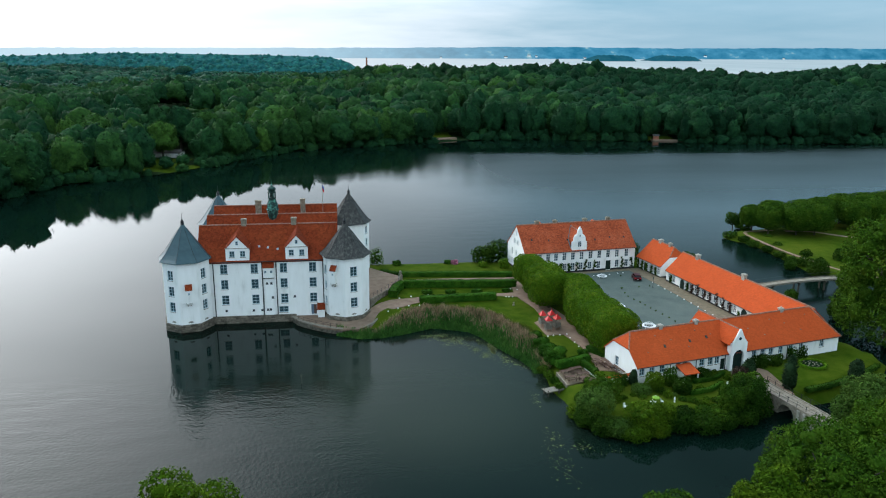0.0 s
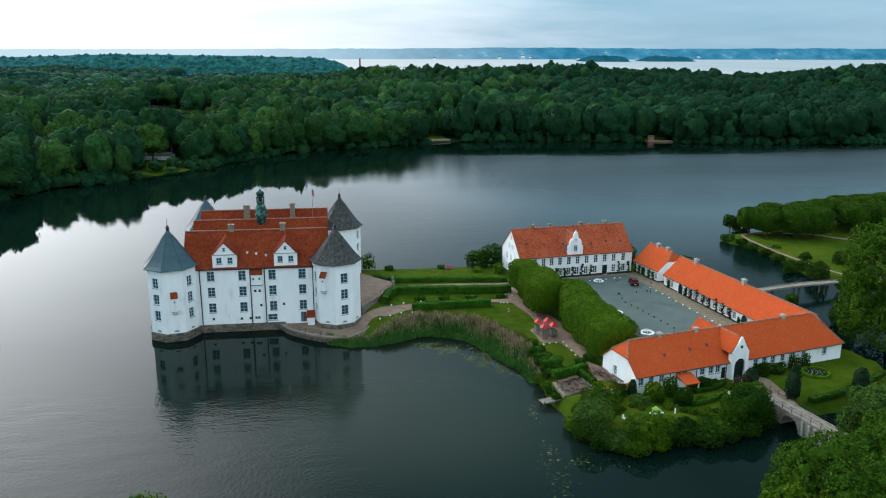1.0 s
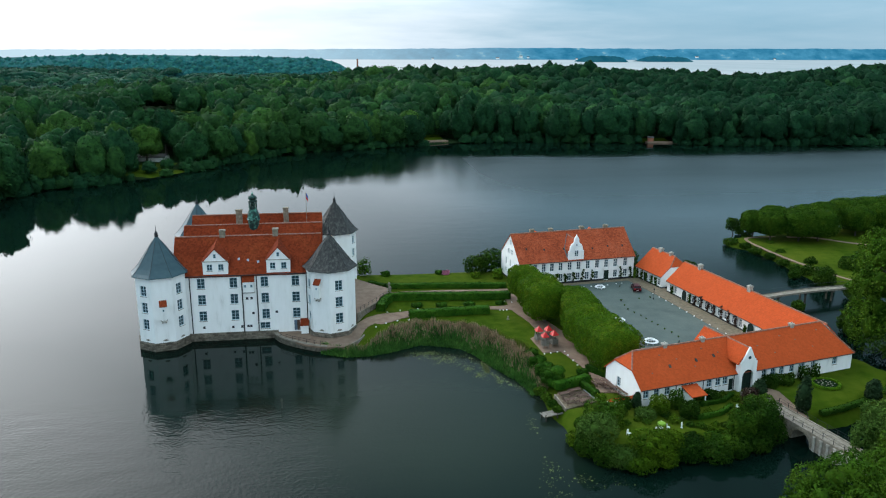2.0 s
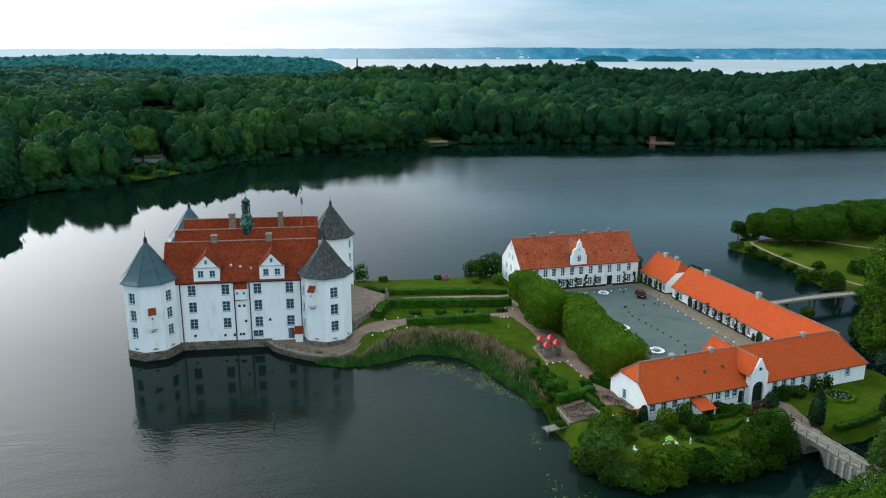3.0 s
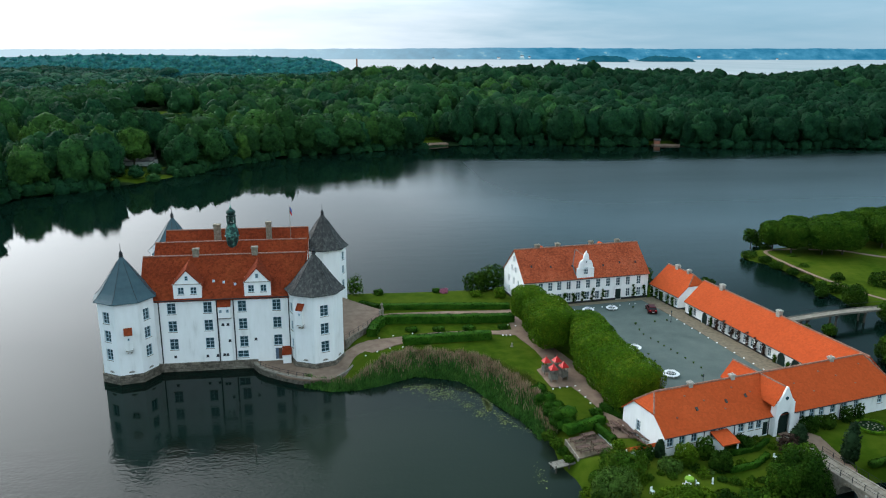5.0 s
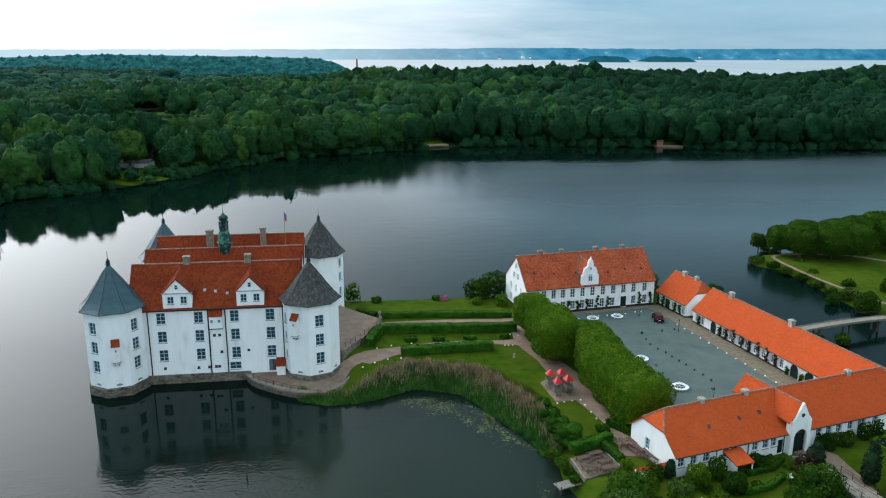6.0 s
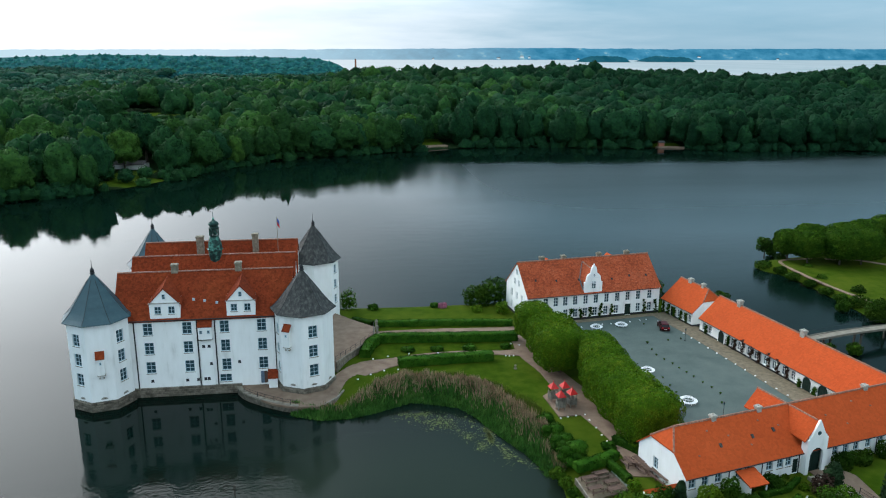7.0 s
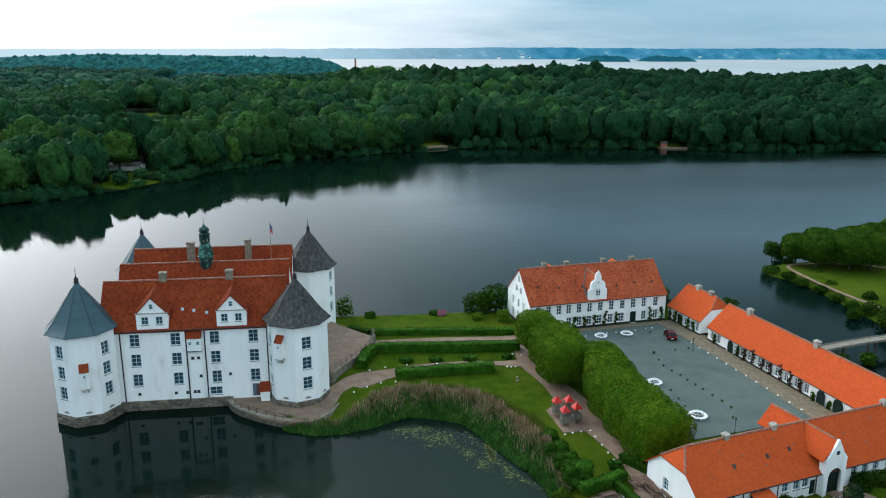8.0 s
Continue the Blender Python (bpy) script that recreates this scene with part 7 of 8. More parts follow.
        np_mesh("crown", v, f, M_WOOD_NEAR[tone], t)
        if h < 8:
            continue
        tr = new("trunk", trunk_mesh(rng, z0 + (h - z0) * 0.4, h * 0.026, 4, r * 0.6))
        tr.parent = t


build_woods()


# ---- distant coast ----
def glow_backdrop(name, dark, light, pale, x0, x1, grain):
    """Hazy distance that glows by itself: haze painted into a mottled tone that pales towards the bright side of the
    sky.
    """
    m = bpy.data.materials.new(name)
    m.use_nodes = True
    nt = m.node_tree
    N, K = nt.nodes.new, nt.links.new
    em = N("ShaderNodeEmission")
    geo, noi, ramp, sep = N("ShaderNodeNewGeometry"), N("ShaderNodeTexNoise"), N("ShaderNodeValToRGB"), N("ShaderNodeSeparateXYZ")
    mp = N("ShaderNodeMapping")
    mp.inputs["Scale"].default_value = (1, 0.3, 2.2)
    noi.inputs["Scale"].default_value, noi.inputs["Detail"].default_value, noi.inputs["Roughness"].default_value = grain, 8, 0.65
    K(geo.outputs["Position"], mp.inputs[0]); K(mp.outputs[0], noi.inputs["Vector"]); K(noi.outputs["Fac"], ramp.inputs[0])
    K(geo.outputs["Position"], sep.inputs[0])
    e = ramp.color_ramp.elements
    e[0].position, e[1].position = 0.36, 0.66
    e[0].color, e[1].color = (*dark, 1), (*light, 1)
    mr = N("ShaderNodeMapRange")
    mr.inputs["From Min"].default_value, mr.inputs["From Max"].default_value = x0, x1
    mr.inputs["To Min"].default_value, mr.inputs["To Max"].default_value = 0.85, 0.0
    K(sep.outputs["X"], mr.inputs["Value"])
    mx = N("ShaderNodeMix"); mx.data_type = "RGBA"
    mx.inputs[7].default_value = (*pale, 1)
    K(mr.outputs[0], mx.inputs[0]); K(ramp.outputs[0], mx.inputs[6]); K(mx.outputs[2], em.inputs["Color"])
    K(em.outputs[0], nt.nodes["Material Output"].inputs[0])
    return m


def coast(name, keys, y, mat, label, seed, rough, step):
    """A wooded ridge across the view: heights between (x, z) keys, with a ragged line of treetops."""
    rng = np.random.default_rng(seed)
    kx, kz = [k[0] for k in keys], [k[1] for k in keys]
    xs = np.arange(kx[0], kx[-1] + 1, step)
    zs = np.interp(xs, kx, kz)
    zs = np.maximum(zs + rng.uniform(-1, 1, len(xs)) * rough + rough * np.sin(xs / step * 0.37) * 0.6, 0.2) * (zs > 0.5)
    n = len(xs)
    v = np.stack([np.stack([xs, np.full(n, y + o), zs * f - (f == 0)], 1) for o, f in ((-60, 0), (-25, 0.6), (0, 1.0), (120, 0))], 1).reshape(-1, 3)
    i = np.arange(n - 1)[:, None] * 4
    f = np.concatenate([i + (j, j + 4, j + 5, j + 1) for j in range(3)])
    return tagged(np_mesh(name, v, f, mat), label, "coast", kind="structure")


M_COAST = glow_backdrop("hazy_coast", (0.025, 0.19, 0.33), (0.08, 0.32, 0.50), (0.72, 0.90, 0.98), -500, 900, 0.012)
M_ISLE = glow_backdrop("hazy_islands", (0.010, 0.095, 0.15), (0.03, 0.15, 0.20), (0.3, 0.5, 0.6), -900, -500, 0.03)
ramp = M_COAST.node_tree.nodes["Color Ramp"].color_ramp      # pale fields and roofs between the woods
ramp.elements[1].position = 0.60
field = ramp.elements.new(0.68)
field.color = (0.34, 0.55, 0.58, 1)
# glowing sheet laid over the sound, haze and sky sheen painted into its colour
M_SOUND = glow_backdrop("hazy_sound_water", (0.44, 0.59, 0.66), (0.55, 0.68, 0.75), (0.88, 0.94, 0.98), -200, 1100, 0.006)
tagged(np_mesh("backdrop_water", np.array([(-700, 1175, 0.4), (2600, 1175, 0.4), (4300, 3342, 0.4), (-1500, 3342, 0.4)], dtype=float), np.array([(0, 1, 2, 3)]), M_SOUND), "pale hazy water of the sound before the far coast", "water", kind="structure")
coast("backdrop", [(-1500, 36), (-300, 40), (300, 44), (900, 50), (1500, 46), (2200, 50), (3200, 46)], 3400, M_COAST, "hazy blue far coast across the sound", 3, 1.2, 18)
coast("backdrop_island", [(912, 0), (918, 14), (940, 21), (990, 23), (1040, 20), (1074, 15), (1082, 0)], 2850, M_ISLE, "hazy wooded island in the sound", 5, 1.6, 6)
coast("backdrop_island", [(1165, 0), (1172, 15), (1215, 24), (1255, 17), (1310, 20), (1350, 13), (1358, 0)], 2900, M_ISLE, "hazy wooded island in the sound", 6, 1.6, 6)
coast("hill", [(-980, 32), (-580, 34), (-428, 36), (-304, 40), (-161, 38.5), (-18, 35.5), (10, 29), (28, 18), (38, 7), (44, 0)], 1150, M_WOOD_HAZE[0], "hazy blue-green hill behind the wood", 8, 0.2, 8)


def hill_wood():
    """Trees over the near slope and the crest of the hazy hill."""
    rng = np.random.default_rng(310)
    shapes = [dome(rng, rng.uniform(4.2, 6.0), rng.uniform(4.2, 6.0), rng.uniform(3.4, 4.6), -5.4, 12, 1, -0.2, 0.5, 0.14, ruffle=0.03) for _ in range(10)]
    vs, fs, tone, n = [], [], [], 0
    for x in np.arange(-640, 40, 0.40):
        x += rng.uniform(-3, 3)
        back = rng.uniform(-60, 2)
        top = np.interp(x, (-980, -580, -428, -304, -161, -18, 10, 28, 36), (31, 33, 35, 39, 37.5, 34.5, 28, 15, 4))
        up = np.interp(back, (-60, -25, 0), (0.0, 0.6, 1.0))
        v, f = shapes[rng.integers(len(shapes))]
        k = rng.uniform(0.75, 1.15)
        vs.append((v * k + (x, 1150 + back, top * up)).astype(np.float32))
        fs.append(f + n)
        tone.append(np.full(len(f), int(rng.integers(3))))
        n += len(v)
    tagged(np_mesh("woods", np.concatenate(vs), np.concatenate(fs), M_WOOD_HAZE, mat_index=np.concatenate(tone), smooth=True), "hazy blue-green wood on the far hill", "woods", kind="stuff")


hill_wood()


# ---- reeds and floating weed ----
def build_reeds():
    rng = np.random.default_rng(400)
    n = 260000
    p = np.stack([rng.uniform(-5, 31, n), rng.uniform(108, 144, n)], 1)
    d = poly_distance(p[:, 0], p[:, 1], ISLAND)
    depth = 1.3 + 1.9 * smooth01((p[:, 0] - 3) / 8) * smooth01((p[:, 1] - 116) / 8)
    ok = (d > -1.4) & (d < depth) & (p[:, 0] > -4.5) & ~((p[:, 0] < 4) & (d > 1.0)) & ~((p[:, 1] < 113) & (p[:, 0] < 30)) & (p[:, 1] < 143)
    p, d, depth = p[ok], d[ok], depth[ok]
    g = ground_height(p[:, 0], p[:, 1])
    patch = np.sin(p[:, 0] * 0.55 + 1.2) * np.sin(p[:, 1] * 0.43) * 0.2
    back = d / depth + patch + rng.normal(0, 0.22, len(d))
    dry = (back > 0.56) & (rng.uniform(0, 1, len(d)) < 0.62) & (p[:, 0] > -1 + 7 * rng.uniform(0, 1, len(d)))
    tuft = 0.5 + 0.5 * np.sin(p[:, 0] * 4.1 + 1.3 * np.sin(p[:, 1] * 1.1)) * np.sin(p[:, 1] * 3.7 + 1.2 * np.sin(p[:, 0] * 1.3))
    rim = smooth01((0.3 - back) / 0.4)
    rise = (1 - 0.55 * rim * (1 - tuft)) * (0.85 + 0.25 * smooth01(back))
    for name, mask, mat, lab, hh, keep in (("reeds", ~dry, M_REED, "dense green reeds and sedge tufts along the shore", 1.35, 56000), ("dry_reeds", dry, M_REED_DRY, "tan feathery reed heads along the bay", 1.75, 21000)):
        q, z, up = p[mask][:keep], np.maximum(g[mask][:keep], -0.3), rise[mask][:keep]
        k = len(q)
        clump = 0.82 + 0.22 * np.sin(q[:, 0] * 1.9) * np.sin(q[:, 1] * 1.7) + rng.uniform(-0.2, 0.2, k)
        h = hh * clump * up
        a = rng.uniform(0, 6.28, k)
        w = 0.04 if name == "reeds" else 0.028
        lean = rng.normal(0, 0.2, (k, 2))
        base = np.stack([q[:, 0], q[:, 1], z - 0.05], 1)
        side = np.stack([np.cos(a) * w, np.sin(a) * w, np.zeros(k)], 1)
        midp = base + np.stack([lean[:, 0] * 0.4, lean[:, 1] * 0.4, h * 0.6], 1)
        tip = base + np.stack([lean[:, 0], lean[:, 1], h], 1)
        v = np.stack([base - side, base + side, midp + side * 1.5, tip, midp - side * 1.5], 1).reshape(-1, 3)
        i0 = np.arange(k)[:, None] * 5
        f = np.concatenate([i0 + (0, 1, 2), i0 + (0, 2, 4), i0 + (4, 2, 3)])
        ob = np_mesh(name, v, f, mat)
        tagged(ob, lab, "reeds", kind="stuff")
    # long grass between reeds and lawn
    n = 60000
    p = np.stack([rng.uniform(8, 34, n), rng.uniform(112, 146, n)], 1)
    d = poly_distance(p[:, 0], p[:, 1], ISLAND)
    band = 2.2 + 2.6 * smooth01((p[:, 0] - 8) / 8) + 0.8 * np.sin(p[:, 0] * 0.7) * np.sin(p[:, 1] * 0.5)
    p = p[(d > 2.2) & (d < band + 2.2 * rng.beta(1, 2, n)) & (p[:, 0] < 31)][:22000]
    k = len(p)
    base = np.stack([p[:, 0], p[:, 1], ground_height(p[:, 0], p[:, 1]) - 0.03], 1)
    a = rng.uniform(0, 6.28, k)
    side = np.stack([np.cos(a), np.sin(a), np.zeros(k)], 1) * 0.035
    tip = base + np.stack([rng.normal(0, 0.14, k), rng.normal(0, 0.14, k), rng.uniform(0.25, 0.7, k)], 1)
    v = np.stack([base - side, base + side, tip], 1).reshape(-1, 3)
    tagged(np_mesh("long_grass", v, np.arange(3 * k).reshape(-1, 3), M_GRASS_BLADE), "long yellow-green grass between reeds and lawn", "grass", kind="stuff")
    # weed pads
    n = 260
    t = rng.beta(1.1, 1.9, n)
    cx = np.interp(t, [0, 0.12, 0.3, 0.5, 0.7, 0.85, 1], [9.8, 12.5, 15.2, 18.2, 20.0, 22.4, 24.6])
    cy = np.interp(t, [0, 0.12, 0.3, 0.5, 0.7, 0.85, 1], [131.2, 131.8, 130.2, 127.2, 122.8, 118.6, 115.0])
    s = 0.5 + 0.5 * np.sin(t * 8)
    px, py = cx + rng.normal(0, 0.35 + 0.6 * s, n), cy + rng.normal(0, 0.35 + 0.6 * s, n)
    edge_n = 240
    ring = np.array([(19.8, 130.6), (21.2, 126.6), (22.8, 122.6), (24.6, 118.8), (26.2, 115.4)])
    u = rng.uniform(0, 4, edge_n)
    ex, ey = np.interp(u, range(5), ring[:, 0]) + rng.normal(0, 0.35, edge_n), np.interp(u, range(5), ring[:, 1]) + rng.normal(0, 0.35, edge_n)
    px, py = np.concatenate([px, ex]), np.concatenate([py, ey])
    zones = []      # mats of small weed: middle, spread and count
    for fx, fy, sx, sy, m in ((13.4, 132.0, 1.5, 0.35, 260), (16.4, 129.0, 1.5, 1.2, 460), (22.4, 124.6, 0.30, 1.3, 620), (20.9, 121.6, 0.5, 0.8, 160), (23.6, 119.4, 0.35, 1.2, 160), (19.6, 124.6, 0.7, 0.7, 120), (25.1, 104.0, 0.35, 1.6, 60), (24.6, 92.0, 0.5, 1.4, 60), (23.8, 85.0, 0.9, 2.8, 120), (27.6, 89.0, 0.7, 0.9, 50), (31.5, 87.6, 1.6, 0.7, 20)):
        zones.append(np.stack([fx + rng.normal(0, sx, m), fy + rng.normal(0, sy, m)], 1))
    zones = np.concatenate(zones)
    px, py = np.concatenate([px, zones[:, 0]]), np.concatenate([py, zones[:, 1]])
    sel = poly_distance(px, py, ISLAND) < -0.4
    px, py = px[sel], py[sel]
    k = len(px)
    r = rng.uniform(0.04, 0.09, k) * rng.choice((0.8, 1.0, 2.2), k, p=(0.55, 0.35, 0.10))
    ang = np.linspace(0, 2 * np.pi, 7)[:-1]
    wob = rng.uniform(0.6, 1.2, (k, 6))
    v = np.stack([px[:, None] + r[:, None] * wob * np.cos(ang), py[:, None] + r[:, None] * wob * np.sin(ang), np.full((k, 6), 0.012)], -1).reshape(-1, 3)
    i0 = np.arange(k)[:, None] * 6
    f = np.concatenate([i0 + (0, 1, 2), i0 + (0, 2, 3), i0 + (0, 3, 4), i0 + (0, 4, 5)])
    tagged(np_mesh("floating_weed", v, f, M_ALGAE), "yellow-green weed floating on the still water", "water weed", kind="stuff")


build_reeds()


# ---- walls, bridges and small things ----
def upright_wall(name, pts, width, z0, z1, mat, label, category="wall", parent=None):
    """A wall of rectangular section along a line on the plan."""
    P = [Vector((x, y, 0)) for x, y in pts]
    bm = bmesh.new()
    rows = []
    for i, q in enumerate(P):
        d = (P[min(i + 1, len(P) - 1)] - P[max(i - 1, 0)]).normalized()
        n = Vector((-d.y, d.x, 0)) * width / 2
        rows.append([bm.verts.new((*(q + n).xy, z0)), bm.verts.new((*(q + n).xy, z1)), bm.verts.new((*(q - n).xy, z1)), bm.verts.new((*(q - n).xy, z0))])
    for a, b in zip(rows, rows[1:]):
        for k in range(4):
            bm.faces.new((a[k], a[(k + 1) % 4], b[(k + 1) % 4], b[k]))
    bm.faces.new(rows[0]); bm.faces.new(rows[-1][::-1])
    ob = mesh_obj(name, bm, mat, parent)
    return tagged(ob, label, category) if parent is None else ob


def railing(name, pts, z, height, label, step=1.6):
    """Iron railing: posts and two rails, each a part."""
    r = thing(name, pose(pts[0][0], pts[0][1], z), label, "railing")
    o = Vector((pts[0][0], pts[0][1], 0))
    P = [Vector((x, y, 0)) - o for x, y in pts]
    post = None
    for a, b in zip(P, P[1:]):
        n = max(1, round((b - a).length / step))
        for i in range(n):
            if post is None:
                bm = bmesh.new()
                lathe(bm, [(0.035, 0), (0.035, height), (0.02, height + 0.05)], 6)
                q = part("post", bm, M_IRON, r)
                post = q.data
            else:
                q = new("post", post)
                q.parent = r
            q.location = a + (b - a) * i / n
    for h in (height * 0.5, height):
        bm = bmesh.new()
        tube(bm, [(p.x, p.y, h) for p in P], 0.022, 5)
        part("rail", bm, M_IRON, r)
    return r


SHORE_WALL = [(-12.9, 143.3), (-12.6, 142.2), (-11.8, 140.7), (-10.8, 139.5), (-8.5, 137.6), (-5.8, 135.8), (-3.6, 134.8)]
upright_wall("quay_wall", SHORE_WALL, 0.55, -1.2, 0.92, M_STONE, "curved granite quay wall at the castle terrace")
upright_wall("quay_coping", SHORE_WALL, 0.66, 0.92, 1.12, M_CONCRETE, "grey stone coping on the quay wall", "coping")
railing("railing", SHORE_WALL[2:], 1.12, 0.75, "thin dark iron railing on the quay")
RAMP = [(1.9, 145.9), (3.5, 148.4), (5.2, 151.0), (6.8, 153.8), (8.35, 156.5), (8.65, 161)]
upright_wall("forecourt_wall", RAMP, 0.5, 0.6, 3.02, M_STONE, "dark stone retaining wall of the forecourt")
railing("railing", RAMP, 3.04, 0.8, "thin iron railing above the retaining wall")
upright_wall("path_kerb", [(0.2, 134.1), (2.0, 136.2), (3.0, 138.6)], 0.22, 0.4, 1.5, M_CONCRETE, "pale low kerb wall by the path", "kerb")
for gx, gy in ((9.2, 162.3), (9.2, 159.4)):
    bm = bmesh.new()
    box(bm, -0.2, 0.2, -0.2, 0.2, 0, 1.5)
    box(bm, -0.26, 0.26, -0.26, 0.26, 1.5, 1.62)
    lathe(bm, [(0.12, 1.62), (0.2, 1.78), (0.05, 1.95)], 8)
    g = mesh_obj("gate_pillar", bm, M_CONCRETE)
    g.matrix_world = pose(gx, gy, GZ)
    tagged(g, "pale stone gate pillar at the hedge end", "pillar", "hedge gate pillars")


def stone_bridge():
    b = thing("stone_bridge", pose(59.4, 106.0, 0, 0, 0, -77.5), "pale stone bridge with one arch over the moat", "bridge")
    L, W, a0, a1 = 26.0, 2.7, 10.2, 13.4
    low = lambda x: (0.2 + math.sqrt(max(0.0, 1.6 ** 2 - (x - 11.8) ** 2)) if a0 < x < a1 else -1.2)
    xs = [0, 4, 8, 10.19, 10.21, 10.5, 11, 11.4, 11.8, 12.2, 12.6, 13.1, 13.39, 13.41, 16, 19, 22, L]
    bm = bmesh.new()
    strip_plate(bm, xs, low, lambda x: 2.2, -W, 0.0)
    part("body", bm, M_CONCRETE, b, "weathered masonry")
    bm = bmesh.new()
    box(bm, 0, L, -W + 0.25, -0.25, 2.2, 2.26)
    part("roadway", bm, M_CONCRETE, b, "worn grey roadway slabs")
    for y in (-W, -0.25):
        bm = bmesh.new()
        box(bm, 0, L, y, y + 0.25, 2.2, 2.38)
        part("kerb", bm, M_CONCRETE, b, "low stone kerb")
        for i in range(13):
            bm = bmesh.new()
            x = 5.0 + i * 1.7
            box(bm, x - 0.03, x + 0.03, y + 0.09, y + 0.15, 2.38, 3.2)
            part("post", bm, M_IRON, b)
        bm = bmesh.new()
        for z in (2.8, 3.17):
            tube(bm, [(5.0, y + 0.12, z), (L, y + 0.12, z)], 0.02, 5)
        part("rail", bm, M_IRON, b, "thin dark iron rail")
    for i in range(9):
        bm = bmesh.new()
        x = 13.9 + i * 1.1
        box(bm, x, x + 0.34, -W - 0.14, -W, -1.0, 1.95)
        box(bm, x - 0.04, x + 0.38, -W - 0.18, -W, 1.95, 2.1)
        part("pilaster", bm, M_CHIMNEY_PALE, b, "pale weathered stone buttress")
    for i in range(13):
        a0, a1 = math.pi * i / 13, math.pi * (i + 1) / 13
        bm = bmesh.new()
        v = [bm.verts.new((11.8 + r * math.cos(a), y, 0.2 + r * math.sin(a))) for y in (-W - 0.05, -W + 0.02) for r, a in ((1.6, a0 + 0.02), (1.95, a0 + 0.02), (1.95, a1 - 0.02), (1.6, a1 - 0.02))]
        for f in ((0, 1, 2, 3), (7, 6, 5, 4), (0, 4, 5, 1), (1, 5, 6, 2), (2, 6, 7, 3), (3, 7, 4, 0)):
            bm.faces.new([v[k] for k in f])
        part("arch_stone", bm, M_CHIMNEY, b)


stone_bridge()
sheet("gate_drive", [(58.0, 107.0), (61.6, 107.9), (63.0, 105.4), (62.4, 97), (59.2, 96.6), (58.4, 103)], GZ + 0.05, M_PATH, "grit drive from the bridge to the gate", "path")


def park_bridge():
    a, c = Vector((79.5, 146.2, 0)), Vector((107.5, 151.6, 0))
    ang = math.degrees(math.atan2(c.y - a.y, c.x - a.x))
    b = thing("footbridge", pose(a.x, a.y, 0, 0, 0, ang), "slender pale concrete footbridge on dark posts", "bridge")
    L = (c - a).length
    z = lambda x: 2.2 + 0.4 * math.sin(math.pi * x / L)
    xs = np.linspace(0, L, 15)
    for y0, y1, lo, hi, nm in ((-0.9, 0.9, -0.22, 0.0, "deck"), (-1.0, -0.9, -0.22, 0.16, "kerb"), (0.9, 1.0, -0.22, 0.16, "kerb")):
        bm = bmesh.new()
        strip_plate(bm, xs, lambda x: z(x) + lo, lambda x: z(x) + hi, y0, y1)
        part(nm, bm, M_CONCRETE, b)
    for x in (8.0, 15.0, 22.0):
        for y in (-0.7, 0.7):
            bm = bmesh.new()
            box(bm, x - 0.14, x + 0.14, y - 0.14, y + 0.14, -1.5, z(x) - 0.3)
            part("post", bm, M_BARK, b, "dark wooden post")
        bm = bmesh.new()
        box(bm, x - 0.15, x + 0.15, -1.2, 1.2, z(x) - 0.55, z(x) - 0.32)
        part("crossbeam", bm, M_BARK, b)
    for y in (-0.98, 0.98):
        bm = bmesh.new()
        tube(bm, [(x, y, z(x) + 1.0) for x in xs], 0.03, 5)
        part("rail", bm, M_IRON, b)


park_bridge()


def jetty():
    j = thing("jetty", pose(26.7, 105.0, 0, 0, 0, 16.0), "short weathered wooden jetty on posts", "jetty")
    for i in range(22):
        bm = bmesh.new()
        box(bm, 0, 0.18, -0.75, 0.75, 0.78, 0.84)
        p = part("plank", bm, M_WOOD, j)
        p.location.x = i * 0.2
    for x in (0.3, 2.2):
        for y in (-0.6, 0.6):
            bm = bmesh.new()
            lathe(bm, [(0.1, -1.5), (0.1, 0.98), (0.06, 1.02)], 8)
            p = part("post", bm, M_BARK, j)
            p.location = (x, y, 0)
    bm = bmesh.new()
    box(bm, 0, 4.4, -0.6, -0.48, 0.62, 0.78)
    part("beam", bm, M_WOOD, j)


jetty()
TER = [(29.9, 109.9), (30.2, 105.0), (35.4, 106.9), (34.6, 111.3)]
TZ = 1.5      # the terrace lies below the garden
sheet("seating_terrace", TER, TZ, M_PAVING, "brown paved seating terrace", "terrace", 0.9)
upright_wall("terrace_kerb", [TER[0], TER[1]], 0.16, 0.7, TZ + 0.12, M_CONCRETE, "low pale kerb of the seating terrace", "kerb")
upright_wall("terrace_kerb", [(34.75, 110.9), (35.5, 107.2)], 0.16, 1.2, 2.1, M_WHITE, "low white kerb wall of the seating terrace", "kerb")


def picnic_table():
    t = thing("picnic_table", pose(0, 0, 0), "dark brown wooden picnic table with benches", "table", "terrace tables")
    for i in range(4):
        bm = bmesh.new()
        box(bm, -0.9, 0.9, -0.36 + 0.185 * i, -0.2 + 0.185 * i, 0.72, 0.76)
        part("tabletop_board", bm, M_TABLE, t)
    for y in (-0.75, 0.55):
        bm = bmesh.new()
        box(bm, -0.9, 0.9, y, y + 0.25, 0.42, 0.46)
        part("bench", bm, M_TABLE, t)
    for x in (-0.7, 0.66):
        bm = bmesh.new()
        box(bm, x, x + 0.06, -0.7, 0.75, 0.34, 0.42)
        part("crossbar", bm, M_TABLE, t)
        for y in (-0.55, 0.5):
            bm = bmesh.new()
            box(bm, x, x + 0.06, y, y + 0.08, 0, 0.72)
            part("leg", bm, M_TABLE, t)
    return t


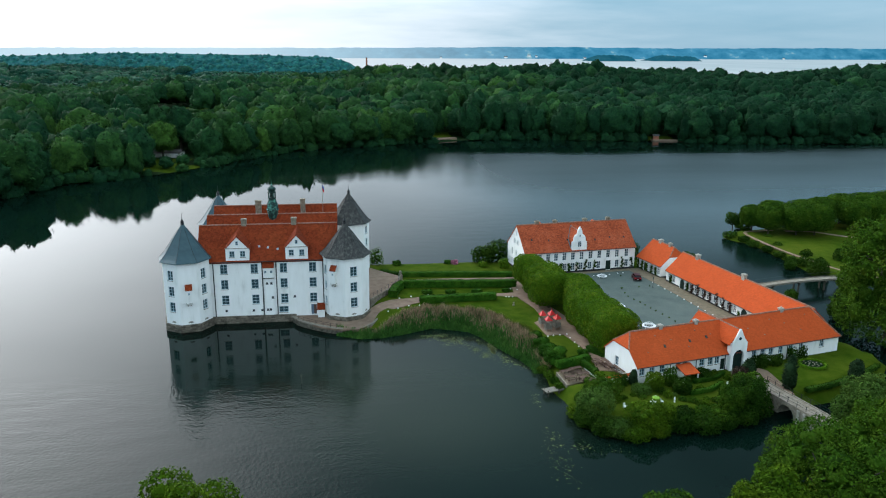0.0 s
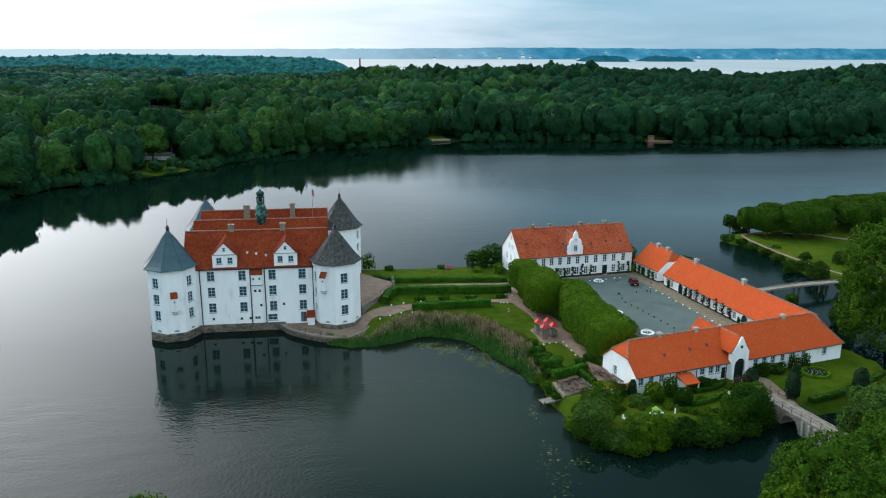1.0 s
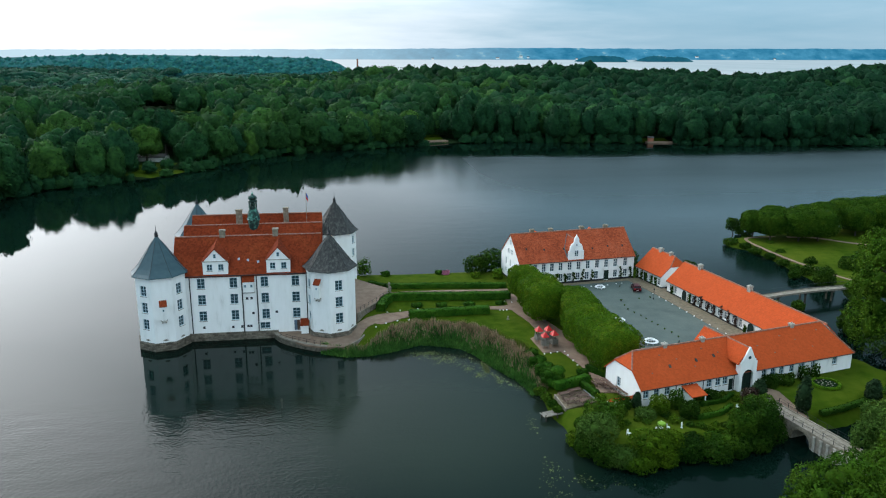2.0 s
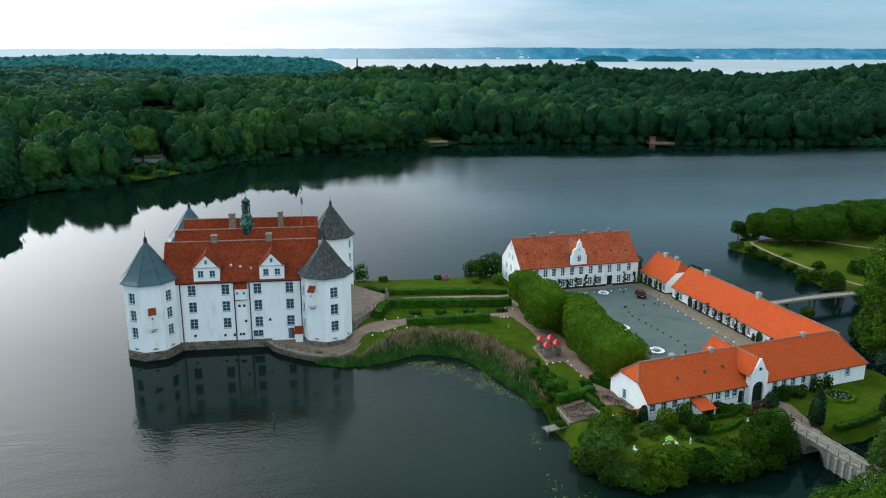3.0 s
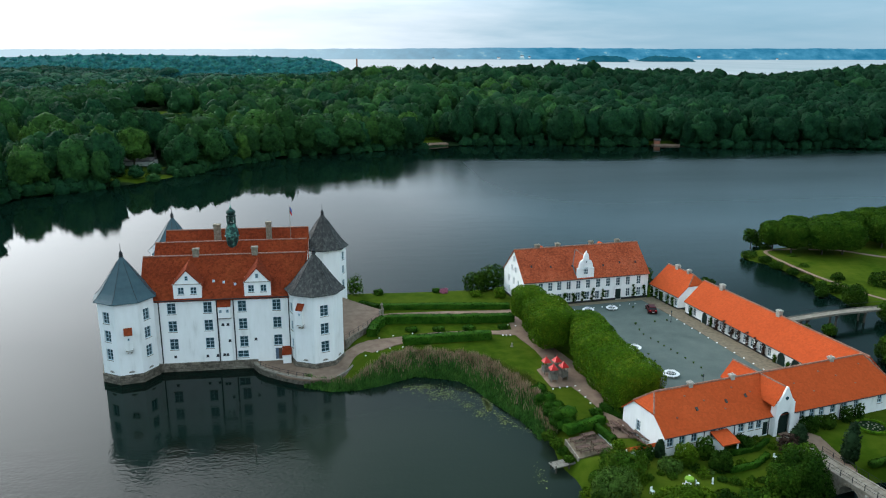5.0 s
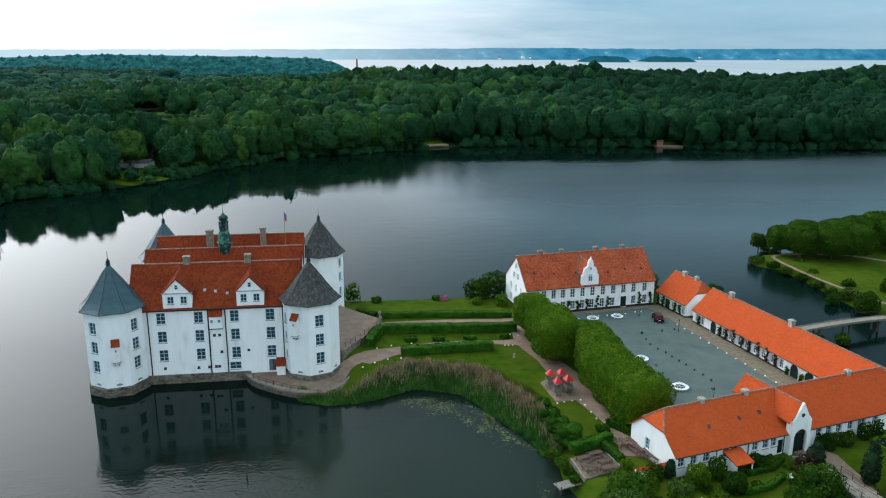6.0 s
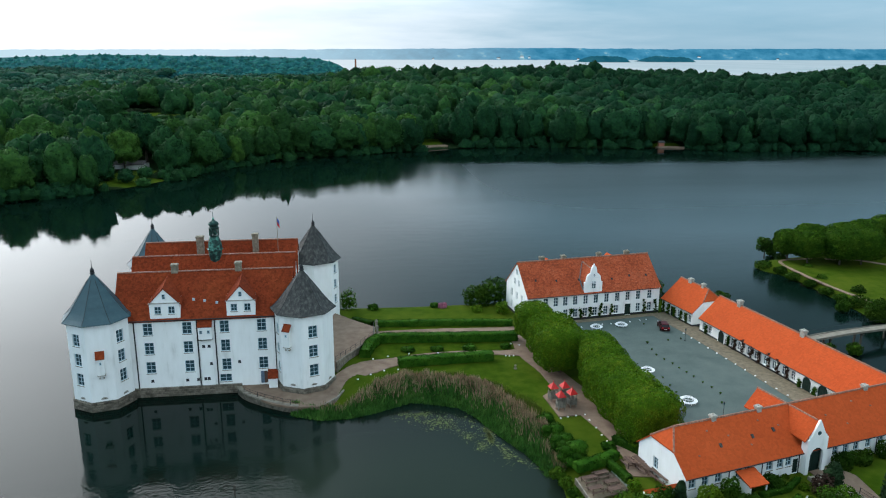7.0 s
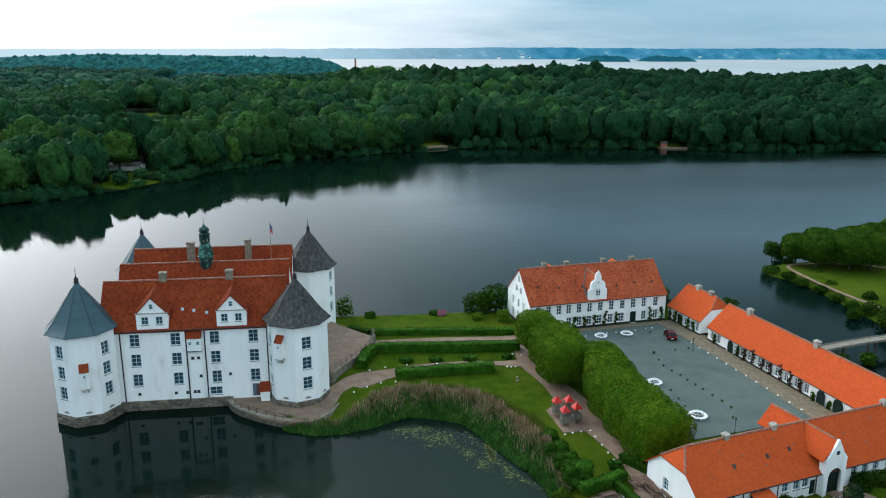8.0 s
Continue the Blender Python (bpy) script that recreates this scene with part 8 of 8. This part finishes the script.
tb = picnic_table()
for i, (x, y) in enumerate(((31.2, 108.9), (33.0, 109.8), (33.6, 107.8), (31.3, 106.7), (33.4, 106.2), (37.0, 111.2), (38.2, 111.2), (38.4, 109.4), (39.2, 108.2), (39.6, 106.9))):
    m = pose(x, y, (TZ if i < 5 else GZ + 0.055), 0, 0, 15 if i < 5 else 102)
    if i == 0:
        tb.matrix_world = m
    else:
        copy_thing(tb, m)
gwall = upright_wall("garden_wall", [(35.9, 103.9), (40.4, 104.8)], 0.35, 1.6, 2.9, M_PLASTER, "low white garden wall with orange tile coping")
bm = bmesh.new()
d = Vector((4.5, 0.9, 0)).normalized()
n = Vector((-d.y, d.x, 0))
A_, B_ = Vector((35.9, 103.9, 2.9)), Vector((40.4, 104.8, 2.9))
for s in (-1, 1):
    slab(bm, [A_ + n * 0.35 * s, B_ + n * 0.35 * s, B_ + Vector((0, 0, 0.28)), A_ + Vector((0, 0, 0.28))], 0.06)
part("coping", bm, M_ROOF_ORANGE, gwall, "orange tile coping")


# lean-to on the gatehouse front
def lean_to():
    m = Matrix.Translation((40.45, 103.3, GZ)) @ pose(0, 0, 0, 0, 0, 13.1)
    t = thing("lean_to", m @ pose(8.2, 0, 0), "small garden lean-to with orange tile roof on posts", "lean-to")
    bm = bmesh.new()
    slab(bm, [(-1.3, -2.6, 1.5), (1.4, -2.6, 1.5), (1.4, -0.06, 2.2), (-1.3, -0.06, 2.2)], 0.12)
    part("roof", bm, M_ROOF_ORANGE, t)
    for x in (-1.1, 1.2):
        bm = bmesh.new()
        box(bm, x - 0.08, x + 0.08, -2.48, -2.32, 0, 1.46)
        part("post", bm, M_WHITE, t)
    bm = bmesh.new()
    box(bm, -1.2, -1.08, -2.30, -0.1, 0, 1.45)
    part("side_panel", bm, M_PLASTER, t)


lean_to()


# play towers
def play_tower():
    t = thing("play_tower", pose(0, 0, 0), "grey wooden play tower with bright red pyramid roof", "play tower", "play towers")
    for x in (-0.5, 0.42):
        for y in (-0.5, 0.42):
            bm = bmesh.new()
            box(bm, x, x + 0.08, y, y + 0.08, -0.05, 2.1)
            part("post", bm, M_WOOD, t)
    bm = bmesh.new()
    box(bm, -0.56, 0.56, -0.56, 0.56, 0.62, 0.7)
    part("floor", bm, M_WOOD, t)
    for k in range(4):
        for i in range(5):
            bm = bmesh.new()
            h = 1.25 if i in (1, 3) else 1.38
            box(bm, -0.52 + i * 0.21, -0.34 + i * 0.21, -0.56, -0.52, 0.5 if i % 2 else 0.45, h)
            p = part("board", bm, M_WOOD, t)
            p.matrix_basis = pose(0, 0, 0, 0, 0, 90 * k)
    bm = bmesh.new()
    lathe(bm, [(0.86, 2.02), (0.86, 2.08), (0.03, 2.85)], 4, None, math.pi / 4)
    part("roof", bm, M_RED, t, "bright red pyramid roof")
    bm = bmesh.new()
    lathe(bm, [(0.04, 2.9), (0.06, 3.02), (0.01, 3.1)], 6)
    part("finial", bm, M_RED, t)
    return t


pt = play_tower()
for i, (x, y, a) in enumerate(((32.7, 129.8, 8), (34.4, 129.9, 12), (33.0, 126.9, 5), (34.8, 127.6, 15))):
    if i == 0:
        pt.matrix_world = pose(x, y, GZ + 0.07, 0, 0, a)
    else:
        copy_thing(pt, pose(x, y, GZ + 0.07, 0, 0, a))
bm = bmesh.new()
box(bm, -1.1, 1.1, -0.25, 0.25, 0.5, 0.62)
box(bm, -0.9, -0.75, -0.2, 0.2, 0, 0.5); box(bm, 0.75, 0.9, -0.2, 0.2, 0, 0.5)
bmesh.ops.remove_doubles(bm, verts=bm.verts, dist=0.001)
ob = mesh_obj("play_beam", bm, M_WOOD)
ob.matrix_world = pose(33.8, 129.1, GZ + 0.07, 0, 0, 40)
tagged(ob, "grey wooden balance bench between the play towers", "bench")


# white ring benches in the courtyard
def ring_bench():
    t = thing("ring_bench", pose(0, 0, 0), "round white slatted garden bench in a ring", "bench", "ring benches")
    n = 14
    for i in range(n):
        a0, a1 = 2 * math.pi * i / n + 0.02, 2 * math.pi * (i + 1) / n - 0.02
        bm = bmesh.new()
        pts = [(r * math.cos(a), r * math.sin(a), 0.48) for r, a in ((0.95, a0), (0.95, a1), (1.55, a1), (1.55, a0))]
        slab(bm, pts, 0.06)
        part("seat_slat", bm, M_WHITE, t)
        if i % 2 == 0:
            am = (a0 + a1) / 2
            bm = bmesh.new()
            lathe(bm, [(0.05, 0), (0.05, 0.42)], 6, pose(1.25 * math.cos(am), 1.25 * math.sin(am), 0))
            part("leg", bm, M_WHITE, t)
    bm = bmesh.new()
    seg = [(0.9 * math.cos(2 * math.pi * i / 20), 0.9 * math.sin(2 * math.pi * i / 20), 0.85) for i in range(21)]
    tube(bm, seg, 0.04, 6)
    part("back_rail", bm, M_WHITE, t)
    for i in range(10):
        a = 2 * math.pi * i / 10
        bm = bmesh.new()
        tube(bm, [(0.9 * math.cos(a), 0.9 * math.sin(a), 0.45), (0.9 * math.cos(a), 0.9 * math.sin(a), 0.85)], 0.03, 5)
        part("back_post", bm, M_WHITE, t)
    return t


rb = ring_bench()
for i, (x, y) in enumerate(((51.75, 126.6), (50.3, 137.9), (48.7, 157.7), (53.6, 158.2))):
    if i == 0:
        rb.matrix_world = pose(x, y, GZ + 0.06) @ Matrix.Scale(0.86, 4)
    else:
        copy_thing(rb, pose(x, y, GZ + 0.06, 0, 0, 17 * i) @ Matrix.Scale(0.86, 4))


# the parked car
def car(m, paint, label):
    c = thing("car", m, label, "car")
    bm = bmesh.new()
    prof = [(-2.2, 0.35), (-2.25, 0.75), (-2.15, 1.0), (-1.95, 1.08), (1.0, 0.98), (1.9, 0.88), (2.2, 0.7), (2.22, 0.35)]
    for s0, s1 in ((-0.88, 0.88),):
        l = [bm.verts.new((x, s0, z)) for x, z in prof]
        r = [bm.verts.new((x, s1, z)) for x, z in prof]
        bm.faces.new(l); bm.faces.new(r[::-1])
        for i in range(len(prof)):
            j = (i + 1) % len(prof)
            bm.faces.new((l[i], r[i], r[j], l[j]))
    bmesh.ops.bevel(bm, geom=list(bm.edges), offset=0.06, segments=2, affect="EDGES")
    part("body", bm, paint, c)

    def cabin(bm, x0, x1, x2, x3, z0, z1, w0, w1):
        v = [bm.verts.new(p) for p in ((x0, -w0, z0), (x3, -w0, z0), (x3, w0, z0), (x0, w0, z0), (x1, -w1, z1), (x2, -w1, z1), (x2, w1, z1), (x1, w1, z1))]
        for f in ((0, 3, 2, 1), (4, 5, 6, 7), (0, 1, 5, 4), (1, 2, 6, 5), (2, 3, 7, 6), (3, 0, 4, 7)):
            bm.faces.new([v[i] for i in f])
    bm = bmesh.new()
    cabin(bm, -2.1, -1.75, 0.25, 1.1, 0.98, 1.46, 0.83, 0.66)
    part("windows", bm, M_CAR_GLASS, c, "dark car glass")
    bm = bmesh.new()
    cabin(bm, -1.85, -1.75, 0.28, 0.4, 1.44, 1.53, 0.70, 0.64)
    part("roof", bm, paint, c)
    for x in (-1.9, -0.75, 0.35):
        for y in (-1, 1):
            bm = bmesh.new()
            tube(bm, [(x, y * 0.84, 1.0), (x + (0.22 if x < -1 else -0.02), y * 0.68, 1.47)], 0.035, 5)
            part("pillar", bm, paint, c)
    for x in (-1.35, 1.35):
        for y in (-0.9, 0.9):
            bm = bmesh.new()
            lathe(bm, [(0.2, -0.1), (0.33, -0.1), (0.33, 0.1), (0.2, 0.1)], 16, pose(x, y, 0.33, 90))
            w = part("wheel", bm, M_BLACK, c)
            bm = bmesh.new()
            lathe(bm, [(0.2, -0.12), (0.2, 0.12)], 12, pose(x, y, 0.33, 90))
            part("rim", bm, M_CONCRETE, w)
    for y in (-0.62, 0.62):
        bm = bmesh.new()
        box(bm, 2.12, 2.24, y - 0.18, y + 0.18, 0.66, 0.78)
        part("headlight", bm, M_WHITE, c)
        bm = bmesh.new()
        box(bm, -2.29, -2.18, y - 0.16, y + 0.16, 0.78, 0.96)
        part("tail_light", bm, M_RED, c)
    bm = bmesh.new()
    box(bm, -2.3, -2.24, -0.26, 0.26, 0.5, 0.62)
    part("number_plate", bm, M_WHITE, c)


car(pose(60.7, 156.0, GZ + 0.07, 0, 0, 78) @ Matrix.Scale(0.88, 4), M_CAR, "dark red estate car parked on the gravel")
car(pose(46.2, 146.4, GZ + 0.07, 0, 0, 100), M_BLACK, "dark car parked under the clipped limes")


# potted shrubs in rows
def pot():
    t = thing("potted_shrub", pose(0, 0, 0), "small dark green shrub in a dark pot on gravel", "potted plant", "courtyard pots")
    bm = bmesh.new()
    lathe(bm, [(0.13, 0), (0.19, 0.24), (0.21, 0.24), (0.21, 0.29), (0.16, 0.29)], 10)
    part("pot", bm, M_BARK, t)
    rng = np.random.default_rng(500)
    v, f = crown(rng, [(0, 0, 0.40, 0.3, 0.14), (0.12, 0.06, 0.46, 0.2, 0.12), (-0.14, 0.05, 0.43, 0.2, 0.1)], 150, 0.08, 1, 0.6)
    np_mesh("foliage", v, f, M_LEAF_MID, t)
    return t


pp = pot()
POTS = [(54.9, 149.2), (54.5, 146.3), (54.3, 143.9), (54.8, 141.9), (55.4, 140.1), (55.7, 138.3), (56.1, 136.5), (56.5, 134.8), (56.9, 132.6), (57.4, 130.7), (57.7, 128.6), (56.4, 125.6), (59.0, 150.0), (61.5, 150.4), (51.6, 135.1), (51.4, 129.8), (51.5, 132.2), (58.0, 158.4)]
for i, (x, y) in enumerate(POTS):
    if i == 0:
        pp.matrix_world = pose(x, y, GZ + 0.06) @ Matrix.Scale(0.75, 4)
    else:
        copy_thing(pp, pose(x, y, GZ + 0.06, 0, 0, 37 * i) @ Matrix.Scale(0.75, 4))


# white marker stones
def marker_stone():
    bm = bmesh.new()
    bmesh.ops.create_icosphere(bm, subdivisions=2, radius=0.15)
    for q in bm.verts:
        q.co.z *= 0.75
        q.co *= 1 + 0.12 * math.sin(q.co.x * 9 + q.co.y * 7)
    return bm


ms = mesh_obj("marker_stone", marker_stone(), M_WHITE)
tagged(ms, "whitewashed round marker stone beside the path", "stone", "marker stones")
STONES = [(63.2 + i * 0.37, 153.0 - i * 2.38) for i in range(12)]
STONES += [(50.4, 159.4), (52.1, 159.5), (55.9, 160.0), (58.1, 160.6), (59.4, 160.8), (46.2, 158.4)]
STONES += [(32.3, 124.3), (33.4, 124.6), (34.6, 124.8), (35.9, 124.9), (36.0, 123.2), (36.2, 121.0), (36.3, 119.0), (36.4, 117.2), (36.6, 115.4), (30.9, 147.0), (32.9, 151.5), (29.6, 147.1), (7.9, 148.6), (10.4, 149.4), (13.9, 150.0), (18.7, 149.7), (31.6, 152.2), (30.2, 147.0), (5.2, 141.0), (7.2, 142.4), (9.4, 143.6), (11.6, 143.8)]
for i, (x, y) in enumerate(STONES):
    z = GZ + (0.12 if x > 40 else 0.06) - float(quay_dip(x, y))
    if i == 0:
        ms.matrix_world = pose(x, y, z)
    else:
        copy_thing(ms, pose(x, y, z, 0, 0, 50 * i))


# lamp post
def lamp_post(x, y):
    t = thing("lamp_post", pose(x, y, GZ + 0.06) @ Matrix.Scale(0.72, 4), "slim dark iron lamp post in the courtyard", "lamp post", "lamp posts")
    bm = bmesh.new()
    lathe(bm, [(0.14, 0), (0.12, 0.3), (0.05, 0.45), (0.04, 2.6)], 8)
    part("pole", bm, M_IRON, t)
    bm = bmesh.new()
    lathe(bm, [(0.08, 2.6), (0.17, 2.95), (0.17, 3.0)], 6)
    part("lantern", bm, M_GLASS, t)
    bm = bmesh.new()
    lathe(bm, [(0.22, 3.0), (0.06, 3.2), (0.02, 3.3)], 6)
    part("cap", bm, M_IRON, t)


lamp_post(54.5, 121.6)
lamp_post(61.9, 149.6)

# sundial-like ornament on the lawn, garden figure and table
bm = bmesh.new()
lathe(bm, [(0.45, 0), (0.45, 0.2), (0.22, 0.3), (0.18, 0.9), (0.32, 1.0), (0.3, 1.1), (0.05, 1.15)], 10)
ob = mesh_obj("lawn_ornament", bm, M_CHIMNEY)
ob.matrix_world = pose(30.0, 141.8, GZ - 0.02) @ Matrix.Scale(0.6, 4)
tagged(ob, "pale stone pedestal ornament on the lawn", "ornament")
bm = bmesh.new()
lathe(bm, [(0.25, 0), (0.25, 0.15), (0.14, 0.3), (0.2, 0.8), (0.16, 1.15), (0.1, 1.3), (0.13, 1.42), (0.05, 1.55)], 10)
ob = mesh_obj("garden_figure", bm, M_WHITE)
ob.matrix_world = pose(43.7, 96.7, GZ - 0.02) @ Matrix.Scale(0.55, 4)
tagged(ob, "small white garden figure on the lawn", "statue")


def parasol(x, y):
    t = thing("garden_table", pose(x, y, GZ), "garden table with lime green cloth", "table")
    bm = bmesh.new()
    lathe(bm, [(0.56, 0.5), (0.52, 0.74), (0.05, 0.78)], 14)
    part("cloth", bm, M_LIME_CLOTH, t, "lime green tablecloth")
    bm = bmesh.new()
    lathe(bm, [(0.3, 0), (0.06, 0.1), (0.06, 0.46)], 8)
    part("pedestal", bm, M_WHITE, t)


parasol(41.0, 97.1)


def garden_chair():
    t = thing("garden_chair", pose(0, 0, 0), "white garden chair on the lawn", "chair", "garden chairs")
    bm = bmesh.new()
    box(bm, -0.26, 0.26, -0.26, 0.26, 0.4, 0.45)
    part("seat", bm, M_WHITE, t)
    bm = bmesh.new()
    box(bm, -0.26, 0.26, 0.22, 0.27, 0.45, 0.95)
    part("backrest", bm, M_WHITE, t)
    for lx in (-0.24, 0.18):
        for ly in (-0.24, 0.2):
            bm = bmesh.new()
            box(bm, lx, lx + 0.05, ly, ly + 0.05, 0, 0.4)
            part("leg", bm, M_WHITE, t)
    return t


gc = garden_chair()
gc.matrix_world = pose(35.9, 95.7, GZ - 0.05, 0, 0, 30) @ Matrix.Scale(0.85, 4)
for x, y, a in ((41.8, 96.7, 80), (41.5, 97.9, 130), (40.2, 96.7, 260), (54.1, 101.1, 20)):
    copy_thing(gc, pose(x, y, GZ - 0.05, 0, 0, a) @ Matrix.Scale(0.85, 4))

# marker post in the lake
bm = bmesh.new()
lathe(bm, [(0.09, -2.4), (0.08, 1.5), (0.05, 1.55)], 8)
box(bm, -0.16, 0.16, -0.05, 0.05, 1.15, 1.45)
ob = mesh_obj("lake_post", bm, M_BARK)
ob.matrix_world = pose(-10.1, 113.8, 0)
tagged(ob, "dark wooden marker post standing in the lake", "post")


# climbing roses on house walls
def climber(x, y, z, ang, h, label, seed, red=True):
    rng = np.random.default_rng(seed)
    t = thing("climbing_rose", pose(x, y, z, 0, 0, ang), label, "climber", "climbing roses")
    lob = [(rng.uniform(-0.25, 0.25), -0.18, h * (0.25 + 0.7 * i / 4), rng.uniform(0.25, 0.45), rng.uniform(0.25, 0.4)) for i in range(5)]
    v, f = crown(rng, lob, 150, 0.12, 1, 0.7)
    np_mesh("foliage", v, f, M_LEAF_PURPLE if red else M_LEAF, t)
    bm = bmesh.new()
    tube(bm, [(0, -0.1, -0.1), (0.05, -0.12, h * 0.5), (-0.05, -0.12, h)], 0.03, 5)
    part("stem", bm, M_BARK, t)


def on_wall(ox, oy, ang, s):
    a = radians(ang)
    return ox + s * math.cos(a), oy + s * math.sin(a)


for i, (s, h, red) in enumerate(((2.0, 1.9, False), (8.0, 1.9, False), (9.9, 2.1, True), (12.0, 2.6, True), (14.1, 2.4, True), (16.1, 2.2, True), (18.2, 2.8, True), (20.3, 2.5, True), (22.4, 2.2, True), (25.0, 1.2, False), (28.2, 1.2, False))):
    x, y = on_wall(66.7, 154.1, -80.8, s)
    climber(x, y, GZ, -80.8, h, "climbing rose on the white stable wall" if red else "green climber on the white stable wall", 600 + i, red)
for i, (s, h) in enumerate(((8.6, 2.2), (10.6, 2.0), (12.6, 2.2), (14.7, 2.8), (16.9, 2.5), (23.8, 2.8), (26.2, 2.6))):
    x, y = on_wall(36.8, 161.5, 7.6, s)
    climber(x, y, GZ, 7.6, h, "green climber trained on the white house wall", 620 + i, False)
for i, (s, h) in enumerate(((0.8, 2.0), (2.4, 2.2), (4.2, 2.0), (6.1, 2.0), (7.7, 2.0))):
    x, y = on_wall(64.4, 165.4, -78.3, s)
    climber(x, y, GZ, -78.3, h, "green climber on the small house wall", 640 + i, False)


# ---- far shore things ----
def far_house(x, y, ang, L, W, e, r, mat, label, z):
    h = thing("far_house", pose(x, y, z, 0, 0, ang), label, "house")
    bm = bmesh.new()
    box(bm, 0, L, 0, W, -1, e)
    part("wall", bm, M_PLASTER if mat is not M_TERRACOTTA else M_TERRACOTTA, h)
    bm = bmesh.new()
    slab(bm, [(-0.3, -0.4, e), (L + 0.3, -0.4, e), (L + 0.3, W / 2, r), (-0.3, W / 2, r)], 0.2)
    slab(bm, [(-0.3, W / 2, r), (L + 0.3, W / 2, r), (L + 0.3, W + 0.4, e), (-0.3, W + 0.4, e)], 0.2)
    part("roof", bm, M_SLATE, h)
    for i in range(3 if L > 5 else 0):
        window(h, pose(L * (i + 0.5) / 3, -0.06, 0.9), 1.1, 1.2, 2, 2, M_FRAME_WHITE)


gz = lambda x, y: float(ground_height(np.array([float(x)]), np.array([float(y)]))[0])
far_house(-89, 369, -10, 13, 6, 2.2, 3.4, M_PLASTER, "pale low house among shore trees", gz(-80, 362))
far_house(-114, 378, 10, 8, 6, 3.0, 5.0, M_PLASTER, "pale house hidden among trees", gz(-112, 380) + 4)
far_house(172.8, 421.8, -10, 3.0, 2.6, 2.0, 2.7, M_TERRACOTTA, "small reddish boathouse on the shore", 0.9)
sheet("shore_clearing", [(172, 420.4), (188, 416.2), (188, 420), (172, 424)], 0.75, M_PATH, "pale sandy shore clearing", "clearing", 0.8)
sheet("beach", [(46, 427.5), (62, 434.5), (61, 439), (46, 436)], 1.2, M_PATH, "pale sandy clearing on the lake shore", "clearing", 1.0)
bm = bmesh.new()
lathe(bm, [(1.6, -2), (1.0, 35), (1.1, 35.6), (1.1, 36.4)], 12)
ob = mesh_obj("brick_stack", bm, M_TERRACOTTA)
ob.matrix_world = pose(33, 1040, 0)
tagged(ob, "tall slim red brick chimney stack beyond the wood", "chimney")
for i, x in enumerate((420, 660, 760, 800, 1010, 1090, 1450, 1560, 1890)):
    far_house(x + 37 * (i % 3), 3340 + 4 * ((i * 5) % 4), 4 * (i % 3) - 4, 9 + 5 * (i % 2), 7, 5, 7.5, M_PLASTER, "small pale house on the far coast", 0.6 + 3.0 * ((i * 5) % 4))
